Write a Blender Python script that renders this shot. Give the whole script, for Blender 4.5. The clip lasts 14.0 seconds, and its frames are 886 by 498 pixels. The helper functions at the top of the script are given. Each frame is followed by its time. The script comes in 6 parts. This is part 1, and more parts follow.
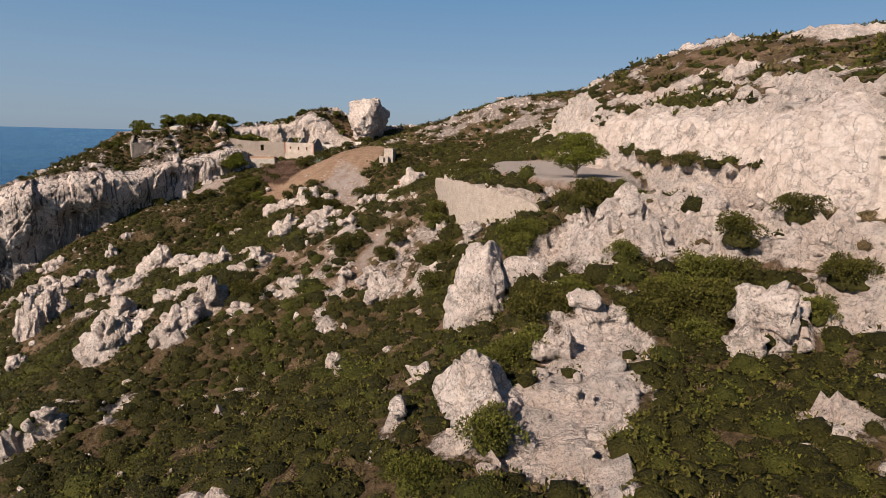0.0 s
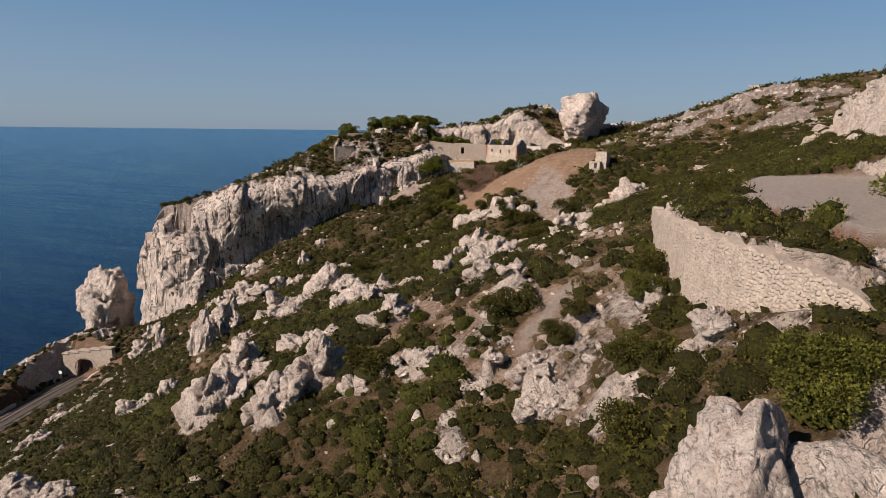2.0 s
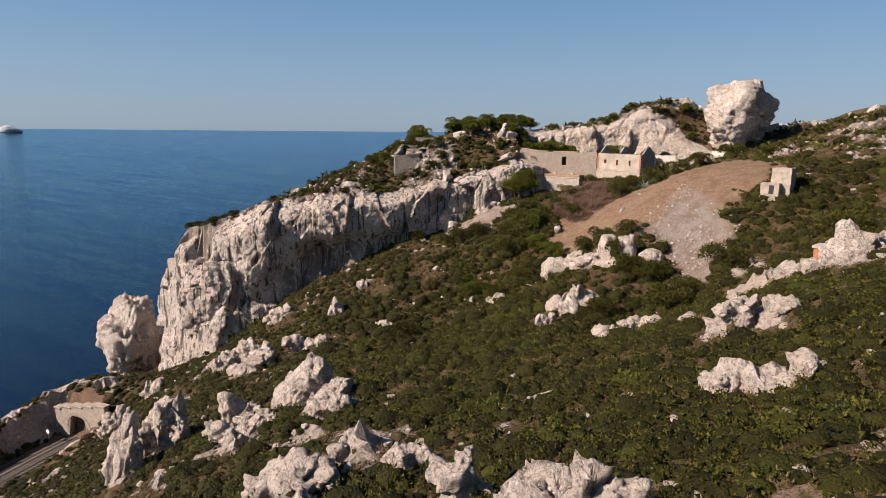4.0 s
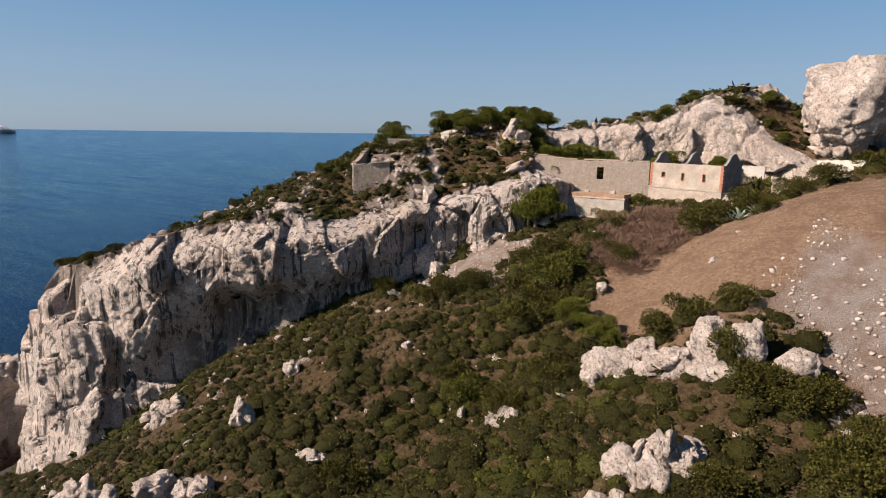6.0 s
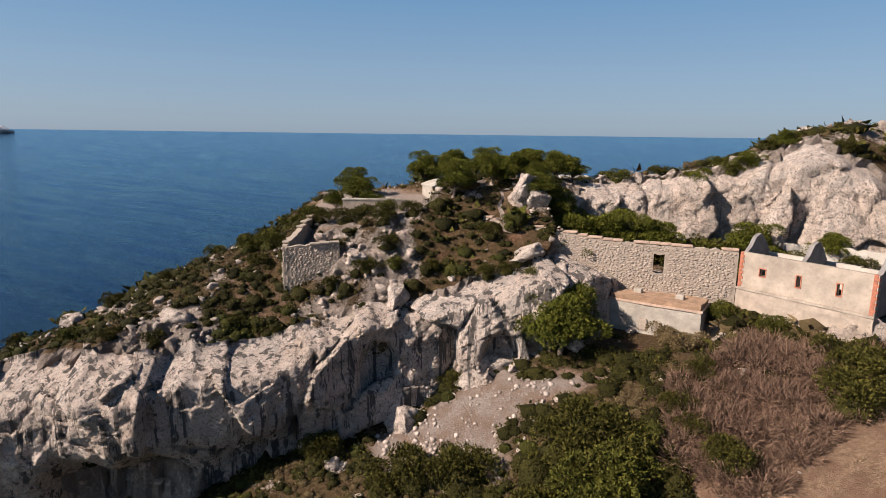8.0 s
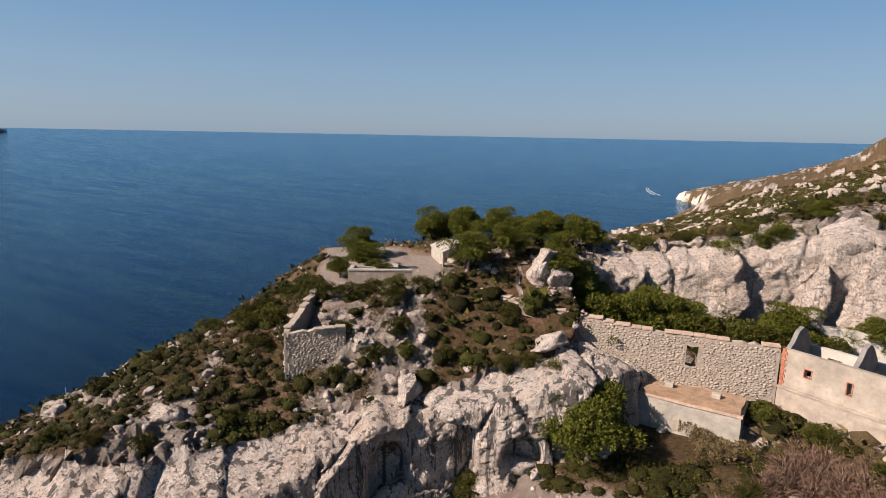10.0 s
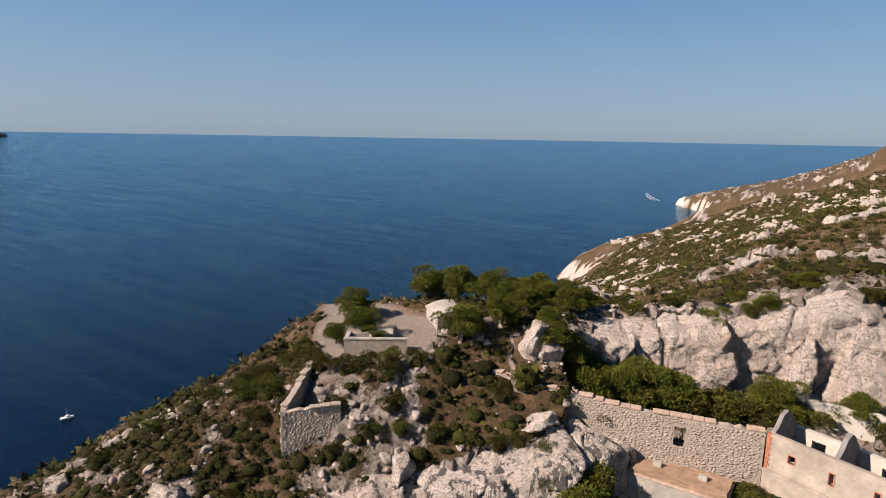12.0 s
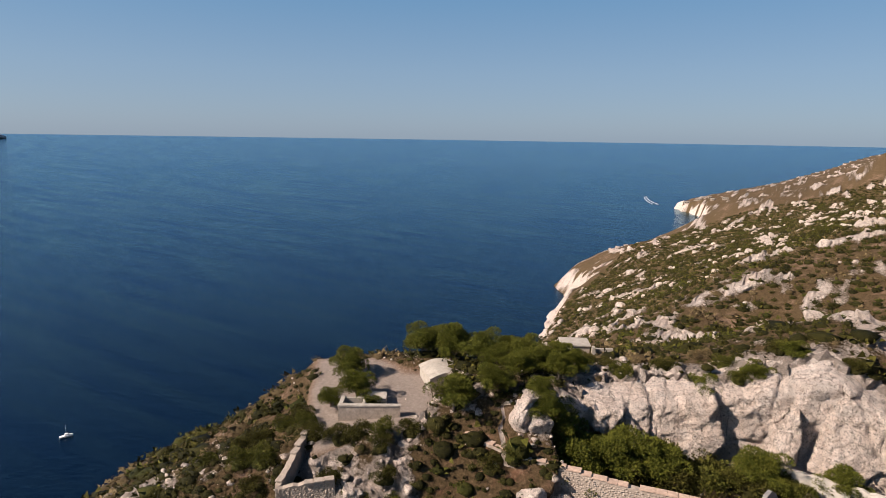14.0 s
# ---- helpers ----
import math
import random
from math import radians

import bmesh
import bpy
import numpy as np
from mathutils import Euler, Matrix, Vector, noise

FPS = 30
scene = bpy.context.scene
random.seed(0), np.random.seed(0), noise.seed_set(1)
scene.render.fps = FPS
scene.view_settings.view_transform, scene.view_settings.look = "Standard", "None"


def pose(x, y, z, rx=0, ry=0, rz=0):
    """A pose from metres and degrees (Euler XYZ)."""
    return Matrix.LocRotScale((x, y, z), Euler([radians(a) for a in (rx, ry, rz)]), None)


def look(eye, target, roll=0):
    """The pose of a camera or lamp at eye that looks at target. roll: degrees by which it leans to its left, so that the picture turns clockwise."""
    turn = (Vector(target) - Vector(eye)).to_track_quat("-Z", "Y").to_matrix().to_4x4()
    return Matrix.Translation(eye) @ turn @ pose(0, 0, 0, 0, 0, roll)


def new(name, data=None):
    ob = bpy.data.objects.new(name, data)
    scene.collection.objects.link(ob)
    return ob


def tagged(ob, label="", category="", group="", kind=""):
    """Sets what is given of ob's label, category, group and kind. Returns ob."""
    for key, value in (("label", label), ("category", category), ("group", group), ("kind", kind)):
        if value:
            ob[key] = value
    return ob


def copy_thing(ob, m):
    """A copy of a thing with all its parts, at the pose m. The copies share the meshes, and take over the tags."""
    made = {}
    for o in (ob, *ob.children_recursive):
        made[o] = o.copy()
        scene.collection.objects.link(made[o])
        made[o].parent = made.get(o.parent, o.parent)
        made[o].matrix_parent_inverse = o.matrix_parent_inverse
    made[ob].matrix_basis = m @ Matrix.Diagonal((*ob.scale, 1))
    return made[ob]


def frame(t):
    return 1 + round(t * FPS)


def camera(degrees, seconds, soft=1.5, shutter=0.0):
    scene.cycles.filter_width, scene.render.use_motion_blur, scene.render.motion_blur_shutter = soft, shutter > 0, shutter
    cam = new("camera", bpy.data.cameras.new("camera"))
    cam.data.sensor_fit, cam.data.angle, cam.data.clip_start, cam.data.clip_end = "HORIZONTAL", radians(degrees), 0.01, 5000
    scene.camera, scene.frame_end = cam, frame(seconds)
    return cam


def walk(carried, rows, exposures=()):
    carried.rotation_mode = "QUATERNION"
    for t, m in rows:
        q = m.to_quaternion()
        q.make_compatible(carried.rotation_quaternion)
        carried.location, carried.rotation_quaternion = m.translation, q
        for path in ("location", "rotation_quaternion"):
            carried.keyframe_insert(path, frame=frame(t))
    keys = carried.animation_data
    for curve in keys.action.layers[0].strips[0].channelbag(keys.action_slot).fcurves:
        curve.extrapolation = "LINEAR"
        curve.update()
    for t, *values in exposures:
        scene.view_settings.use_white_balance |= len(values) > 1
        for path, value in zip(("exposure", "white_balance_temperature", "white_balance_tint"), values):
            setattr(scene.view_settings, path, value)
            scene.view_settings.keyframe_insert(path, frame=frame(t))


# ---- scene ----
# camera: seconds, x, y, z, yaw, pitch, roll
cam = camera(73.50, 14.0, 0.8)
PATH = [
    (0, 0.00, 0.00, 116.00, -0.00, -10.55, -1.31),
    (0.5, 0.40, 6.88, 116.33, 6.65, -10.77, -1.13),
    (1, 0.92, 13.62, 116.68, 13.85, -10.96, -0.79),
    (1.5, 1.07, 19.69, 116.96, 17.98, -11.06, -0.61),
    (2, 0.62, 30.28, 117.23, 21.03, -11.12, -0.53),
    (2.5, -1.04, 43.41, 117.52, 26.09, -11.13, -0.40),
    (3, -4.07, 56.35, 117.90, 30.14, -11.15, -0.25),
    (3.2, -5.44, 61.58, 118.10, 31.75, -11.20, -0.15),
    (5.3, -29.36, 112.14, 117.28, 31.95, -10.82, -0.60),
    (5.5, -31.52, 115.89, 117.29, 31.90, -10.81, -0.57),
    (6, -37.31, 127.61, 117.33, 31.96, -10.82, -0.63),
    (6.5, -42.99, 139.23, 117.58, 32.07, -10.83, -0.65),
    (7, -48.83, 150.64, 119.51, 32.03, -10.73, -0.70),
    (7.5, -53.25, 159.16, 123.07, 32.14, -10.87, -0.69),
    (8, -55.62, 163.00, 125.66, 32.21, -10.90, -0.70),
    (8.2, -56.60, 163.70, 126.40, 32.00, -10.80, -0.80),
    (10.3, -61.70, 167.99, 135.68, 31.76, -10.87, -1.06),
    (10.5, -61.64, 167.92, 136.60, 31.76, -10.80, -1.04),
    (11, -61.48, 168.08, 138.88, 31.77, -10.76, -1.03),
    (11.5, -61.32, 168.28, 141.26, 31.77, -10.78, -1.00),
    (12, -61.13, 168.43, 143.56, 31.78, -10.73, -0.96),
    (12.5, -60.94, 168.58, 145.94, 31.76, -10.70, -0.92),
    (13, -60.80, 168.69, 148.25, 31.75, -10.66, -0.93),
    (13.5, -60.72, 168.93, 150.62, 31.72, -10.71, -0.93),
    (14, -60.61, 169.17, 153.06, 31.70, -10.73, -0.88),
]
walk(cam, [(t, pose(x, y, z, 90 + pitch, roll, yaw)) for t, x, y, z, yaw, pitch, roll in PATH], [(0, 0.72), (0.6, 0.6), (1.5, 0.57), (3, 0.77), (5.5, 0.9), (14, 0.86)])

# ---- light ----
SUN_AZ, SUN_EL = math.atan2(-0.745, -0.667), radians(36)
sun_way = Vector((math.cos(SUN_AZ) * math.cos(SUN_EL), math.sin(SUN_AZ) * math.cos(SUN_EL), math.sin(SUN_EL)))
world = bpy.data.worlds.new("world")
scene.world = world
world.use_nodes = True
wt = world.node_tree
sky = wt.nodes.new("ShaderNodeTexSky")
sky.sky_type, sky.sun_disc = "NISHITA", False
sky.sun_elevation, sky.sun_rotation = SUN_EL, math.pi / 2 - SUN_AZ
sky.altitude, sky.air_density, sky.dust_density, sky.ozone_density = 0, 0.8, 0.9, 3.0
wt.links.new(sky.outputs[0], wt.nodes["Background"].inputs[0])
wt.nodes["Background"].inputs[1].default_value = 0.014
# marine haze: paler and greyer towards the horizon all round
way_up = wt.nodes.new("ShaderNodeTexCoord")
split = wt.nodes.new("ShaderNodeSeparateXYZ")
wt.links.new(way_up.outputs["Generated"], split.inputs[0])
haze = wt.nodes.new("ShaderNodeValToRGB")
for k, (at, colour) in enumerate(((0.0, (0.20, 0.255, 0.325, 1)), (0.10, (0.165, 0.245, 0.345, 1)), (0.24, (0.085, 0.20, 0.345, 1)), (0.42, (0.03, 0.085, 0.18, 1)), (1.0, (0.014, 0.045, 0.11, 1)))):
    stop = haze.color_ramp.elements[k] if k < 2 else haze.color_ramp.elements.new(at)
    stop.position, stop.color = at, colour
wt.links.new(split.outputs[2], haze.inputs[0])
back = wt.nodes.new("ShaderNodeBackground")
back.inputs[1].default_value = 0.66
wt.links.new(haze.outputs[0], back.inputs[0])
both = wt.nodes.new("ShaderNodeAddShader")
wt.links.new(wt.nodes["Background"].outputs[0], both.inputs[0])
wt.links.new(back.outputs[0], both.inputs[1])
wt.links.new(both.outputs[0], wt.nodes["World Output"].inputs[0])
sun = new("sun", bpy.data.lights.new("sun", "SUN"))
sun.data.energy, sun.data.angle, sun.data.color = 5.0, radians(0.6), (1.0, 0.85, 0.74)
sun.matrix_world = look(sun_way * 400, (0, 0, 0))

# ---- materials ----


def nodes_of(name):
    m = bpy.data.materials.new(name)
    m.use_nodes = True
    t = m.node_tree
    return m, t, t.nodes["Principled BSDF"]


def coords(t, scale=1.0):
    c = t.nodes.new("ShaderNodeTexCoord")
    mp = t.nodes.new("ShaderNodeMapping")
    mp.inputs["Scale"].default_value = (scale, scale, scale) if isinstance(scale, (int, float)) else scale
    t.links.new(c.outputs["Object"], mp.inputs[0])
    return mp.outputs[0]


def noise_of(t, where, scale, detail=6.0, rough=0.6, warp=0.0):
    n = t.nodes.new("ShaderNodeTexNoise")
    n.inputs["Scale"].default_value, n.inputs["Detail"].default_value, n.inputs["Roughness"].default_value, n.inputs["Distortion"].default_value = scale, detail, rough, warp
    t.links.new(where, n.inputs["Vector"])
    return n.outputs["Fac"]


def ramp(t, fac, stops):
    r = t.nodes.new("ShaderNodeValToRGB")
    e = r.color_ramp.elements
    while len(e) < len(stops):
        e.new(0.5)
    for k, (p, c) in enumerate(stops):
        e[k].position, e[k].color = p, (*c, 1) if not isinstance(c, float) else (c, c, c, 1)
    t.links.new(fac, r.inputs[0])
    return r.outputs[0]


def blend(t, fac, a, b, mode="MIX"):
    m = t.nodes.new("ShaderNodeMix")
    m.data_type, m.blend_type = "RGBA", mode
    for sock, v in ((m.inputs[0], fac), (m.inputs[6], a), (m.inputs[7], b)):
        if isinstance(v, (int, float)):
            sock.default_value = v
        elif isinstance(v, tuple):
            sock.default_value = (*v, 1)
        else:
            t.links.new(v, sock)
    return m.outputs[2]


def calc(t, op, a, b=0.0, clamp=False):
    m = t.nodes.new("ShaderNodeMath")
    m.operation, m.use_clamp = op, clamp
    for sock, v in ((m.inputs[0], a), (m.inputs[1], b)):
        if isinstance(v, (int, float)):
            sock.default_value = v
        else:
            t.links.new(v, sock)
    return m.outputs[0]


def relief(t, shader, fac, strength, distance, under=None):
    b = t.nodes.new("ShaderNodeBump")
    b.inputs["Strength"].default_value, b.inputs["Distance"].default_value = strength, distance
    t.links.new(fac, b.inputs["Height"])
    if under:
        t.links.new(under, b.inputs["Normal"])
    t.links.new(b.outputs[0], shader.inputs["Normal"])
    return b.outputs[0]


def attribute(t, name):
    a = t.nodes.new("ShaderNodeAttribute")
    a.attribute_name = name
    return a.outputs["Fac"]


def limestone_colour(t, where, streaks=0.5, skin=0.55, clean=0.4):
    big = noise_of(t, where, 0.09, 5, 0.6, 0.5)
    mid = noise_of(t, where, 0.9, 9, 0.7, 0.6)
    fine = noise_of(t, where, 6.0, 6, 0.75)
    c = ramp(t, mid, [(0.30, (0.43, 0.345, 0.295)), (0.44, (0.68, 0.565, 0.49)), (0.66, (0.83, 0.725, 0.645))])
    c = blend(t, ramp(t, big, [(0.45, 0.0), (0.7, 0.5)]), c, (0.60, 0.45, 0.35))
    # dark specks, fine and coarse: pit shade painted in, with grey lichen
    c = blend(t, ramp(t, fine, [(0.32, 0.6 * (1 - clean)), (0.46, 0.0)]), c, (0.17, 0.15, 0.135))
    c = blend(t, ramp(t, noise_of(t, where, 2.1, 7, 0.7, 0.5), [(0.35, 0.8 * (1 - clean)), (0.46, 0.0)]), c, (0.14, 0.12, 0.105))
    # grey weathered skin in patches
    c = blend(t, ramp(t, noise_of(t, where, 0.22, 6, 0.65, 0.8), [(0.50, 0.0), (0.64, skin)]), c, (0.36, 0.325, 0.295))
    # smaller pits darkened too, as tiny shadows in the colour
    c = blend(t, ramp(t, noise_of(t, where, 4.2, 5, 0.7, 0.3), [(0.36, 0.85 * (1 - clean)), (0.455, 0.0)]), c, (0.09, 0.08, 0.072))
    # dark water streaks that run down the faces
    tall = t.nodes.new("ShaderNodeMapping")
    tall.inputs["Scale"].default_value = (0.95, 0.95, 0.05)
    t.links.new(where, tall.inputs[0])
    streak = noise_of(t, tall.outputs[0], 1.0, 6, 0.65, 0.2)
    c = blend(t, ramp(t, streak, [(0.67 - 0.14 * streaks, 0.0), (0.71 - 0.14 * streaks, 0.35 + 0.55 * streaks)]), c, (0.085, 0.078, 0.075))
    # fractures: creases between blocks, at two sizes
    lines = [ramp(t, calc(t, "ABSOLUTE", calc(t, "SUBTRACT", noise_of(t, where, sc, 5, 0.6, 0.4), 0.5)), [(0.0, 1.0), (wide, 0.0)]) for sc, wide in ((0.22, 0.012), (0.8, 0.022))]
    crack = t.nodes.new("ShaderNodeTexVoronoi")
    crack.feature = "DISTANCE_TO_EDGE"
    crack.inputs["Scale"].default_value = 0.42
    swirl = t.nodes.new("ShaderNodeVectorMath")
    swirl.operation = "MULTIPLY_ADD"
    sway = t.nodes.new("ShaderNodeTexNoise")
    sway.inputs["Scale"].default_value, sway.inputs["Detail"].default_value, sway.inputs["Roughness"].default_value = 0.6, 6, 0.65
    t.links.new(where, sway.inputs["Vector"])
    t.links.new(sway.outputs["Color"], swirl.inputs[0])
    swirl.inputs[1].default_value = (2.2, 2.2, 2.2)
    t.links.new(where, swirl.inputs[2])
    t.links.new(swirl.outputs[0], crack.inputs["Vector"])
    split_line = ramp(t, crack.outputs["Distance"], [(0.0, 1.0), (0.022, 0.0)])
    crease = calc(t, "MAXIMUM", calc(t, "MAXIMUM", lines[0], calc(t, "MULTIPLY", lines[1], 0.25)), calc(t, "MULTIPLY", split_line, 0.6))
    # crevice shade put into the colour along the same creases
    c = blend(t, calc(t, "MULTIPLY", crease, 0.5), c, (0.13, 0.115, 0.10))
    h = calc(t, "SUBTRACT", calc(t, "ADD", calc(t, "MULTIPLY", mid, 0.55), calc(t, "MULTIPLY", fine, 0.6)), calc(t, "MULTIPLY", crease, 0.35))
    # angular broken faces: every cell stands a little proud or back
    bent = t.nodes.new("ShaderNodeVectorMath")
    bent.operation = "MULTIPLY_ADD"
    jog = t.nodes.new("ShaderNodeTexNoise")
    jog.inputs["Scale"].default_value, jog.inputs["Detail"].default_value = 1.3, 4
    t.links.new(where, jog.inputs["Vector"])
    t.links.new(jog.outputs["Color"], bent.inputs[0])
    bent.inputs[1].default_value = (0.9, 0.9, 0.9)
    t.links.new(where, bent.inputs[2])
    for size, much in ((0.75, 0.5), (2.0, 0.3)):
        cell = t.nodes.new("ShaderNodeTexVoronoi")
        cell.inputs["Scale"].default_value = size
        t.links.new(bent.outputs[0], cell.inputs["Vector"])
        apart = t.nodes.new("ShaderNodeSeparateColor")
        t.links.new(cell.outputs["Color"], apart.inputs[0])
        h = calc(t, "ADD", h, calc(t, "MULTIPLY", calc(t, "SUBTRACT", apart.outputs[0], calc(t, "MULTIPLY", cell.outputs["Distance"], 0.7)), much))
    return c, h


def limestone(name, streaks=0.3, skin=0.55, clean=0.4):
    m, t, b = nodes_of(name)
    where = coords(t)
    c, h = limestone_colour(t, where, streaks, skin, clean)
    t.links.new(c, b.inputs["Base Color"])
    b.inputs["Roughness"].default_value = 0.92
    b.inputs["Specular IOR Level"].default_value = 0.2
    relief(t, b, h, 1.0, 0.7)
    return m


def plain(name, colour, rough=0.9, vary=0.25, scale=3.0, bump=0.3, depth=0.03, metal=0.0):
    m, t, b = nodes_of(name)
    where = coords(t)
    n1, n2 = noise_of(t, where, scale, 6, 0.65), noise_of(t, where, scale * 7, 4, 0.6)
    dark, light = tuple(v * (1 - vary) for v in colour), tuple(min(1, v * (1 + vary)) for v in colour)
    c = ramp(t, n1, [(0.3, dark), (0.7, light)])
    c = blend(t, ramp(t, n2, [(0.3, 0.35), (0.5, 0.0)]), c, tuple(v * 0.6 for v in colour))
    t.links.new(c, b.inputs["Base Color"])
    b.inputs["Roughness"].default_value, b.inputs["Metallic"].default_value = rough, metal
    relief(t, b, calc(t, "ADD", n1, n2), bump, depth)
    return m


def leaf(name, dark, mid, light, patch=0.25):
    m, t, b = nodes_of(name)
    geo = t.nodes.new("ShaderNodeNewGeometry")
    where = coords(t)
    vor = t.nodes.new("ShaderNodeTexVoronoi")
    vor.inputs["Scale"].default_value = 5.5
    t.links.new(where, vor.inputs["Vector"])
    sep = t.nodes.new("ShaderNodeSeparateColor")
    t.links.new(vor.outputs["Color"], sep.inputs[0])
    speck = calc(t, "ADD", calc(t, "MULTIPLY", sep.outputs[0], 0.5), calc(t, "MULTIPLY", geo.outputs["Random Per Island"], 0.5))
    c = ramp(t, speck, [(0.1, dark), (0.5, mid), (0.9, light)])
    relief(t, b, calc(t, "ADD", vor.outputs["Distance"], noise_of(t, where, 14.0, 3, 0.6)), 1.0, 0.12)
    patchy = noise_of(t, where, patch, 3, 0.5)
    c = blend(t, ramp(t, patchy, [(0.4, 0.0), (0.75, 0.4)]), c, light)
    # shade inside the bush put into the colour: the inner dome is darkened
    c = blend(t, calc(t, "MULTIPLY", attribute(t, "core_shade"), 0.7), c, tuple(v * 0.55 for v in dark))
    t.links.new(c, b.inputs["Base Color"])
    b.inputs["Roughness"].default_value = 0.7
    b.inputs["Specular IOR Level"].default_value = 0.1
    return m


def ground_material():
    m, t, b = nodes_of("ground_cover")
    where = coords(t)
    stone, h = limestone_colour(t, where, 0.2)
    n1, n2, n3 = noise_of(t, where, 0.35, 6, 0.65), noise_of(t, where, 2.2, 6, 0.65), noise_of(t, where, 9.0, 4, 0.7)
    soil = ramp(t, n2, [(0.3, (0.13, 0.078, 0.05)), (0.55, (0.205, 0.13, 0.085)), (0.72, (0.31, 0.228, 0.165))])
    soil = blend(t, ramp(t, n3, [(0.56, 0.0), (0.64, 0.8)]), soil, (0.42, 0.365, 0.31))
    soil = blend(t, attribute(t, "red"), soil, ramp(t, n2, [(0.3, (0.16, 0.075, 0.045)), (0.55, (0.26, 0.135, 0.085)), (0.75, (0.38, 0.25, 0.175))]))
    soil = blend(t, attribute(t, "stony"), soil, ramp(t, n2, [(0.3, (0.17, 0.11, 0.075)), (0.5, (0.31, 0.225, 0.17)), (0.7, (0.46, 0.365, 0.30))]))
    straw = ramp(t, n2, [(0.3, (0.19, 0.115, 0.074)), (0.55, (0.315, 0.212, 0.14)), (0.8, (0.43, 0.315, 0.225))])
    straw = blend(t, ramp(t, noise_of(t, where, 0.28, 5, 0.6, 0.6), [(0.45, 0.0), (0.62, 0.7)]), straw, (0.20, 0.12, 0.08))
    straw = blend(t, ramp(t, n3, [(0.3, 0.6), (0.42, 0.0)]), straw, (0.10, 0.065, 0.035))
    herb = ramp(t, n2, [(0.3, (0.045, 0.032, 0.014)), (0.55, (0.105, 0.07, 0.036)), (0.78, (0.20, 0.135, 0.082))])
    scree = ramp(t, n3, [(0.32, (0.16, 0.135, 0.118)), (0.5, (0.33, 0.275, 0.24)), (0.7, (0.46, 0.39, 0.345))])
    scree = blend(t, ramp(t, n1, [(0.42, 0.0), (0.6, 0.75)]), scree, (0.215, 0.145, 0.105))
    c = blend(t, attribute(t, "straw"), soil, straw)
    c = blend(t, ramp(t, calc(t, "ADD", attribute(t, "herb"), calc(t, "MULTIPLY", calc(t, "SUBTRACT", n1, 0.5), 1.2)), [(0.35, 0.0), (0.6, 1.0)]), c, herb)
    c = blend(t, attribute(t, "scree"), c, scree)
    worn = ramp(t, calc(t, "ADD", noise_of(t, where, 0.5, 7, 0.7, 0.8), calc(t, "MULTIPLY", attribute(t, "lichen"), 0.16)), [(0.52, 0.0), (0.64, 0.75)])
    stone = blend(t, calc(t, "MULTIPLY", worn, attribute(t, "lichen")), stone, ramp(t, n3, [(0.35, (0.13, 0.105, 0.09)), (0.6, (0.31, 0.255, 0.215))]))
    edge = calc(t, "ADD", attribute(t, "rock"), calc(t, "MULTIPLY", calc(t, "SUBTRACT", n2, 0.5), 0.7))
    c = blend(t, ramp(t, edge, [(0.42, 0.0), (0.56, 1.0)]), c, stone)
    c = blend(t, attribute(t, "paved"), c, ramp(t, n2, [(0.3, (0.33, 0.275, 0.24)), (0.7, (0.44, 0.38, 0.335))]))
    t.links.new(c, b.inputs["Base Color"])
    b.inputs["Roughness"].default_value = 0.95
    b.inputs["Specular IOR Level"].default_value = 0.12
    bare_rock = ramp(t, edge, [(0.42, 0.0), (0.56, 1.0)])
    relief(t, b, calc(t, "ADD", calc(t, "MULTIPLY", h, bare_rock), calc(t, "MULTIPLY", calc(t, "ADD", calc(t, "MULTIPLY", n3, 1.4), n2), 0.45)), 1.0, 0.7)
    return m


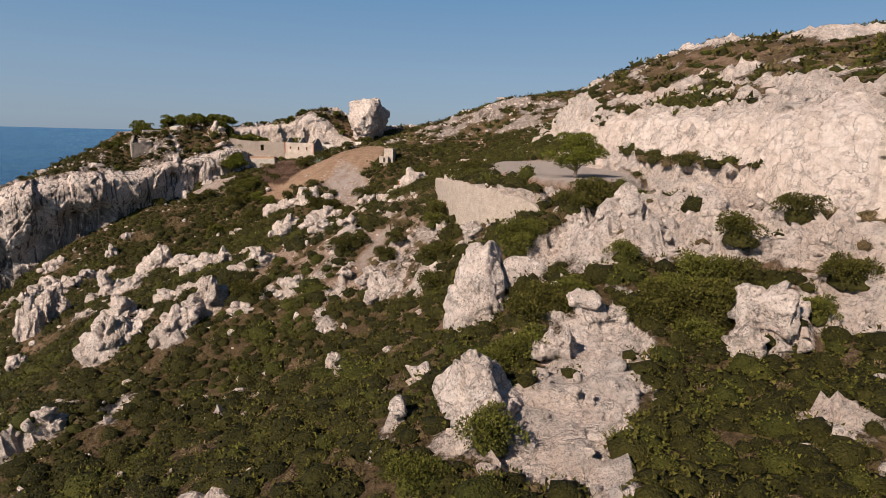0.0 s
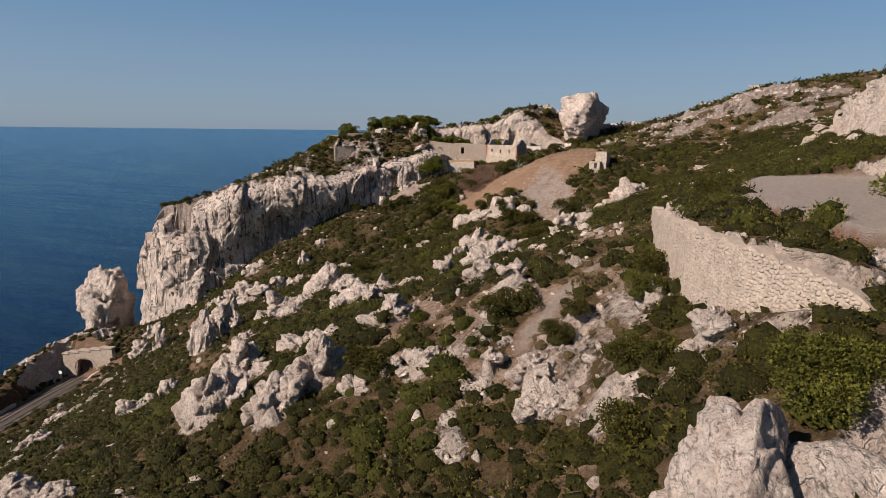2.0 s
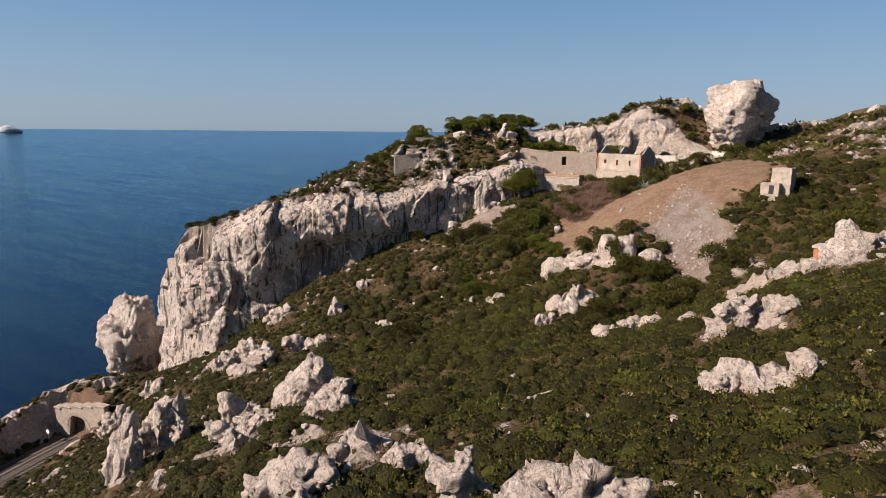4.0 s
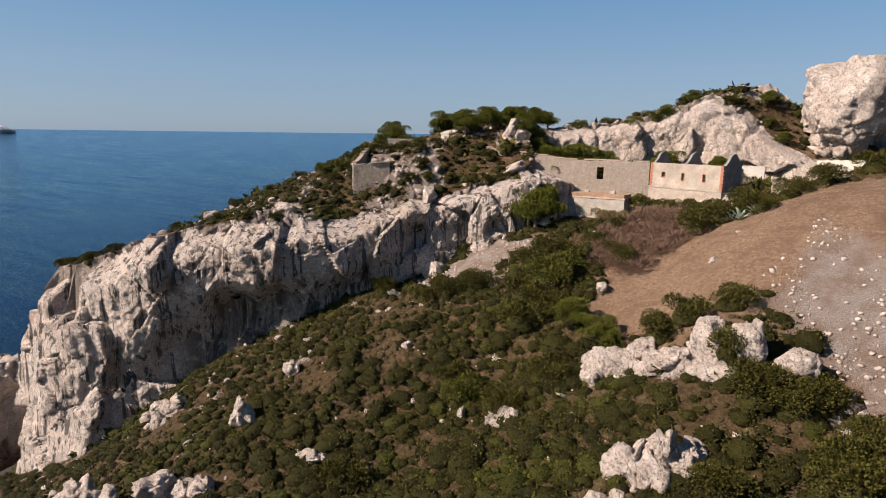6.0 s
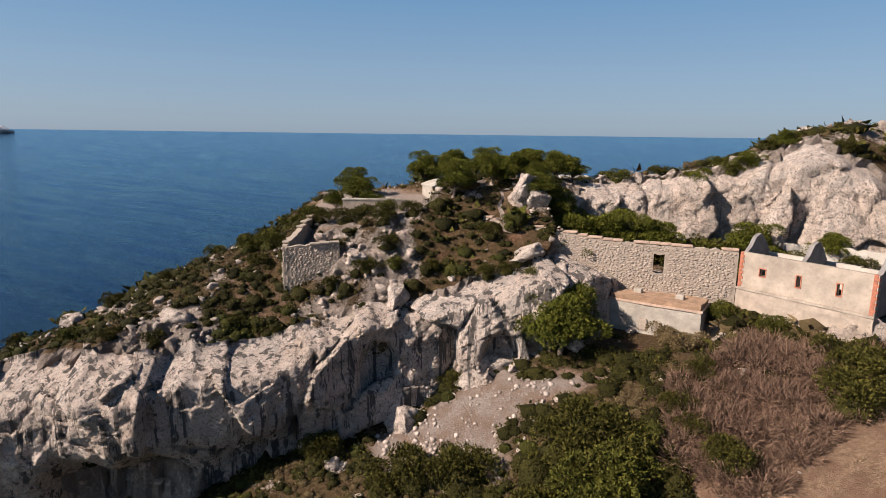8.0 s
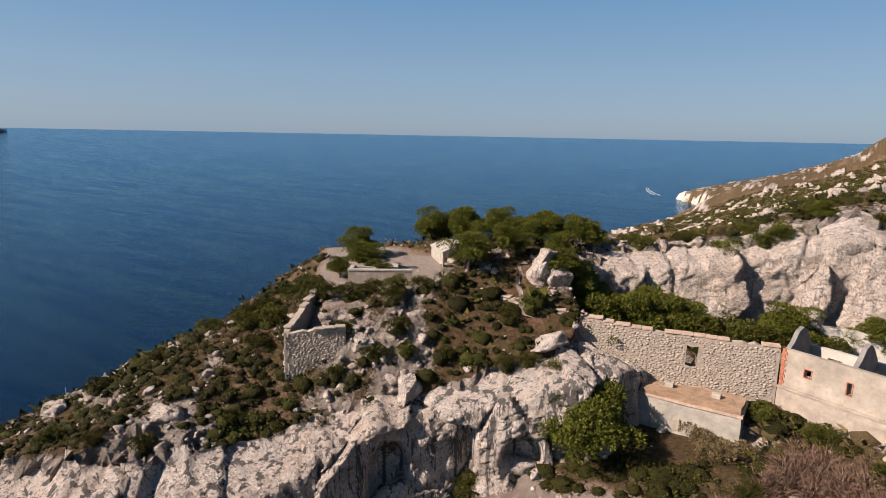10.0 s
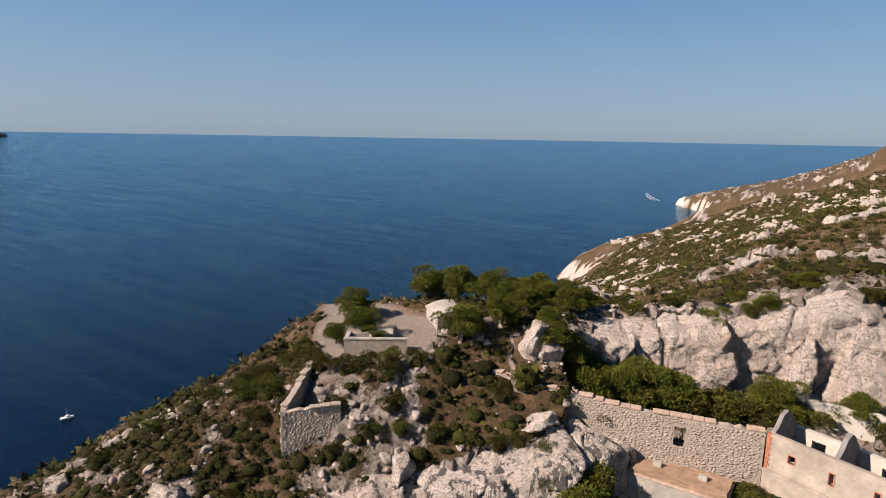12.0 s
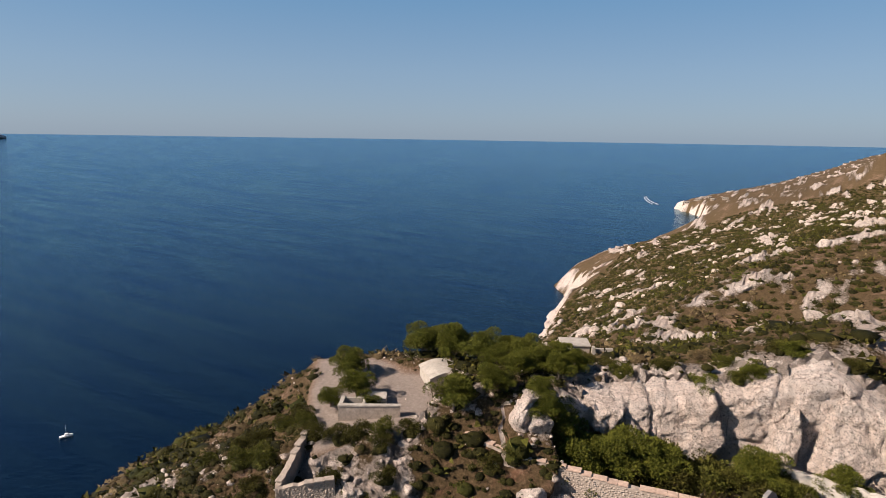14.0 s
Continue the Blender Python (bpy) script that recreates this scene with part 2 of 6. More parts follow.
def sea_material():
    m, t, b = nodes_of("sea_water")
    where = coords(t)
    wide = t.nodes.new("ShaderNodeMapping")
    wide.inputs["Scale"].default_value = (0.35, 1.0, 1.0)
    wide.inputs["Rotation"].default_value = (0, 0, radians(25))
    t.links.new(where, wide.inputs[0])
    swell, chop, drift = noise_of(t, wide.outputs[0], 0.13, 4, 0.6), noise_of(t, wide.outputs[0], 0.5, 4, 0.65), noise_of(t, wide.outputs[0], 0.004, 4, 0.55)
    c = ramp(t, drift, [(0.35, (0.0002, 0.0018, 0.007)), (0.65, (0.0003, 0.0032, 0.011))])
    t.nodes.remove(b)
    deep, b, edge = t.nodes.new("ShaderNodeBsdfDiffuse"), t.nodes.new("ShaderNodeBsdfGlossy"), t.nodes.new("ShaderNodeFresnel")
    t.links.new(c, deep.inputs["Color"])
    b.inputs["Roughness"].default_value = 0.12
    # ripple glints painted in: the reflection colour varies in light and dark streaks
    streaks = t.nodes.new("ShaderNodeMapping")
    streaks.inputs["Scale"].default_value, streaks.inputs["Rotation"].default_value = (0.12, 1.0, 1.0), (0, 0, radians(25))
    t.links.new(where, streaks.inputs[0])
    t.links.new(ramp(t, noise_of(t, streaks.outputs[0], 0.05, 7, 0.7), [(0.34, (0.44, 0.67, 0.93)), (0.64, (0.72, 0.95, 1.0))]), b.inputs["Color"])
    edge.inputs["IOR"].default_value = 1.33
    ripple = noise_of(t, wide.outputs[0], 1.6, 4, 0.7)
    relief(t, b, calc(t, "ADD", calc(t, "ADD", swell, calc(t, "MULTIPLY", chop, 0.6)), calc(t, "MULTIPLY", ripple, 0.3)), 0.85, 0.55)
    t.links.new(b.inputs["Normal"].links[0].from_socket, edge.inputs["Normal"])
    gloss = t.nodes.new("ShaderNodeMixShader")
    t.links.new(edge.outputs[0], gloss.inputs[0])
    t.links.new(deep.outputs[0], gloss.inputs[1])
    t.links.new(b.outputs[0], gloss.inputs[2])
    t.links.new(gloss.outputs[0], t.nodes["Material Output"].inputs["Surface"])
    return m


LIMESTONE = limestone("limestone", 0.3, 0.5, 0.25)
CLIFF_STONE = limestone("streaked_limestone", 1.0, 0.5, 0.2)
CUT_STONE = limestone("fresh_cut_limestone", 0.0, 0.05, 0.85)
SCREE_STONE = plain("grey_scree_stone", (0.37, 0.31, 0.27), vary=0.35, scale=1.2, bump=0.5, depth=0.08)
GROUND = ground_material()
SEA = sea_material()
SCRUB = leaf("scrub_leaf", (0.012, 0.012, 0.003), (0.048, 0.045, 0.008), (0.10, 0.088, 0.018), 0.12)
SCRUB_LIGHT = leaf("light_scrub_leaf", (0.024, 0.026, 0.005), (0.065, 0.068, 0.011), (0.13, 0.122, 0.022), 0.12)
SCRUB_DRY = leaf("dry_scrub_twig", (0.075, 0.052, 0.024), (0.15, 0.108, 0.052), (0.24, 0.18, 0.095), 0.12)
THICKET = leaf("grey_thicket_twig", (0.085, 0.05, 0.036), (0.17, 0.105, 0.075), (0.27, 0.18, 0.125), 0.3)
STRAW = leaf("dry_grass_blade", (0.19, 0.115, 0.07), (0.32, 0.22, 0.14), (0.43, 0.32, 0.215), 0.2)
NEEDLE = leaf("pine_needle", (0.014, 0.019, 0.003), (0.075, 0.085, 0.011), (0.17, 0.165, 0.025), 0.5)
BARK = plain("pine_bark", (0.12, 0.09, 0.07), vary=0.35, scale=6)
RUBBLE = plain("rubble_stone", (0.33, 0.272, 0.222), vary=0.3, scale=1.6, bump=0.5, depth=0.06)
MORTAR = plain("lime_mortar", (0.32, 0.262, 0.212), vary=0.25, scale=1.2)
RENDER_COAT = plain("old_lime_render", (0.315, 0.262, 0.212), vary=0.32, scale=0.45, bump=0.35)
WHITEWASH = plain("peeling_whitewash", (0.45, 0.41, 0.36), vary=0.18, scale=0.8)
COPING = plain("weathered_coping", (0.42, 0.30, 0.23), vary=0.3, scale=1.5)
BRICK = plain("red_brick", (0.34, 0.125, 0.075), vary=0.25, scale=3)
CONCRETE = plain("weathered_concrete", (0.34, 0.305, 0.26), vary=0.25, scale=0.9)
# near black painted as shade inside openings; also used for boat and villa glass
DARK = plain("opening_shade_and_glass", (0.03, 0.027, 0.025), vary=0.2)
STEEL = plain("worn_rail_steel", (0.22, 0.17, 0.14), rough=0.45, vary=0.3, metal=0.7)
BALLAST = plain("track_ballast", (0.07, 0.054, 0.045), vary=0.35, scale=5, bump=0.8, depth=0.08)
SLEEPER = plain("grey_sleeper", (0.13, 0.11, 0.095), vary=0.2)
HULL = plain("white_boat_paint", (0.78, 0.78, 0.76), rough=0.4, vary=0.05, bump=0.02)
# ---- lie of the land: form lines (x, y, z) drawn along ribs, crests and shores ----
SLOPE_NEAR = [(70, 20, 112), (24, 64, 109.2), (32, 55, 108.6), (38, 46, 107.8), (45, 38, 106), (22, 42, 101), (2, 36, 99), (-11, 43, 93.5), (-29, 57, 85), (-60, 50, 74), (-105, 45, 56), (-128, 45, 44),
              (9, 65, 107), (17, 55, 105.5), (-6, 74, 96.5), (-28, 79, 92), (-35, 74, 88), (-55, 84, 82), (-95, 85, 65), (-140, 85, 44), (20, -30, 100), (-30, -20, 82), (-100, -30, 50)]
SLOPE_MID = [(1.5, 83, 105), (-9, 93, 103.5), (-16, 97, 102), (-27, 89, 96), (-38, 94, 92.5), (-49, 89, 87), (-84, 108, 69.5), (8, 125, 110), (-12, 125, 101), (-38, 121, 92), (-61, 132, 86),
             (-79, 128, 77.5), (-86, 121, 73.5), (-125, 130, 56), (-148, 126, 46), (-168, 118, 46.5), (-176, 141, 49), (-168, 159, 54), (-163, 95, 44), (0, 150, 107), (-40, 150, 89), (-80, 150, 79), (-125, 150, 63), (-150, 154, 52)]
GULLY = [(8, 180, 108), (-11, 174, 101.5), (-31, 172, 90), (-52, 176, 87), (-67, 179.5, 82.8), (-94, 169, 77), (-133, 179, 66.5), (-148, 166, 57), (-37, 199, 100), (-43, 191, 96), (-57, 186, 88),
         (-70, 195, 87), (-84, 194, 87), (-101, 184, 80.5), (-116, 186, 79), (0, 203, 107), (-19, 205, 107.5), (-48, 211, 103), (-60, 206, 97.5), (-80, 210, 94.5),
         (-94, 208, 91), (-30, 228, 112), (-50, 221, 104.6), (-60, 227, 104.8), (-72, 227, 103.2), (-68, 232, 103.6), (-58, 233, 105.5), (-82, 219, 99), (-115, 215, 88), (-160, 200, 56), (-185, 185, 36), (-190, 240, 40)]
GULLY_FOOT = [(-41.6, 60, 84), (-1.5, 56, 97), (-7, 77.5, 98.6), (-4, 77.7, 100.2), (-28, 88, 96.2), (-76, 174.4, 79), (-84, 174.7, 79.5), (-33, 177, 88), (-31, 193, 95.5), (-37.6, 215.6, 109), (-67, 202, 94), (-76.6, 203.2, 92.4),
              (18, 135, 112), (26, 160, 114), (16, 185, 111), (-95.4, 203.9, 91.2), (-57.5, 206, 97), (-124, 185.5, 76.2), (-158, 173, 53), (-140, 176, 62), (-120, 172, 72), (-176, 180, 44), (-63, 236, 107)]
HEAD_TOP = [(-164, 183, 91), (-157, 185, 92), (-148, 188, 94), (-138, 188, 98.5), (-127, 191, 101.5), (-129, 220, 108), (-126, 226, 110.3), (-132, 224, 107), (-120, 232, 114.5), (-150, 236, 99), (-155, 250, 93), (-140, 255, 103), (-135, 235, 109.6), (-129.5, 239, 114.6), (-121, 244, 116), (-140, 240, 104), (-118, 202, 104), (-140, 206, 100), (-117, 209, 106), (-124, 214, 108.6), (-111, 211.5, 105.4), (-108, 213.5, 106), (-103.5, 217, 108.2), (-114.5, 215, 108.6), (-96, 218, 105), (-92, 222, 107.5),
            (-82, 226, 110), (-79, 231, 112.4), (-84, 230, 112.8), (-111, 227, 117), (-104, 223, 114.5), (-96, 230, 115.4), (-94, 229, 114.0), (-89, 229.5, 113.5), (-88, 237, 119), (-84, 244, 119), (-70, 252, 121), (-67, 260, 122), (-90, 268, 116.3), (-93, 259, 116.2),
            (-54, 257, 124), (-50, 267, 127), (-46, 259, 119), (-37, 261, 116), (-30, 250, 112.5), (-20, 240, 113), (10, 230, 115), (-161, 232, 93), (-166, 214, 86), (40, 248, 132), (22, 252, 130)]
BACK_LAND = [(-80, 300, 104), (-90, 335, 92), (-96, 378, 91), (-50, 362, 100), (-73, 410, 103), (-64, 384, 95), (-38, 460, 118), (-130, 480, 70), (-167, 632, 50), (-222, 640, 25),
             (-262, 745, 16), (-240, 764, 30), (-233, 805, 37), (-212, 700, 34), (-214, 932, 33), (-200, 1050, 31), (-151, 883, 58), (-118, 904, 77), (-32, 912, 106), (-28, 968, 116), (-1, 958, 140), (-138, 966, 79), (40, 900, 130), (120, 700, 150), (60, 420, 138), (-100, 1200, 52), (-250, 1500, 32),
             (-150, 1450, 45), (60, 1500, 85), (120, 260, 142), (-140, 300, 85), (300, 400, 190), (300, 1000, 190), (0, 300, 122), (-160, 420, 50)]
HILL_TOP = [(31, 125, 119.5), (32, 104, 120.8), (38, 92, 121.5), (50, 72, 122), (62, 60, 120.5), (90, 52, 119), (35, 136, 121), (51, 142, 129), (67, 153, 140), (86, 156, 143), (112, 160, 147), (80, 130, 137), (95, 105, 134), (45, 178, 133),
            (70, 200, 139), (44, 190, 128), (160, 110, 150), (200, 220, 172), (110, 250, 146), (180, 60, 140), (10, 215, 112), (35, 235, 128), (300, 150, 190)]
# lines where the land steps up like a wall; the high side lies to the left of the line's run
HEAD_CLIFF = [(-230, 330), (-190, 275), (-174, 242), (-169, 215), (-168, 195), (-165, 180), (-155, 178), (-145, 178.5), (-135, 181.5), (-126, 187), (-111, 195), (-103, 206), (-95, 214), (-88, 219), (-80, 223.5), (-76.5, 228), (-76, 236), (-62, 240), (-50, 236), (-32, 240), (0, 234), (40, 222), (120, 235), (400, 300)]
ROAD_CUT = [(300, 30), (120, 38), (84, 46), (62, 52), (47, 61), (38, 72), (31.5, 84), (28, 98), (28, 118), (30, 134), (36, 150), (34, 200), (60, 245), (200, 300)]
SHORE = [(-150, -200), (-170, 40), (-190, 95), (-200, 140), (-214, 160), (-220, 190), (-205, 225), (-188, 260), (-175, 320), (-200, 450), (-236, 600), (-250, 645), (-244, 690), (-262, 716), (-292, 752), (-288, 792), (-270, 850), (-262, 960),
         (-225, 1100), (-225, 1300), (-250, 1420), (-318, 1505), (-318, 1550), (-260, 1620), (-150, 1800), (0, 2300)]
RAILWAY = [(-112, 20), (-126, 50), (-140, 82), (-151, 111), (-154.5, 125), (-158, 140), (-161, 150)]
ROAD = [(18, 110), (19, 95), (20, 84), (24, 75), (30, 69.5), (36, 63), (42, 56), (52, 48), (66, 41), (90, 36), (130, 30)]


def plate(lines, smooth=0.3):
    """A thin plate bent through the form lines."""
    p = np.array([q for line in lines for q in line], float)
    xy, n = p[:, :2] / 100, len(p)

    def kernel(a, b):
        r2 = ((a[:, None, :] - b[None, :, :]) ** 2).sum(-1)
        return 0.5 * r2 * np.log(r2 + 1e-12)

    a = np.zeros((n + 3, n + 3))
    a[:n, :n] = kernel(xy, xy) + smooth * 0.002 * np.eye(n)
    a[:n, n:] = np.c_[np.ones(n), xy]
    a[n:, :n] = a[:n, n:].T
    w = np.linalg.solve(a, np.r_[p[:, 2], 0, 0, 0])

    def height(x, y):
        out = np.empty(len(x))
        for i in range(0, len(x), 20000):
            q = np.c_[x[i:i + 20000], y[i:i + 20000]] / 100
            out[i:i + 20000] = kernel(q, xy) @ w[:n] + w[n] + q @ w[n + 1:]
        return out
    return height


def side(line, x, y):
    """Distance from a line of points, positive to the left of its run; and how far along the run."""
    p = np.array(line, float)
    best, sign, along = np.full(len(x), 1e9), np.ones(len(x)), np.zeros(len(x))
    run = 0.0
    for k in range(len(p) - 1):
        d = p[k + 1] - p[k]
        length = np.hypot(*d)
        u = ((x - p[k, 0]) * d[0] + (y - p[k, 1]) * d[1]) / length ** 2
        v = np.clip(u, 0, 1)
        ex, ey = x - p[k, 0] - v * d[0], y - p[k, 1] - v * d[1]
        dist = np.hypot(ex, ey)
        cross = d[0] * (y - p[k, 1]) - d[1] * (x - p[k, 0])
        near = dist < best - 1e-9
        best[near], sign[near], along[near] = dist[near], np.sign(cross[near] + 1e-12), run + v[near] * length
        run += length
    return best * sign, along


def ease(e0, e1, v):
    u = np.clip((v - e0) / (e1 - e0), 0, 1)
    return u * u * (3 - 2 * u)


low_land, head_land, hill_land = plate([SLOPE_NEAR, SLOPE_MID, GULLY, GULLY_FOOT]), plate([HEAD_TOP, BACK_LAND]), plate([HILL_TOP])


def inside(poly, x, y):
    """Signed distance to a closed outline, positive inside."""
    d, _ = side(poly + poly[:1], x, y)
    p, odd = poly, np.zeros(len(x), bool)
    for (x0, y0), (x1, y1) in zip(p, p[1:] + p[:1]):
        if y0 != y1:
            odd ^= ((y0 > y) != (y1 > y)) & (x < (x1 - x0) * (y - y0) / (y1 - y0) + x0)
    return np.where(odd, 1, -1) * np.abs(d)


COURT = [(-79, 233), (-85, 238), (-80, 246), (-71, 249), (-60, 252), (-49, 254), (-40, 252), (-34, 246), (-38, 234), (-48, 232.5), (-62, 239), (-72, 236.5)]


CASEMATE_PAD = [(-75.5, 228.5), (-64, 228), (-63.5, 231.6), (-75.5, 231.6)]
TERRACE = [(-115, 223), (-110.5, 220.5), (-107, 224), (-103, 229), (-102.5, 237), (-106, 244), (-112, 242), (-120, 243.5), (-128.5, 239.5), (-121, 231)]
WALL_EARTH = [(0.5, 99), (1, 90), (3.5, 80), (7, 73), (12, 68), (12.5, 75), (7.6, 91), (7.4, 101)]
PLATFORM = [(7.6, 101), (7.6, 92), (12.4, 75), (21, 71), (26, 80), (26.5, 102), (27, 128), (13, 127), (9, 115)]


def plain_height(x, y, wob=0.0):
    low, head, hill = low_land(x, y), head_land(x, y), hill_land(x, y)
    d_hill, _ = side(ROAD_CUT, x, y)
    d_road, _ = side(ROAD, x, y)
    z = low
    bench = ease(9 - 2.5 * ease(18, 28, x), 4, np.abs(d_road)) * ease(0, 0.1, x + 1)
    z = z + (111.3 - 3.0 * ease(17, 34, x) - z) * bench
    z = z + (110.3 - z) * ease(-0.4, 0.6, inside(WALL_EARTH, x, y))
    z = z + (111.6 - z) * ease(-2.0, 0.5, inside(PLATFORM, x, y))
    k = ease(0.2, 2.6, -d_hill + 0.4 * wob)
    z = z + (hill - z) * k * ease(-20, 10, y - 30)
    d_head, along = side(HEAD_CLIFF, x, y)
    width = 1.5 + 3.5 * ease(250, 310, along)
    k = ease(0, 1, (d_head - 3.4 * ease(320, 290, along) + 0.4 * wob) / width * 0.5 + 0.5)
    z = z + (head - z) * k
    k = ease(-2.5, 0.5, inside(TERRACE, x, y))
    z = z + (113.4 + 0.13 * (y - 221) - z) * k
    court = inside(COURT, x, y)
    k = ease(-2.2, 0.0, court + 3.2 * ease(238, 244, y) + 0.3 * wob)
    z = np.where(k > 0, z + (np.minimum(z, 109.5) - z) * k, z)
    k = ease(-2.5, 0.0, inside(CASEMATE_PAD, x, y))
    z = np.where(k > 0, z + (np.minimum(z, 103.2) - z) * k, z)
    d_rail, _ = side(RAILWAY, x, y)
    wide = 5.6 + 3.5 * ease(128, 140, y)
    k = ease(wide + 2.4, wide, np.abs(d_rail)) * ease(153, 149.5, y)
    z = z + (43.0 - z) * k
    d_shore, _ = side(SHORE, x, y)
    k = ease(-2, 26, -d_shore + 2 * wob)
    z = -6 + (z + 6) * k
    return z

# ---- tools for shapes ----


def hash_unit(*k):
    """Repeatable random numbers from whole-number arrays."""
    h = np.zeros(np.shape(k[0]), np.uint32) + np.uint32(374761393)
    for i, v in enumerate(k):
        h = (h ^ (np.asarray(v).astype(np.int64) & 0xFFFFFFFF).astype(np.uint32)) * np.uint32((2654435761, 2246822519, 3266489917, 668265263)[i % 4])
        h ^= h >> np.uint32(15)
    h *= np.uint32(2246822519)
    h ^= h >> np.uint32(13)
    return h.astype(np.float64) / 4294967295.0


def grain(p, seed=0):
    """Smooth noise, -1 to 1, at the rows of p."""
    i = np.floor(p).astype(np.int64)
    f = p - i
    u = f * f * f * (f * (f * 6 - 15) + 10)
    out = 0
    for dx in (0, 1):
        for dy in (0, 1):
            for dz in (0, 1):
                c = (i[:, 0] + dx, i[:, 1] + dy, i[:, 2] + dz)
                g = [hash_unit(*c, np.full(len(p), seed * 3 + n)) * 2 - 1 for n in range(3)]
                w = (u[:, 0] if dx else 1 - u[:, 0]) * (u[:, 1] if dy else 1 - u[:, 1]) * (u[:, 2] if dz else 1 - u[:, 2])
                out = out + w * (g[0] * (f[:, 0] - dx) + g[1] * (f[:, 1] - dy) + g[2] * (f[:, 2] - dz))
    return out * 1.3


def fractal(p, octaves=4, seed=0, gain=0.5):
    out, a = 0, 1.0
    for k in range(octaves):
        out = out + a * grain(p * 2 ** k + 17.3 * k, seed + k)
        a *= gain
    return out


def blocks(x, y, size, seed=0):
    """Broken blocks: each cell has its own height and tilt; also the gap to the next cell."""
    qx, qy = x / size, y / size
    ix, iy = np.floor(qx).astype(np.int64), np.floor(qy).astype(np.int64)
    best, second, val = np.full(len(x), 9.0), np.full(len(x), 9.0), np.zeros(len(x))
    s = np.full(len(x), seed)
    for dx in (-1, 0, 1):
        for dy in (-1, 0, 1):
            cx, cy = ix + dx, iy + dy
            px, py = cx + hash_unit(cx, cy, s), cy + hash_unit(cx, cy, s + 1)
            d = np.hypot(qx - px, qy - py)
            v = hash_unit(cx, cy, s + 2) + (qx - px) * (hash_unit(cx, cy, s + 3) - 0.5) * 1.6 + (qy - py) * (hash_unit(cx, cy, s + 4) - 0.5) * 1.6
            near = d < best
            second = np.where(near, best, np.minimum(second, d))
            val = np.where(near, v, val)
            best = np.where(near, d, best)
    return val, second - best


def blocks3(p, size, seed=0):
    """Broken blocks in space: a height and tilt for each cell, and the gap to the next."""
    q = p / size
    i = np.floor(q).astype(np.int64)
    best, second, val = np.full(len(p), 9.0), np.full(len(p), 9.0), np.zeros(len(p))
    s = np.full(len(p), seed)
    for dx in (-1, 0, 1):
        for dy in (-1, 0, 1):
            for dz in (-1, 0, 1):
                c = (i[:, 0] + dx, i[:, 1] + dy, i[:, 2] + dz)
                o = [c[n] + hash_unit(*c, s + n) for n in range(3)]
                d = np.sqrt((q[:, 0] - o[0]) ** 2 + (q[:, 1] - o[1]) ** 2 + (q[:, 2] - o[2]) ** 2)
                v = hash_unit(*c, s + 4) + sum((q[:, n] - o[n]) * (hash_unit(*c, s + 5 + n) - 0.5) for n in range(3)) * 1.3
                near = d < best
                second = np.where(near, best, np.minimum(second, d))
                val = np.where(near, v, val)
                best = np.where(near, d, best)
    return val, second - best


def sheet(name, v, f, material, attrs=None, smooth=False):
    """A mesh from arrays of corners and faces (all three- or all four-sided)."""
    me = bpy.data.meshes.new(name)
    v, f = np.asarray(v, np.float32), np.asarray(f, np.int32)
    n = f.shape[1]
    me.vertices.add(len(v))
    me.vertices.foreach_set("co", v.ravel())
    me.loops.add(f.size)
    me.loops.foreach_set("vertex_index", f.ravel())
    me.polygons.add(len(f))
    me.polygons.foreach_set("loop_start", np.arange(0, f.size, n, dtype=np.int32))
    me.polygons.foreach_set("loop_total", np.full(len(f), n, np.int32))
    me.update(calc_edges=True)
    for key, values in (attrs or {}).items():
        a = me.attributes.new(key, "FLOAT", "POINT")
        a.data.foreach_set("value", np.asarray(values, np.float32))
    if smooth:
        me.polygons.foreach_set("use_smooth", np.ones(len(f), bool))
    for mt in (material if isinstance(material, (list, tuple)) else [material]):
        me.materials.append(mt)
    return me


# ---- ground ----
# bare rocks: x, y, width, height
CRAGS_NEAR = [(22.1, 29.5, 1.5, 0.9), (9.6, 34.7, 1.3, 1.1), (8.6, 35.7, 1.4, 1.1), (-2.7, 35.9, 1.5, 1.2), (8.7, 41.8, 3.3, 2), (24.6, 42.6, 6.6, 4), (-1.3, 43.1, 2.1, 1), (19.6, 43.4, 1.7, 1), (13, 46.3, 4, 2.1), (-10.5, 58.4, 1.7, 2), (-41.5, 59.2, 2.4, 1.4), (-11.2, 60.1, 1.8, 2.4), (-66.1, 68.9, 8.3, 3.9), (-59.2, 69.6, 4.1, 2), (3.4, 71.2, 2.8, 1.5), (-7, 73.4, 4.3, 2.8), (-5.2, 75.3, 1.9, 1), (-8.7, 76.6, 3.7, 1.5), (-35.7, 77.1, 6.5, 3.7), (-14, 77.6, 3.7, 1.3), (-45.9, 79.2, 8.4, 5.1), (-28, 79.3, 3.3, 3.1), (-21, 80.3, 3.8, 1.6), (-32.6, 80.9, 5.4, 4.3), (-0.2, 81, 1.9, 1.1), (-24.5, 81.1, 2.6, 1.3), (-12.5, 81.5, 1.6, 0.9)]
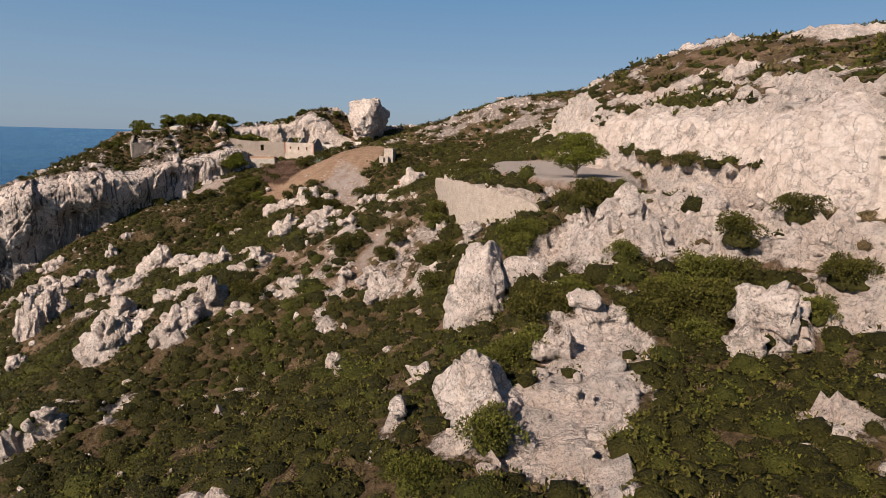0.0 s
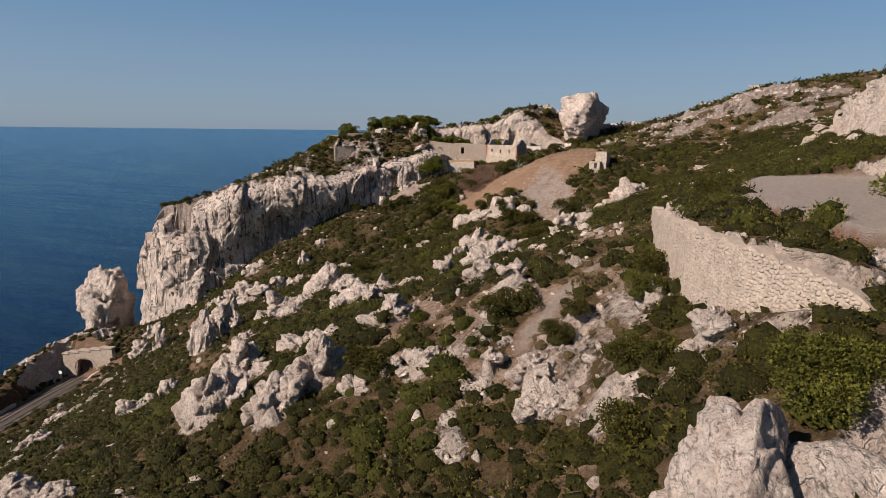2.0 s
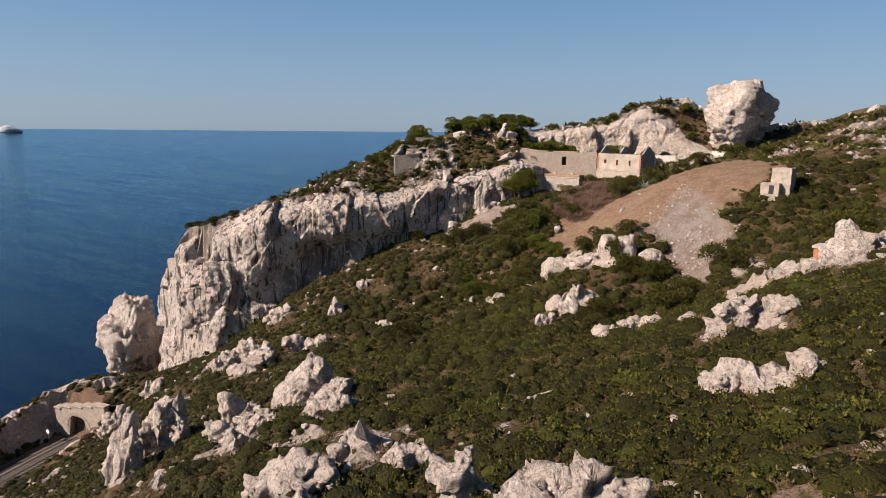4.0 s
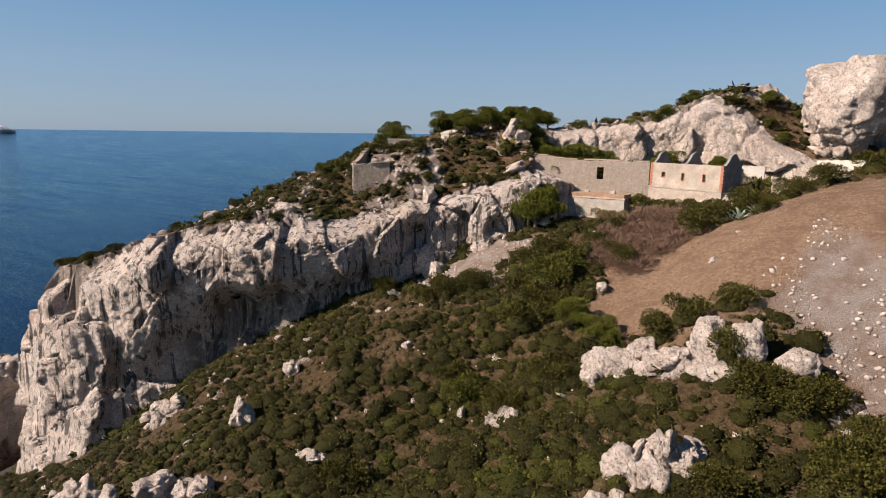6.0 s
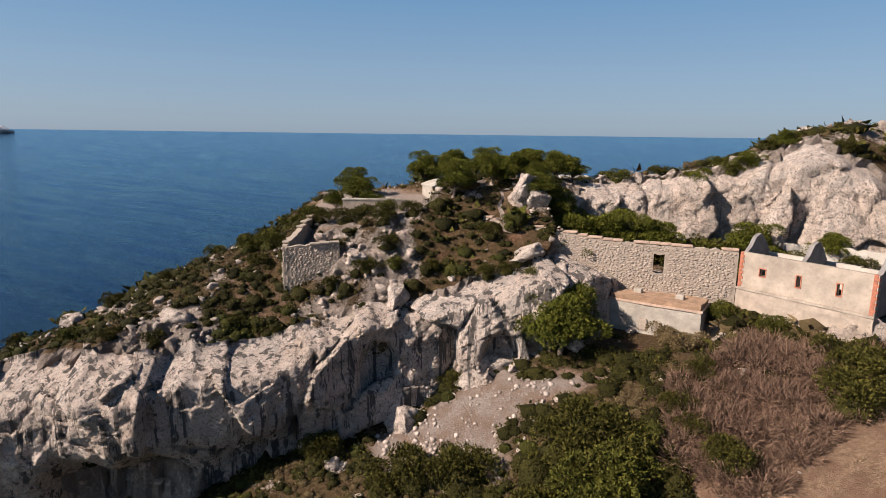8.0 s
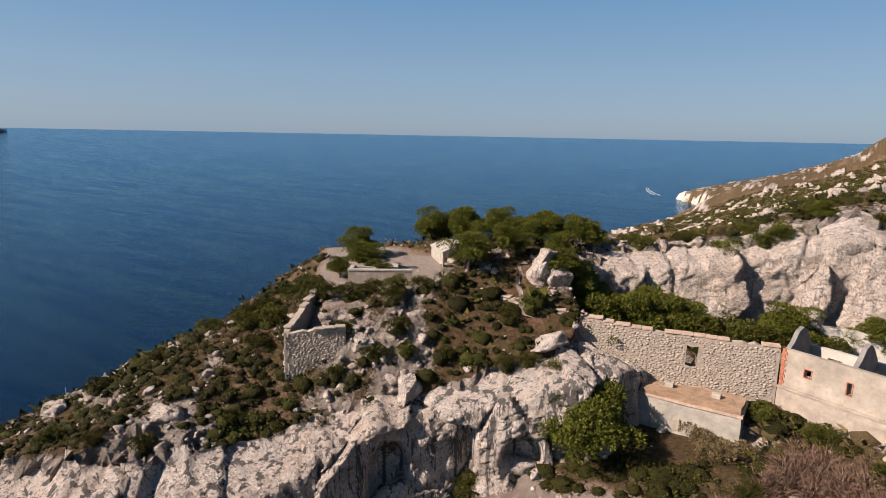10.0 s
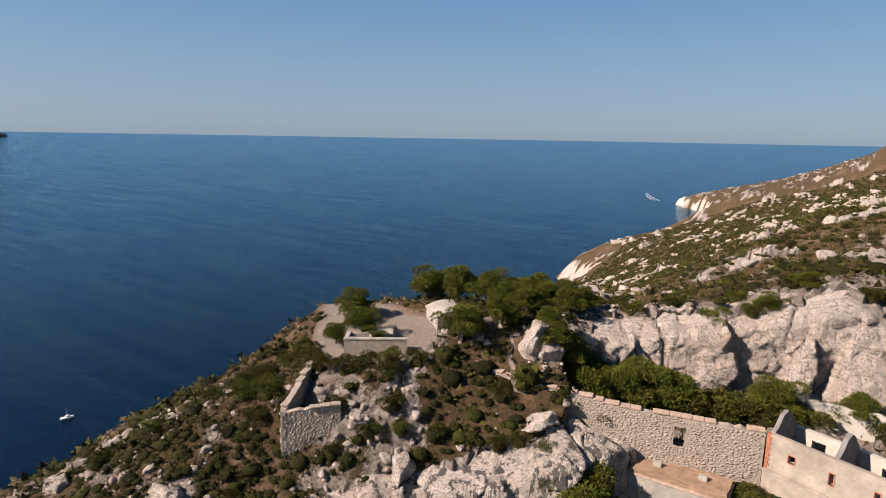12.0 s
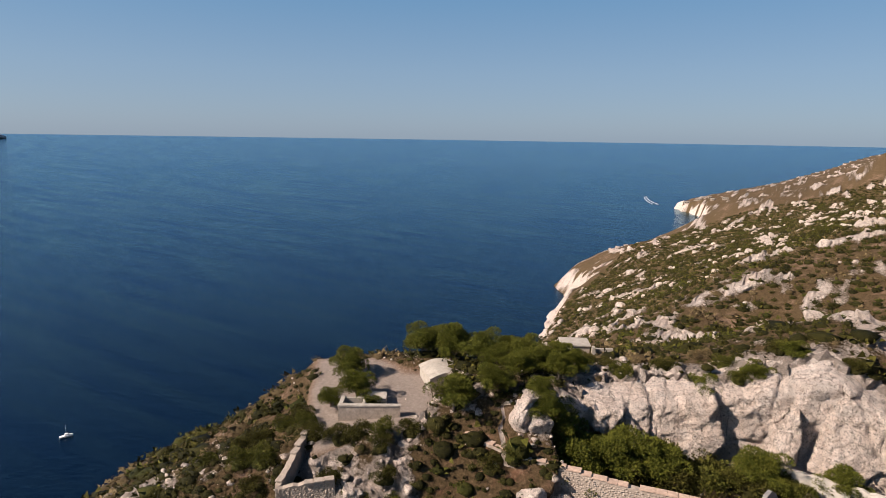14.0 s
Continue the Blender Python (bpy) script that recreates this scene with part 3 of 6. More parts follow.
CRAGS_MID = [(-90.1, 84.4, 3.7, 1.8), (-45.4, 85.6, 5.7, 2), (-49.4, 88.3, 6.4, 3.2), (-13.8, 90, 2.7, 1.5), (-28.9, 90.2, 5.3, 2.1), (-40.7, 91, 6.3, 2.8), (-14.3, 94.1, 2.5, 1.6), (-103.4, 95.4, 5.7, 2.1), (-19.3, 96.1, 4.3, 1), (-82.6, 98.5, 4.1, 1.9), (-80.2, 99.8, 3.5, 1.7), (-75.8, 101.2, 2.8, 2.9), (-21.9, 106.3, 6.3, 4.2), (-40.7, 107.1, 3.7, 2.3), (-29.2, 110.3, 2.8, 1.6), (-46.1, 112.4, 7.9, 3.2), (-38.5, 117.8, 4.1, 1.6), (-87.5, 121.5, 5.5, 9), (-69, 126, 9, 3.5), (-86, 127, 6.5, 9.5), (-75, 129, 7, 3.5), (-57, 129, 6, 2.5), (-15.6, 131.6, 8.2, 3.3), (-63.5, 133, 10, 5), (-116, 137, 4, 5), (-126.7, 140.3, 5.5, 3.9), (-17.9, 149.8, 8.6, 2.8)]
CRAGS_FAR = [(-101.5, 154.1, 9.3, 2.9), (-111.4, 155.3, 4.4, 4), (-141.4, 158.3, 5.5, 3.1), (-107.1, 159.9, 9.1, 3), (-25.7, 164.6, 2.4, 1.6), (-96.6, 165.1, 9.8, 3.1), (-34.3, 166.1, 8.9, 2.9), (-9.4, 170, 7.7, 4.4), (-49.4, 173.1, 3, 2.6), (-84.9, 174.6, 3.8, 1.5), (-100, 177.3, 3.2, 4.5), (-46.5, 178, 8, 5.5), (-118.7, 177.6, 8.2, 2.2), (-65, 179.4, 2, 1.2), (-64.7, 185.3, 3.7, 2.2), (-56.5, 185.3, 1.3, 1), (-70.5, 185.5, 1.6, 1.5), (-100.1, 186.7, 2.3, 1.8), (-47.6, 190.4, 5.6, 1.7), (-53.7, 191.7, 6.7, 2.6), (-85, 194.6, 1.5, 1.4), (-71, 195.7, 2.1, 1.4), (-60.1, 205.3, 2.1, 1.7), (-95.8, 205.5, 3, 1.5)]
CRAGS = CRAGS_NEAR + CRAGS_MID + CRAGS_FAR
ROCK_SLOPE = [(4.6, 36.1), (9.7, 43.5), (15.2, 47.8), (16, 44.1), (11, 32.6), (9.1, 25.5), (5.3, 27.9), (2.5, 31.2)]
OUTCROPS_FAR = [(26, 58, 10), (40, 52, 12), (60, 56, 14), (14, 58, 6), (-18, 176, 7), (-8, 172, 6), (-6, 118, 5), (-43, 191, 3.5), (34, 44, 7)]
STONY = [(-24, 110), (-10, 114), (0, 106), (-2.5, 94), (0.5, 82), (4, 72), (6, 66), (-2, 65), (-12, 71), (-24, 80), (-31, 93)]
STRAW_FIELD = [(-62, 204), (-57, 197), (-49, 190), (-42, 197), (-33, 200), (-20, 208), (-18, 222), (-30, 231), (-40, 226), (-50, 224), (-58, 222), (-61, 213)]
SCREE_FIELDS = ([(-36, 211), (-39, 205), (-41.7, 200), (-40, 197.5), (-36.5, 194), (-28, 186), (-22, 191), (-25, 200)], [(-72, 220), (-85, 221.5), (-91, 217), (-95, 210), (-88, 205), (-77, 208.5), (-76.8, 216)])
THICKET_FIELD = [(-67, 220), (-64, 211), (-57, 208), (-50, 217), (-48, 227), (-60, 231), (-62, 226)]
TRACK_PATH = [(-10.8, 80.5), (-9.6, 83.5), (-8.6, 86), (-7.2, 88.5), (-4, 94)]
FOOT_PATH = [(-25, 198), (-31, 205), (-35, 212), (-37, 220), (-38, 226), (-41, 230)]
GREEN_FIELD = [(-104, 176), (-92, 163), (-70, 152), (-40, 148), (-24, 160), (-25, 180), (-36, 186), (-48, 186), (-58, 192), (-63, 204), (-65, 214), (-70, 218), (-76, 208), (-90, 203)]
NEAR_FIELD = [(11, 35.7), (18.5, 49.3), (25.8, 51.5), (31, 46), (33, 37), (24, 22), (9.3, 22)]
BANK = [(9, 58), (14, 64), (22, 68), (32, 62), (42, 50), (46, 44), (34, 46), (24, 56)]
GULLY_SOIL = [(-82, 222), (-76, 211), (-66, 205), (-56, 209), (-50, 220), (-52, 232), (-66, 232), (-76, 231)]
RED_SOIL = [(-101, 226), (-91, 220), (-83, 224), (-81, 231), (-92, 233)]


def axis_steps(lo, fine_lo, fine_hi, hi, step, grow):
    mid = [fine_lo]
    for end, s in step:
        n = max(1, round((end - mid[-1]) / s))
        mid += [mid[-1] + (end - mid[-1]) * (k + 1) / n for k in range(n)]
    step = 0.8
    s, v = step, fine_hi
    while v < hi:
        s *= grow
        v += s
        mid.append(v)
    s, v = step, fine_lo
    while v > lo:
        s *= grow
        v -= s
        mid.insert(0, v)
    return np.array(mid)


def cover_of(x, y):
    """How rocky, strawy, stony and paved the ground is."""
    p3 = np.c_[x, y, np.zeros(len(x))]
    n1 = fractal(p3 / 22, 4, 5)
    n2 = fractal(p3 / 6, 3, 9)
    rock = np.zeros(len(x))
    for ox, oy, wide, _ in CRAGS:
        rock = np.maximum(rock, 1.1 - np.hypot(x - ox, y - oy) / (0.55 * wide + 0.5) + 0.35 * n2)
    for ox, oy, r in OUTCROPS_FAR:
        rock = np.maximum(rock, 1.25 - np.hypot(x - ox, y - oy) / r + 0.45 * n2)
    rock = np.maximum(rock, 1.1 * ease(-1.2, 0.6, inside(ROCK_SLOPE, x, y) + 1.2 * n2))
    d_head, _ = side(HEAD_CLIFF, x, y)
    on_head = ease(-3, 3, d_head) * ease(275, 255, y)
    rock = np.maximum(rock, on_head * (0.46 - 0.16 * ease(-112, -128, x) * ease(196, 206, y) + 0.6 * n1 + 0.45 * n2))
    back = ease(255, 300, y)
    rock = np.maximum(rock, back * (0.30 + 0.75 * n1 + 0.4 * n2))
    d_hill, _ = side(ROAD_CUT, x, y)
    rock = np.maximum(rock, ease(0, 5, -d_hill) * (0.40 + 0.75 * n1 + 0.45 * n2))
    slope = ease(3, -3, d_head) * ease(-3, 3, d_hill) * ease(245, 235, y)
    rock = np.maximum(rock, 0.28 - 0.10 * slope + 0.62 * n1 + 0.48 * n2)
    above = -d_hill
    rock = np.maximum(rock, 0.95 * ease(-2, 1, inside(BANK, x, y) + 2 * n2))
    cut_rock = ease(0, 1, above) * ease(8, 5, above + 2.0 * n1) * ease(16, 20, x) * ease(150, 138, y)
    rock = np.maximum(rock, 1.0 * cut_rock)
    straw = ease(-2, 3, inside(STRAW_FIELD, x, y) + 2 * n2)
    scree = np.zeros(len(x))
    for field in SCREE_FIELDS:
        scree = np.maximum(scree, ease(-1, 2, inside(field, x, y) + 2.5 * n2))
    thick = ease(-1, 2, inside(THICKET_FIELD, x, y))
    rock = rock * (1 - straw) * (1 - scree) * (1 - thick) * (1 - 0.75 * ease(-3, 3, inside(GREEN_FIELD, x, y) + 2 * n2))
    d_road, _ = side(ROAD, x, y)
    paved = ease(4.6, 4.0, np.abs(d_road)) * ease(1.5, 2.5, x)
    d_rail, _ = side(RAILWAY, x, y)
    d_path, _ = side(TRACK_PATH, x, y)
    bare = np.maximum(np.maximum(ease(6.5, 5.5, np.abs(d_rail)), paved), ease(2.0, 0.8, np.abs(d_path) + 1.6 * n2))
    d_foot, _ = side(FOOT_PATH, x, y)
    bare = np.maximum(bare, ease(1.0, 0.4, np.abs(d_foot) + 0.4 * n2))
    flat = np.maximum(ease(-1.5, 0.5, inside(TERRACE, x, y) + 0.6 * n2), ease(-0.6, 0.2, inside(PLATFORM, x, y)))
    paved = np.maximum(paved, ease(-0.4, 0.2, inside(PLATFORM, x, y)))
    paved = np.maximum(paved, 0.6 * ease(1.3, 0.2, np.abs(d_path) + 1.4 * n2))
    paved = np.maximum(paved, 0.75 * ease(-1.0, 0.8, inside(TERRACE, x, y) + n2))
    bare = np.maximum(bare, flat)
    rock = rock * (1 - 0.8 * ease(-0.5, 0.5, inside(WALL_EARTH, x, y)))
    rock = rock * (1 - 0.75 * ease(-1, 2, inside(RED_SOIL, x, y) + 2 * n2))
    return np.clip(rock, 0, 1.2) * (1 - bare), straw * (1 - paved), scree, paved, thick, bare, n1, n2


def ground_mesh():
    xs = axis_steps(-430, -166, 60, 1500, ((-126, 0.85), (-60, 0.45), (-25, 0.75), (32, 0.5), (60, 0.8)), 1.04)
    ys = axis_steps(-260, 24, 268, 2600, ((72, 0.45), (110, 0.6), (184, 0.75), (256, 0.45), (268, 0.7)), 1.03)
    gx, gy = np.meshgrid(xs, ys)
    x, y = gx.ravel(), gy.ravel()
    p3 = np.c_[x, y, np.zeros(len(x))]
    wob = 1.6 * fractal(p3 / 9, 4, 31) + 0.8 * (blocks(x, y, 6.0, 40)[0] - 0.5)
    z = plain_height(x, y, wob)
    rock, straw, scree, paved, thick, bare, n1, n2 = cover_of(x, y)
    # the steepness of the plain land makes bare rock
    zz = z.reshape(gx.shape)
    gz_y, gz_x = np.gradient(zz, ys, xs)
    steep = np.hypot(gz_x, gz_y).ravel()
    d_rail, _ = side(RAILWAY, x, y)
    rock = np.maximum(rock, ease(0.85, 1.5, steep) * (np.abs(d_rail) > 9))
    r = ease(0.42, 0.8, rock)
    b1, g1 = blocks(x + 2 * n2, y + 2 * n1, 4.2, 3)
    b2, g2 = blocks(x + n2, y - n2, 1.7, 7)
    b3, g3 = blocks(x + n2, y - n2, 11.0, 12)
    b4, g4 = blocks(x - n1, y + n2, 0.9, 23)
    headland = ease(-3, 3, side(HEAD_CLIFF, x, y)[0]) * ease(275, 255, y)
    rise = r * ((2.3 - 1.2 * headland) * (b1 - 0.45 - 0.7 * headland) + 1.3 * (b2 - 0.5) + 0.7 * (b4 - 0.5) + 2.2 * (b3 - 0.45) * ease(240, 300, y) - 1.0 * ease(0.10, 0.0, g1) - 0.5 * ease(0.10, 0.0, g2))
    rise *= 1 - 0.75 * ease(-1.5, 1.0, inside(ROCK_SLOPE, x, y))
    calm = np.maximum(ease(0.1, 0.6, straw + scree + bare), ease(-3, -1, inside(CASEMATE_PAD, x, y)))
    z = z + rise * (1 - 0.7 * ease(0.9, 2.0, steep)) + (0.35 * n2 + 0.9 * n1) * (1 - 0.8 * calm)
    # broken rock on the steep faces, pushed out sideways
    hard = ease(0.8, 2.2, steep)
    length = np.maximum(steep, 0.3)
    face = np.c_[x, y, z]
    run = face[:, 0] * 0.8 + face[:, 1] * 0.6 + 2.5 * n1
    c1, e1 = blocks(run, face[:, 2] * 0.45 + n2, 3.4, 71)
    c2, e2 = blocks(run + 9, face[:, 2] * 0.7 - n2, 1.5, 73)
    push = hard * (1.3 * fractal(face / (5.0, 5.0, 9.0), 5, 51, 0.6) + 1.7 * (c1 - 0.5) + 0.8 * (c2 - 0.5) - 0.9 * ease(0.12, 0.0, e1) - 0.4 * ease(0.12, 0.0, e2))
    x = x - push * gz_x.ravel() / length
    y = y - push * gz_y.ravel() / length
    nx, ny = len(xs), len(ys)
    i = (np.arange(ny - 1)[:, None] * nx + np.arange(nx - 1)[None, :]).ravel()
    f = np.c_[i, i + 1, i + nx + 1, i + nx]
    stony = ease(-3, 3, inside(STONY, x, y) + 3 * n2) * ease(-0.25, 0.35, fractal(p3 / 5, 3, 83))
    herb = np.clip(0.72 + 0.5 * n1 - 0.6 * stony - straw - scree - bare, 0, 1)
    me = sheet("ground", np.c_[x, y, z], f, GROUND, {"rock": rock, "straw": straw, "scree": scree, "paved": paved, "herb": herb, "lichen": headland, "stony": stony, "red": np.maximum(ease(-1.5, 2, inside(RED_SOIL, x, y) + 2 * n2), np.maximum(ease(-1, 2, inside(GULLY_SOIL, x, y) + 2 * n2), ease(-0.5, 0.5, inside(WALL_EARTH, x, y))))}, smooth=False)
    me.polygons.foreach_set("use_smooth", ease(0.42, 0.8, rock)[f].max(1) < 0.25)
    return me, xs, ys, z.reshape(gx.shape), rock.reshape(gx.shape)


ground_me, GX, GY, GZ, GROCK = ground_mesh()
ground = tagged(new("ground", ground_me), "pale limestone hillside with dry soil and scrub", "ground", kind="structure")


def on_grid(table, x, y):
    i = np.clip(np.searchsorted(GX, x) - 1, 0, len(GX) - 2)
    j = np.clip(np.searchsorted(GY, y) - 1, 0, len(GY) - 2)
    u, v = np.clip((x - GX[i]) / (GX[i + 1] - GX[i]), 0, 1), np.clip((y - GY[j]) / (GY[j + 1] - GY[j]), 0, 1)
    return (table[j, i] * (1 - u) + table[j, i + 1] * u) * (1 - v) + (table[j + 1, i] * (1 - u) + table[j + 1, i + 1] * u) * v


def height(x, y):
    return float(on_grid(GZ, np.array([x], float), np.array([y], float))[0])


# sea: one sheet that lifts very slightly far out, so that it closes with the horizon
rings = np.r_[0, np.geomspace(60, 4700, 70)]
turn = np.linspace(0, 2 * math.pi, 97)[:-1]
sx, sy = -120 + np.outer(rings, np.cos(turn)), 150 + np.outer(rings, np.sin(turn))
sz = np.repeat(128 * np.clip((rings - 700) / 4000, 0, 1) ** 1.5, 96)
k = (np.arange(len(rings) - 1)[:, None] * 96 + np.arange(96)[None, :])
k2 = (np.arange(len(rings) - 1)[:, None] * 96 + (np.arange(96)[None, :] + 1) % 96)
sea = tagged(new("water", sheet("water", np.c_[sx.ravel(), sy.ravel(), sz], np.c_[k.ravel(), k.ravel() + 96, k2.ravel() + 96, k2.ravel()], SEA, smooth=True)),
             "deep blue calm sea with fine ripples", "sea", kind="structure")

# ---- scrub ----
rng = np.random.default_rng(7)


def tuft_cloud(n, leafsize, flat=0.62, lumps=5, seed=0, level=2, thin=1.0):
    """A bush about one metre in radius: a lumpy dome with n leaf sprays standing out of it."""
    r = np.random.default_rng(seed)
    bm = bmesh.new()
    bmesh.ops.create_icosphere(bm, subdivisions=max(1, level), radius=1.0)
    v = np.array([p.co for p in bm.verts])
    f = np.array([[p.index for p in q.verts] for q in bm.faces])
    bm.free()
    f = f[v[f][:, :, 2].mean(1) > -0.3]
    c = r.normal(0, 1, (lumps * 3, 3))
    c[:, 2] = np.abs(c[:, 2])
    c /= np.linalg.norm(c, axis=1)[:, None]
    amp = r.uniform(0.15, 0.42, len(c))

    def radius(d):
        near = np.exp(-(np.arccos(np.clip(d @ c.T, -1, 1)) / 0.36) ** 2)
        return 0.62 + (near * amp).max(1) + 0.06 * np.sin(d[:, 0] * 9 + seed) * np.sin(d[:, 1] * 11)
    stretch = np.array([r.uniform(0.85, 1.25), r.uniform(0.8, 1.1), flat])
    if not level:
        f = f[:0]
    dome = v * radius(v)[:, None] * stretch
    d = r.normal(0, 1, (n, 3))
    d[:, 2] = np.abs(d[:, 2]) * 0.9 - 0.1
    d /= np.linalg.norm(d, axis=1)[:, None]
    p = d * (radius(d) * r.uniform(0.9, 1.16, n))[:, None] * stretch
    a = r.normal(0, 1, (n, 3))
    a -= (a * d).sum(1)[:, None] * d * 0.5
    a /= np.linalg.norm(a, axis=1)[:, None]
    b = np.cross(d + r.normal(0, 0.5, (n, 3)), a)
    b /= np.linalg.norm(b, axis=1)[:, None]
    s = leafsize * r.uniform(0.6, 1.3, n)[:, None]
    leaves = np.stack([p - a * s * 0.6 * thin, p + a * s * 0.6 * thin, p + (b * 0.5 + d) * s], 1).reshape(-1, 3)
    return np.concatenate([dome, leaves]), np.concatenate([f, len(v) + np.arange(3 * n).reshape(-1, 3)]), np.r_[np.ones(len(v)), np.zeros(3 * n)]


def scatter(name, places, kinds, material, label, category):
    """Join many bushes, each a turned and scaled kind, into one mesh."""
    vs, fs, cs, base = [], [], [], 0
    which = rng.integers(0, len(kinds), len(places))
    for k, (v, f, core_shade) in enumerate(kinds):
        p = places[which == k]
        if not len(p):
            continue
        a = rng.uniform(0, 2 * math.pi, len(p))
        ca, sa = np.cos(a)[:, None], np.sin(a)[:, None]
        w = p[:, 3][:, None]
        out = np.stack([(v[:, 0] * ca - v[:, 1] * sa) * w + p[:, 0][:, None], (v[:, 0] * sa + v[:, 1] * ca) * w + p[:, 1][:, None], v[:, 2] * w * p[:, 4][:, None] + p[:, 2][:, None]], -1)
        vs.append(out.reshape(-1, 3))
        fs.append((f[None] + (base + np.arange(len(p))[:, None, None] * len(v))).reshape(-1, f.shape[1]))
        cs.append(np.tile(core_shade, len(p)))
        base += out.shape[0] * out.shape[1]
    return tagged(new(name, sheet(name, np.concatenate(vs), np.concatenate(fs), material, {"core_shade": np.concatenate(cs)})), label, category, kind="stuff")


def candidates(x0, x1, y0, y1, spacing):
    gx, gy = np.meshgrid(np.arange(x0, x1, spacing), np.arange(y0, y1, spacing))
    x, y = gx.ravel() + rng.uniform(-0.5, 0.5, gx.size) * spacing, gy.ravel() + rng.uniform(-0.5, 0.5, gx.size) * spacing
    return x, y


def scrub_places(x, y, want, lo, hi):
    keep = rng.uniform(0, 1, len(x)) < want
    x, y = x[keep], y[keep]
    z = on_grid(GZ, x, y)
    ok = z > 3
    x, y, z = x[ok], y[ok], z[ok]
    s = lo + (hi - lo) * rng.uniform(0, 1, len(x)) ** 1.5
    return np.c_[x, y, z - 0.1 * s, s, rng.uniform(0.75, 1.2, len(x))]


def gentle(x, y):
    e = 0.8
    sl = np.hypot(on_grid(GZ, x + e, y) - on_grid(GZ, x - e, y), on_grid(GZ, x, y + e) - on_grid(GZ, x, y - e)) / (2 * e)
    return ease(1.6, 0.9, sl)


near_kinds = [tuft_cloud(210, 0.095, 0.82, 6 + k % 3, 100 + k, 2) for k in range(8)]
carpet_kinds = [tuft_cloud(52, 0.16, 0.75, 6, 150 + k, 1) for k in range(10)]
far_kinds = [tuft_cloud(22, 0.28, 0.62, 5, 200 + k, 1) for k in range(8)]
dry_kinds = [tuft_cloud(110, 0.17, 0.7, 6, 300 + k, 1, 0.45) for k in range(6)]


def grow(x0, x1, y0, y1, spacing, lo, hi, least=0.06):
    x, y = candidates(x0, x1, y0, y1, spacing)
    rock, straw, scree, paved, thick, bare, n1, n2 = cover_of(x, y)
    stony = np.maximum(0.95 * ease(-3, 3, inside(STONY, x, y) + 3 * n2) * ease(-0.3, 0.3, fractal(np.c_[x, y, 0 * x] / 5, 3, 83)), 1.25 * ease(-1, 1, inside(BANK, x, y)))
    live = (1 - 0.62 * stony).clip(0, 1) * ease(0.62, 0.36, on_grid(GROCK, x, y)) * (1 - straw) * (1 - scree) * (1 - np.clip(bare, 0, 1)) * (1 - thick) * gentle(x, y) * ((x < -77) | (x > -63) | (y < 225) | (y > 233))
    tint = fractal(np.c_[x, y, np.zeros(len(x))] / 14, 3, 77) + rng.normal(0, 0.25, len(x))
    dry = tint > 0.32 - 0.45 * stony
    light = (tint < -0.42)
    cover = 1.15 * live * (1.0 + 0.4 * n1) + least * (1 - np.clip(bare + straw + scree + paved, 0, 1))
    return [scrub_places(x[m], y[m], cover[m] * q, lo, hi) for m, q in ((~dry & ~light, 1.0), (light, 0.9), (dry, 0.75))]


for x0, x1, apart, lo, hi, kinds, more in ((-128, 40, 1.36, 0.75, 1.85, carpet_kinds, "low "), (-70, 40, 3.4, 1.0, 2.3, near_kinds, "tall ")):
    parts_near = grow(x0, x1, 22, 226, apart, lo, hi)
    for places, kind, mt, label, cat in zip(parts_near, (kinds, kinds, dry_kinds), (SCRUB, SCRUB_LIGHT, SCRUB_DRY),
                                            ("dense dark green evergreen scrub on the slope", "yellow-green broom and young scrub bushes", "dry brown heath and thyme bushes"), ("scrub", "scrub", "dry scrub")):
        if kind is dry_kinds:
            places[:, 3] *= 0.65
        scatter("scrub", places, kind, mt, more + label, cat)

for places, mt, label, cat in zip(grow(-210, 130, 0, 900, 3.5, 1.4, 3.0), (SCRUB, SCRUB_LIGHT, SCRUB_DRY),
                                  ("dark evergreen scrub of the outer slopes", "light green scrub of the outer slopes", "dry brown scrub of the outer slopes"), ("scrub", "scrub", "dry scrub")):
    outer = (places[:, 0] < -128) | (places[:, 0] > 40) | (places[:, 1] < 22) | (places[:, 1] > 226)
    keep = outer & ~((places[:, 0] < -128) & (places[:, 1] > 85) & (places[:, 1] < 172)) & ((places[:, 1] > 270) | (rng.uniform(0, 1, len(places)) < 0.8))
    scatter("far_scrub", places[keep], far_kinds, mt, label, cat)
rail_side = grow(-185, -128, 85, 172, 1.6, 0.6, 1.5)
scatter("scrub", np.concatenate(rail_side[:2]), near_kinds, SCRUB, "dark green bushes along the railway", "scrub")
head_places = grow(-178, -20, 165, 272, 1.4, 0.4, 1.25, 0.26)
scatter("scrub", np.concatenate(head_places[:2])[np.concatenate(head_places[:2])[:, 1] > 190], [tuft_cloud(40, 0.17, 0.65, 4, 250 + k, 1) for k in range(4)], SCRUB, "low green scrub between the rocks of the headland", "scrub")
scatter("scrub", head_places[2][head_places[2][:, 1] > 190], dry_kinds, SCRUB_DRY, "low dry scrub between the rocks of the headland", "dry scrub")
x, y = candidates(-66, -16, 188, 234, 0.55)
ok = (inside(STRAW_FIELD, x, y) > 0.5) & (rng.uniform(0, 1, len(x)) < 0.08 + 0.5 * ease(0.0, 0.4, fractal(np.c_[x, y, 0 * x] / 3.5, 3, 91)))
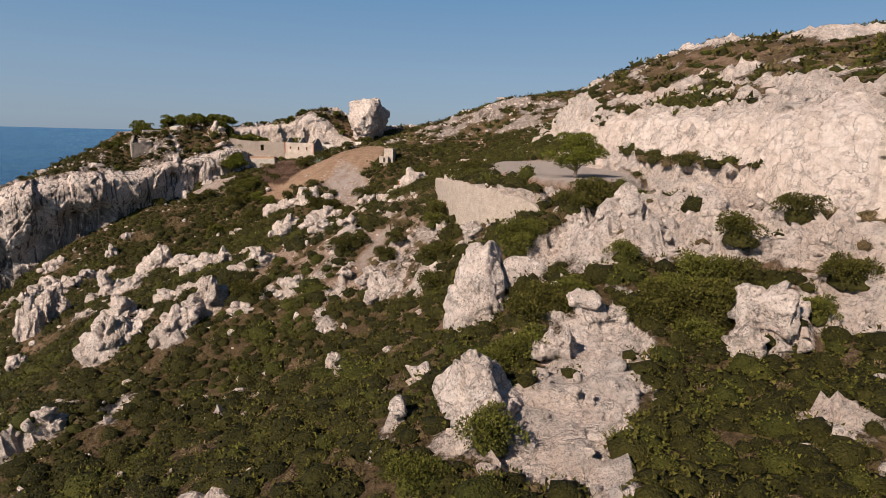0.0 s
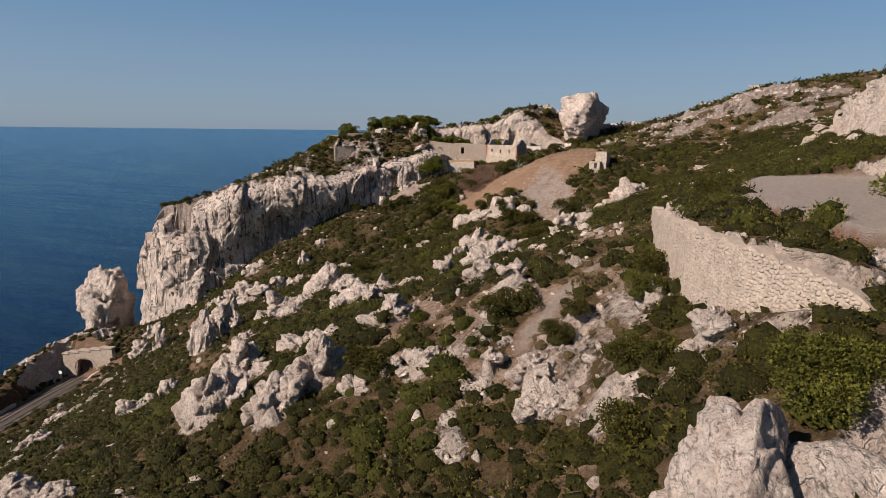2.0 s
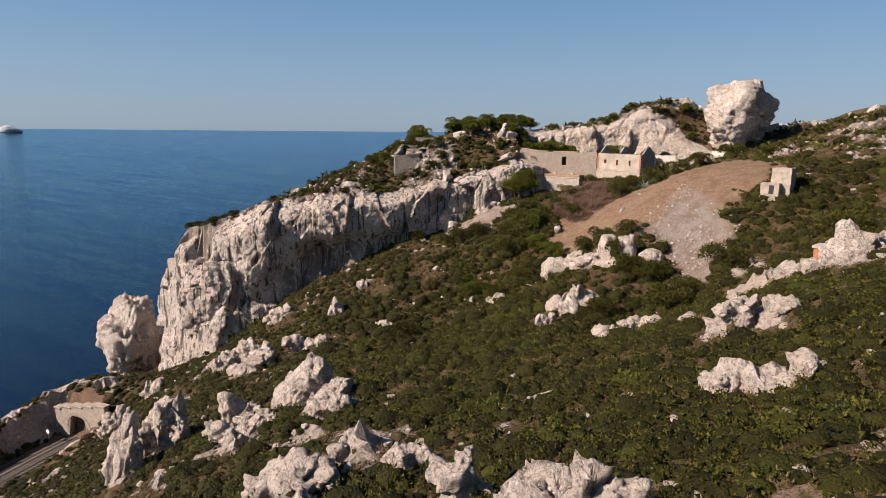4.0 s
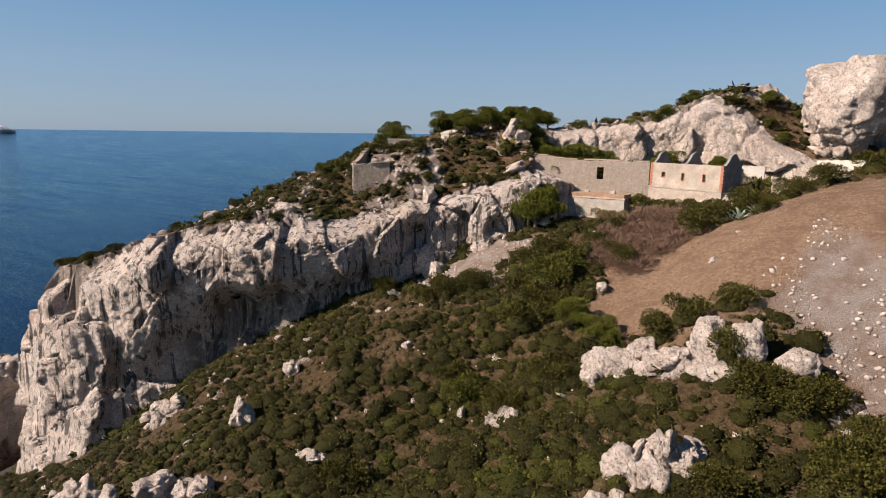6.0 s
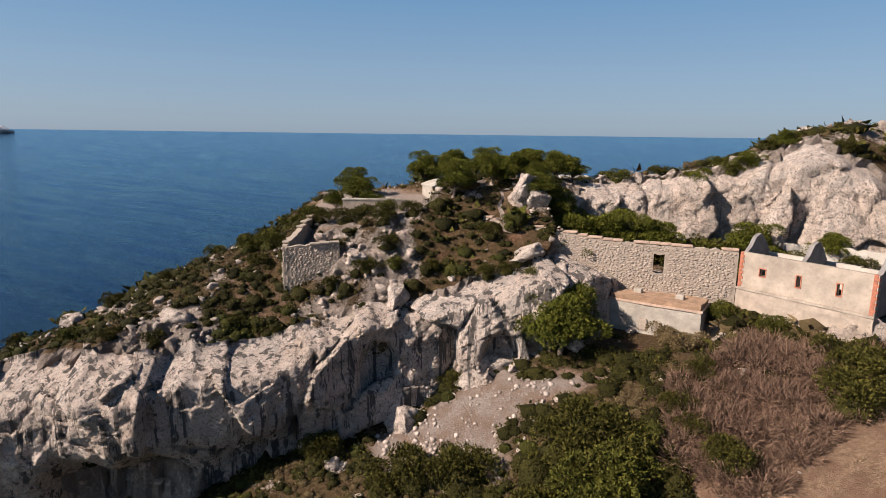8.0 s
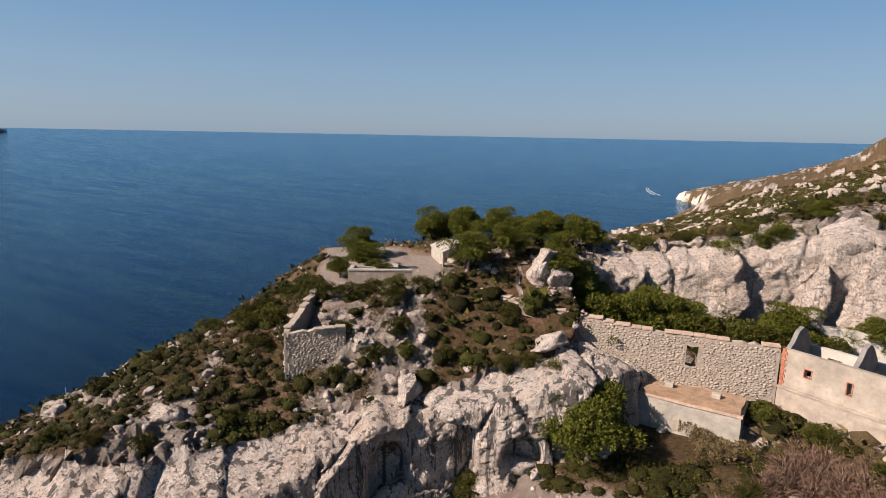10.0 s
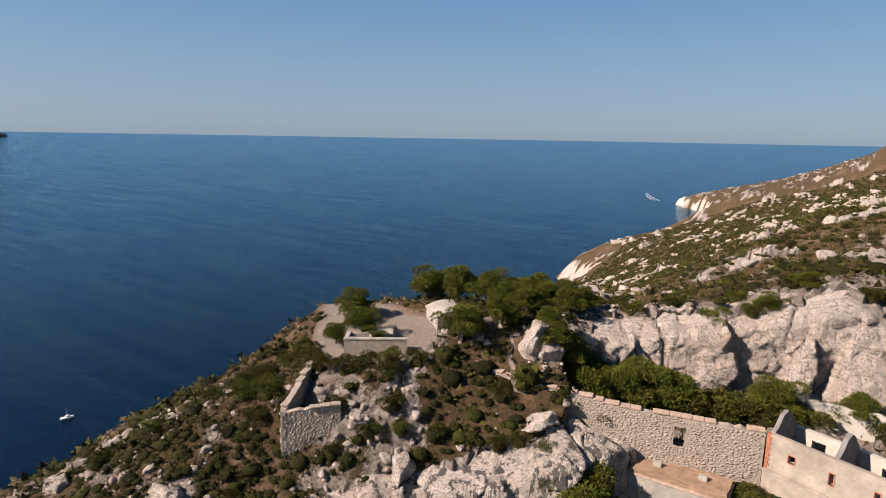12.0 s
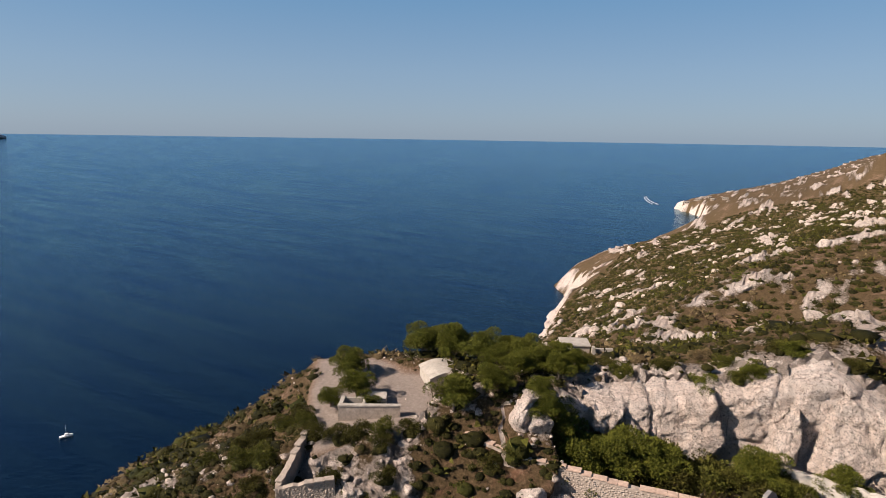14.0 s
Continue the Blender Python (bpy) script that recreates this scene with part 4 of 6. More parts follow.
scatter("dry_grass", np.c_[x[ok], y[ok], on_grid(GZ, x[ok], y[ok]) - 0.05, rng.uniform(0.2, 0.5, ok.sum()), rng.uniform(0.5, 0.9, ok.sum())],
        [tuft_cloud(40, 0.55, 0.4, 3, 400 + k, 0, 0.22) for k in range(6)], STRAW, "dry straw-coloured grass on the slope", "grass")
x, y = candidates(-76, -46, 206, 236, 1.15)
ok = inside(THICKET_FIELD, x, y) > 0.3
scatter("thicket", np.c_[x[ok], y[ok], on_grid(GZ, x[ok], y[ok]) - 0.1, rng.uniform(0.8, 1.7, ok.sum()), rng.uniform(0.8, 1.4, ok.sum())],
        [tuft_cloud(330, 0.38, 0.75, 7, 420 + k, 0, 0.13) for k in range(4)], THICKET, "grey-brown leafless thicket below the ruin", "thicket")


for field, apart, lo, hi, thickness in ((GREEN_FIELD, 2.6, 1.2, 2.6, 0.75), (NEAR_FIELD, 1.9, 0.7, 1.7, 0.8)):
    x, y = candidates(-110, 40, 20, 210, apart)
    gap = fractal(np.c_[x, y, 0 * x] / 9, 3, 61)
    ok = (inside(field, x, y) > 0) & (rng.uniform(0, 1, len(x)) < thickness * ease(0.42, 0.18, gap)) & (on_grid(GROCK, x, y) < 0.6)
    x, y = x[ok], y[ok]
    pick = rng.uniform(0, 1, len(x))
    lush = 0.7 if field is GREEN_FIELD else 0.4
    for a, b, kinds, mt, label in ((0, lush, near_kinds, SCRUB, "dense evergreen scrub on the stony slope"), (lush, 0.88, near_kinds, SCRUB_LIGHT, "yellow-green scrub on the stony slope"), (0.88, 1, dry_kinds, SCRUB_DRY, "dry brown scrub on the stony slope")):
        m = (pick >= a) & (pick < b)
        small = 0.55 if kinds is dry_kinds else 1.0
        scatter("scrub", scrub_places(x[m], y[m], np.ones(m.sum()), lo * small, hi * small), kinds, mt, label, "scrub")
# ---- loose stones ----
def cut_ball(level, cuts, seed, squash=(1, 1, 1), near=0.58, far=0.95):
    """A ball cut by random planes into a blunt block."""
    bm = bmesh.new()
    bmesh.ops.create_icosphere(bm, subdivisions=level, radius=1.0)
    v = np.array([p.co for p in bm.verts])
    f = np.array([[p.index for p in q.verts] for q in bm.faces])
    bm.free()
    r = np.random.default_rng(seed)
    if cuts:
        v = np.sign(v) * np.abs(v) ** 0.8
    for _ in range(cuts):
        n = r.normal(0, 1, 3)
        n /= np.linalg.norm(n)
        over = np.maximum(0, v @ n - r.uniform(near, far))
        v = v - over[:, None] * n
    return v * np.array(squash), f


def scatter_stones(name, places, label, material=LIMESTONE, level=2):
    if level == 2:
        scatter_stones(name, places[places[:, 3] < 0.55], label, material, 1)
        places = places[places[:, 3] >= 0.55]
    kinds = [cut_ball(level, 12, 500 + k, (1, 0.8, 0.7), 0.42, 0.85) for k in range(8)]
    vs, fs, base = [], [], 0
    which = rng.integers(0, 8, len(places))
    for k, (v, f) in enumerate(kinds):
        p = places[which == k]
        a, b = rng.uniform(0, 2 * math.pi, len(p)), rng.uniform(-0.5, 0.5, len(p))
        ca, sa, cb, sb = np.cos(a)[:, None], np.sin(a)[:, None], np.cos(b)[:, None], np.sin(b)[:, None]
        x0, y0, z0 = v[:, 0] * cb - v[:, 2] * sb, v[:, 1], v[:, 0] * sb + v[:, 2] * cb
        w = p[:, 3][:, None]
        out = np.stack([(x0 * ca - y0 * sa) * w + p[:, 0][:, None], (x0 * sa + y0 * ca) * w + p[:, 1][:, None], z0 * w + p[:, 2][:, None]], -1)
        vs.append(out.reshape(-1, 3))
        fs.append((f[None] + (base + np.arange(len(p))[:, None, None] * len(v))).reshape(-1, 3))
        base += out.shape[0] * out.shape[1]
    return tagged(new(name, sheet(name, np.concatenate(vs), np.concatenate(fs), material)), label, "stones", kind="stuff")


x, y = candidates(-140, 45, 22, 262, 1.5)
rock, straw, scree, paved, thick, bare, n1, n2 = cover_of(x, y)
grock = on_grid(GROCK, x, y)
chance = 0.10 + 0.45 * ease(-2, 2, inside(STONY, x, y)) + 0.6 * ease(0.3, 0.55, grock) * ease(1.05, 0.6, grock) + 0.12 * ease(0.5, 1, grock)
ok = (rng.uniform(0, 1, len(x)) < chance * (1 - straw * 0.93) * (1 - paved) * (1 - ease(7, 6, np.abs(side(RAILWAY, x, y)[0])))) & (inside(COURT, x, y) < 0)
size = 0.22 + 0.75 * rng.uniform(0, 1, ok.sum()) ** 3 + 0.35 * ease(0.4, 0.8, grock[ok]) * rng.uniform(0, 1, ok.sum())
scatter_stones("loose_stones", np.c_[x[ok], y[ok], on_grid(GZ, x[ok], y[ok]) + 0.1 * size, size], "pale limestone blocks strewn over the slope")
x, y = candidates(6, 46, 44, 74, 0.75)
ok = (inside(BANK, x, y) > 0) & (rng.uniform(0, 1, len(x)) < 0.75)
size = 0.15 + 0.7 * rng.uniform(0, 1, ok.sum()) ** 3
scatter_stones("rock_fall", np.c_[x[ok], y[ok], on_grid(GZ, x[ok], y[ok]) + 0.1 * size, size], "bright broken limestone blocks below the road", CUT_STONE, 1)
x, y = candidates(-134, -74, 186, 250, 1.0)
grock = on_grid(GROCK, x, y)
ok = (rng.uniform(0, 1, len(x)) < 0.05 + 0.5 * ease(0.35, 0.6, grock)) & (side(HEAD_CLIFF, x, y)[0] > 0) & (inside(COURT, x, y) < -1) & (inside(TERRACE, x, y) < 0)
size = 0.16 + 0.6 * rng.uniform(0, 1, ok.sum()) ** 2.5
scatter_stones("broken_rock", np.c_[x[ok], y[ok], on_grid(GZ, x[ok], y[ok]) + 0.05, size], "sharp broken limestone on the headland", level=1)
x, y = candidates(-100, -15, 185, 220, 0.7)
heap = fractal(np.c_[x * 0.9 + y * 0.3, y * 0.25, np.zeros(len(x))] / 3.0, 3, 88)
ok = (np.maximum(inside(SCREE_FIELDS[0], x, y), inside(SCREE_FIELDS[1], x, y)) > -1) & (rng.uniform(0, 1, len(x)) < 0.25 + 0.75 * ease(-0.05, 0.25, heap))
size = 0.1 + 0.4 * rng.uniform(0, 1, ok.sum()) ** 2
scatter_stones("scree", np.c_[x[ok], y[ok], on_grid(GZ, x[ok], y[ok]) + 0.05, size], "grey broken limestone scree below the cliff", SCREE_STONE, 1)


# ---- cliffs ----
def smooth_line(line, step):
    p = np.array(line, float)
    for _ in range(2):
        a, b = p[:-1] * 0.75 + p[1:] * 0.25, p[:-1] * 0.25 + p[1:] * 0.75
        p = np.concatenate([p[:1], np.stack([a, b], 1).reshape(-1, 2), p[-1:]])
    s = np.r_[0, np.cumsum(np.hypot(*np.diff(p, axis=0).T))]
    u = np.arange(0, s[-1], step)
    return np.c_[np.interp(u, s, p[:, 0]), np.interp(u, s, p[:, 1])]


def cliff(name, label, line, material, seed, step=0.3, buttress=2.2, blocky=1.0, reach=3.0, back=3.5, lean=0.12, hollows=(), overhang=None):
    """A rock face along a line; the low side lies to the right of its run."""
    p = smooth_line(line, step)
    t = np.gradient(p, axis=0)
    for _ in range(6):
        t[1:-1] = (t[:-2] + t[1:-1] * 2 + t[2:]) / 4
    t /= np.linalg.norm(t, axis=1)[:, None]
    out = np.c_[t[:, 1], -t[:, 0]]
    foot = on_grid(GZ, p[:, 0] + out[:, 0] * reach, p[:, 1] + out[:, 1] * reach)
    top = on_grid(GZ, p[:, 0] - out[:, 0] * back, p[:, 1] - out[:, 1] * back)
    k = np.ones(9) / 9
    foot, top = np.convolve(np.pad(foot, 4, "edge"), k, "valid") - 2.5, np.convolve(np.pad(top, 4, "edge"), k, "valid") + 0.1
    top = np.maximum(top, foot + 1.5)
    rows = max(8, int((top - foot).max() / step))
    v = np.linspace(0, 1, rows + 1)
    n = len(p)
    z = foot[:, None] + (top - foot)[:, None] * v[None, :]
    flat = np.c_[np.repeat(p, rows + 1, 0), z.ravel()]
    vv = np.tile(v, n)
    tall = np.repeat(np.minimum(1, (top - foot) / 10), rows + 1)
    w = fractal(flat / (16, 16, 26), 2, seed)
    b1, e1 = blocks3(flat * (1, 1, 0.62) + 2.6 * w[:, None], 10.0, seed)
    b2, e2 = blocks3(flat * (1, 1, 0.7) + 1.6 * w[:, None], 3.6, seed + 20)
    b3, e3 = blocks3(flat * (1, 1, 0.7), 1.05, seed + 40)
    d = buttress * w + blocky * (2.6 * (b1 - 0.5) + 0.8 * (b2 - 0.5) + 0.28 * (b3 - 0.5) - 0.6 * ease(0.03, 0, e1) - 0.2 * ease(0.04, 0, e2)) + 0.38 * fractal(flat / (3.2, 3.2, 4.5), 5, seed + 60, 0.6)
    for hx, hy, hz, hr, deep in hollows:
        far = np.sqrt((flat[:, 0] - hx) ** 2 + (flat[:, 1] - hy) ** 2 + (0.7 * (flat[:, 2] - hz)) ** 2) + 0.5 * w + 0.6 * (b2 - 0.5)
        d = d - deep * ease(hr, hr * 0.45, far)
    d = d * (0.35 + 0.65 * tall) + lean * (np.repeat(top - foot, rows + 1)) * (1 - vv)
    if overhang:
        x0, x1, deep = overhang
        span = ease(x0, x0 + 9, flat[:, 0]) * ease(x1, x1 - 9, flat[:, 0])
        d += span * (deep * ease(0.28, 0.62, vv + 0.12 * w) - 0.25 * deep - lean * np.repeat(top - foot, rows + 1) * (1 - vv))
    d -= ease(0.80, 1.0, vv) ** 1.5 * (back + 0.6)
    o = np.repeat(out, rows + 1, 0)
    pos = flat.copy()
    pos[:, :2] += o * d[:, None]
    pos[:, 2] += 0.5 * (b2 - 0.5) * tall
    i = (np.arange(n - 1)[:, None] * (rows + 1) + np.arange(rows)[None, :]).ravel()
    f = np.c_[i, i + rows + 1, i + rows + 2, i + 1]
    return tagged(new(name, sheet(name, pos, f, material)), label, "cliff", kind="structure")


cliff("cliff_headland", "tall pale limestone cliff with dark water streaks", [(-175, 240), (-170, 217), (-168.5, 197), (-166, 180.5), (-156, 178.5), (-145, 179), (-135, 182), (-126, 187.5), (-112, 196), (-104, 206.5), (-96, 214), (-88, 219.5), (-81, 223.5), (-76.8, 228), (-76, 233.5)],
      CLIFF_STONE, 11, back=5.0, overhang=(-143, -96, 3.6), hollows=((-150, 180, 88, 6.5, 6.0), (-118, 191, 85, 6.0, 3.0), (-112, 195, 87, 5.0, 3.0), (-84.5, 221.8, 100.5, 2.4, 2.6), (-96, 213.5, 99, 2.5, 2.0)))
cliff("cliff_court", "quarried limestone face behind the yard", [(-83, 233), (-86.5, 238.5), (-81, 247), (-71, 250), (-60, 253.2), (-49, 255.5), (-40, 253.5), (-36, 249)], LIMESTONE, 23, buttress=1.2, blocky=0.7, reach=2.5, back=4.6, lean=0.05)
cliff("cliff_road", "bright fresh limestone face cut for the road", [(110, 40), (84, 46.5), (62, 52.5), (47, 61.5), (38.5, 72.5), (32, 84.5), (28.5, 98), (28.5, 118), (30.5, 134), (36, 146)][::-1], CUT_STONE, 35, buttress=1.3, blocky=0.5, reach=2.5, back=3.5, lean=0.25)

x, y = candidates(-240, 120, 270, 900, 6.0)
grock = on_grid(GROCK, x, y)
ok = (rng.uniform(0, 1, len(x)) < 0.05 + 0.75 * ease(0.3, 0.6, grock)) & (on_grid(GZ, x, y) > 4)
size = 0.7 + 3.6 * rng.uniform(0, 1, ok.sum()) ** 3
scatter_stones("far_rocks", np.c_[x[ok], y[ok], on_grid(GZ, x[ok], y[ok]) + 0.1, size], "pale limestone rocks on the far slope")

# ---- things ----


def part(name, bm, material, parent, label="", smooth=False):
    me = bpy.data.meshes.new(name)
    bm.to_mesh(me)
    bm.free()
    if smooth:
        me.polygons.foreach_set("use_smooth", np.ones(len(me.polygons), bool))
    me.materials.append(material)
    ob = new(name, me)
    ob.parent = parent
    return tagged(ob, label)


def part_np(name, v, f, material, parent, label="", smooth=False):
    ob = new(name, sheet(name, v, f, material, smooth=smooth))
    ob.parent = parent
    return tagged(ob, label)


def thing(name, label, category, m=None, group="", kind=""):
    ob = new(name)
    ob.empty_display_size = 0.2
    if m:
        ob.matrix_world = m
    return tagged(ob, label, category, group, kind)


def block(x0, x1, y0, y1, z0, z1, bm=None, rough=0.0, cuts=0, seed=0, bevel=0.0):
    """A block, with worn, uneven faces if rough is given."""
    own = bm or bmesh.new()
    made = bmesh.ops.create_cube(own, size=1.0)
    vs = made["verts"]
    for p in vs:
        p.co = ((x0 + x1) / 2 + p.co.x * (x1 - x0), (y0 + y1) / 2 + p.co.y * (y1 - y0), (z0 + z1) / 2 + p.co.z * (z1 - z0))
    if bevel:
        bmesh.ops.bevel(own, geom=list({e for p in vs for e in p.link_edges}), offset=bevel, segments=1, affect="EDGES")
    if cuts:
        bmesh.ops.subdivide_edges(own, edges=list(own.edges), cuts=cuts, use_grid_fill=True)
    if rough:
        for p in own.verts:
            p.co += rough * noise.noise_vector(p.co * 1.3 + Vector((seed, seed, 0)))
    return own


def along(p, q):
    """The pose at p with x towards q, on the level, and the distance."""
    a = math.atan2(q[1] - p[1], q[0] - p[0])
    return Matrix.Translation((p[0], p[1], 0)) @ Matrix.Rotation(a, 4, "Z"), math.hypot(q[0] - p[0], q[1] - p[1])


def rubble_wall(name, label, points, thick, material=RUBBLE, coping=None, category="wall", ragged=0.25, seed=0, kind="", stones=True, hole=None):
    """A wall of rubble along points (x, y, base, top), with an uneven top, stones proud of the face."""
    root = thing(name, label, category, kind=kind)
    r = random.Random(seed)
    pts = np.array(points, float)
    run = np.r_[0, np.cumsum(np.hypot(*np.diff(pts[:, :2], axis=0).T))]
    n = max(3, int(run[-1] / 0.6))
    u = np.linspace(0, run[-1], n + 1)
    col = [np.interp(u, run, pts[:, c]) for c in range(4)]
    t = np.gradient(np.c_[col[0], col[1]], axis=0)
    t /= np.linalg.norm(t, axis=1)[:, None]
    nor = np.c_[-t[:, 1], t[:, 0]]
    bm = bmesh.new()
    rows = 8
    grid = {}
    for i in range(n + 1):
        top = col[3][i] + r.uniform(-ragged, 0.05)
        for s, off in ((0, -thick / 2), (1, thick / 2)):
            for j in range(rows + 1):
                w = j / rows
                o = off * (1 + 0.18 * (1 - w)) + 0.0
                grid[s, i, j] = bm.verts.new((col[0][i] + nor[i, 0] * o, col[1][i] + nor[i, 1] * o, col[2][i] + w * (top - col[2][i])))
    for i in range(n):
        for j in range(rows):
            if hole and abs(u[i] + 0.3 - hole[0]) < 0.7 and j in hole[1]:
                continue
            bm.faces.new((grid[0, i, j], grid[0, i + 1, j], grid[0, i + 1, j + 1], grid[0, i, j + 1]))
            bm.faces.new((grid[1, i + 1, j], grid[1, i, j], grid[1, i, j + 1], grid[1, i + 1, j + 1]))
        bm.faces.new((grid[0, i, rows], grid[0, i + 1, rows], grid[1, i + 1, rows], grid[1, i, rows]))
    for i in (0, n):
        for j in range(rows):
            a = (grid[0, i, j], grid[0, i, j + 1], grid[1, i, j + 1], grid[1, i, j])
            bm.faces.new(a if i == 0 else a[::-1])
    part("wall_body", bm, MORTAR if stones else material, root)
    if stones:
        set_stones(root, u, col, t, nor, thick, material, seed, hole)
    if coping:
        i = 0
        while i < n - 1:
            step = r.choice((2, 2, 3))
            j = min(n, i + step)
            if r.random() < 0.85:
                m, length = along((col[0][i], col[1][i]), (col[0][j], col[1][j]))
                zt = (col[3][i] + col[3][j]) / 2
                cb = block(0.02, length - 0.02, -thick / 2 - 0.08, thick / 2 + 0.08, zt - 0.1, zt + 0.12, bevel=0.03)
                cb.transform(Matrix.Translation((0, 0, r.uniform(-0.04, 0.04))) @ m @ Matrix.Rotation(math.atan2(col[3][i] - col[3][j], length) * 0.0, 4, "Y"))
                part("coping_stone", cb, coping, root)
            i = j
    return root


def set_stones(root, u, col, t, nor, thick, material, seed, hole=None):
    """Rubble stones set a little proud of the face that is seen."""
    if not STONE_MESHES:
        for k in range(10):
            STONE_MESHES.append(cut_ball(1, 9, 900 + k, (1.0, 0.04, 0.66), 0.5, 0.9))
    g = np.random.default_rng(seed + 70)
    vs, fs, base = [], [], 0
    d = 0.2
    while d < u[-1] - 0.15:
        x, y, z0, z1 = (np.interp(d, u, c) for c in col)
        tx, ty, nx, ny = (np.interp(d, u, c) for c in (t[:, 0], t[:, 1], nor[:, 0], nor[:, 1]))
        z = z0 + g.uniform(0.1, 0.4)
        while z < z1 - 0.3:
            size = g.uniform(0.13, 0.29)
            w = (z - z0) / max(0.1, z1 - z0)
            if hole and abs(d - hole[0]) < 0.75 and min(hole[1]) / 8 - 0.02 < w < (max(hole[1]) + 1) / 8 + 0.02:
                z += 0.3
                continue
            v, f = STONE_MESHES[g.integers(0, 10)]
            a = g.uniform(-0.4, 0.4)
            lx, ly, lz = (v[:, 0] * math.cos(a) - v[:, 2] * math.sin(a)) * size, v[:, 1] * size - thick / 2 * (1 + 0.18 * (1 - w)) - 0.004, (v[:, 0] * math.sin(a) + v[:, 2] * math.cos(a)) * size
            lx = lx + g.uniform(-0.15, 0.15)
            vs.append(np.c_[x + tx * lx + nx * ly, y + ty * lx + ny * ly, z + lz])
            fs.append(f + base)
            base += len(v)
            z += size * 1.08 + 0.015
        d += 0.34
    tagged(part_np("stonework", np.concatenate(vs), np.concatenate(fs), material, root, "rough limestone rubble facing"), kind="stuff")


STONE_MESHES = []


# ---- boulders and outcrops ----
def boulder(name, label, x, y, z, size, seed, squash=(1, 1, 1), turn=0.0, lean=(0, 0), level=4, cuts=16, rough=0.10, group="", category="boulder", near=0.55):
    v, f = cut_ball(level, cuts, seed, (1, 1, 1), near, 1.0)
    s = np.array([seed * 3.1, seed * 1.7, 0])
    n = v / np.linalg.norm(v, axis=1)[:, None]
    # fractured blocks, fissures and pitted faces
    q = v * np.array(squash) + s
    w = fractal(q * 1.4, 4, seed % 50, 0.55)
    b1, e1 = blocks3(q + 0.15 * w[:, None], 0.75, seed)
    b2, e2 = blocks3(q, 0.32, seed + 9)
    d = rough * (1.2 * w + 1.9 * (b1 - 0.5) + 0.8 * (b2 - 0.5) - 1.0 * ease(0.09, 0.0, e1) - 0.4 * ease(0.1, 0.0, e2))
    v = (v + n * d[:, None]) * np.array(squash) * size
    ob = new(name, sheet(name, v, f, LIMESTONE))
    ob.matrix_world = Matrix.Translation((x, y, z)) @ Matrix.Rotation(turn, 4, "Z") @ Matrix.Rotation(lean[0], 4, "X") @ Matrix.Rotation(lean[1], 4, "Y")
    return tagged(ob, label, category, group)


boulder("rock_tower", "tall pale limestone rock standing on the ridge", -33, 262, 124.0, 9.0, 4, (0.98, 0.8, 1.04), 0.35, (0, 0), 6, 14, 0.12, category="rock", near=0.8)
boulder("sea_rock", "pale rock pillar standing in the sea by the cliff", -187, 180, 52, 9.0, 8, (0.95, 0.9, 2.1), 0.2, (0, 0.10), 5, 18, 0.14, category="rock", near=0.75)
boulder("leaning_rock", "big cream limestone slab leaning on the slope", 4.0, 54.6, 100.4, 5.4, 21, (0.70, 0.62, 1.14), 0.35, (-0.42, 0.14), 6, 16, 0.085, category="rock", near=0.72)
boulder("leaning_rock", "cream limestone shoulder beside the leaning slab", 8.4, 56.6, 102.8, 2.5, 25, (1.1, 0.7, 0.8), 0.2, (-0.35, 0.2), 5, 12, 0.05, category="rock", near=0.72)
boulder("round_rock", "rounded limestone boulder split by a crack", 2.6, 35.6, 99.2, 3.0, 33, (1.05, 0.9, 1.0), 1.0, (0.1, -0.2), 6, 14, 0.09, category="rock", near=0.72)
for k, (bx, by, bz, bs, sq) in enumerate(((-44.4, 190.6, 96.2, 3.2, (0.62, 0.6, 1.1)), (-41.1, 190.4, 96.6, 3.2, (0.55, 0.55, 1.12)), (-42.8, 190.2, 93.6, 3.6, (1.0, 0.62, 0.62)), (-48.4, 191.2, 93.0, 3.2, (1.1, 0.6, 0.75)), (-54.0, 192.6, 91.6, 3.4, (1.15, 0.6, 0.75)), (-36.8, 190.5, 96.2, 2.2, (1.0, 0.7, 0.8)))):
    boulder("crag", "white weathered limestone crag below the dry grass", bx, by, bz, bs, 144 + k, sq, 0.1 * k, (0, 0), 5, 12, 0.085, "white crags", "rock", 0.75)
rnd = random.Random(11)
HEAD_BLOCKS = [(-78.3, 230.6, 3.0), (-80.6, 231.2, 2.4), (-85.5, 222.2, 3.0), (-82.3, 221.4, 1.6), (-87.2, 219.6, 2.0), (-88.5, 237.5, 3.4), (-86.5, 235.5, 2.6), (-47, 208, 0.7), (-45, 214, 0.5), (-100, 212, 2.6), (-92, 214, 2.8), (-97, 219, 2.4), (-104, 219, 1.8), (-118, 203, 3.0), (-133, 199, 2.4), (-89, 236, 2.6),
               (-78, 226, 2.2), (28, 62, 2.6), (33, 59, 2.2), (20, 63, 2.0), (16, 60, 1.6), (-79.5, 229.5, 2.6), (-81.5, 227.5, 2.4), (-84.5, 228.5, 2.2)]
for k, (bx, by, bs) in enumerate(HEAD_BLOCKS):
    boulder("boulder", "weathered pale limestone boulder among the scrub", bx, by, height(bx, by) - bs * 0.05, bs * rnd.uniform(0.75, 1.15), 60 + k, (rnd.uniform(1.0, 1.4), rnd.uniform(0.6, 0.95), rnd.uniform(0.6, 0.95)), rnd.uniform(0, 6.28),
            (rnd.uniform(-0.3, 0.3), rnd.uniform(-0.3, 0.3)), 4, 22, 0.07, "limestone boulders")


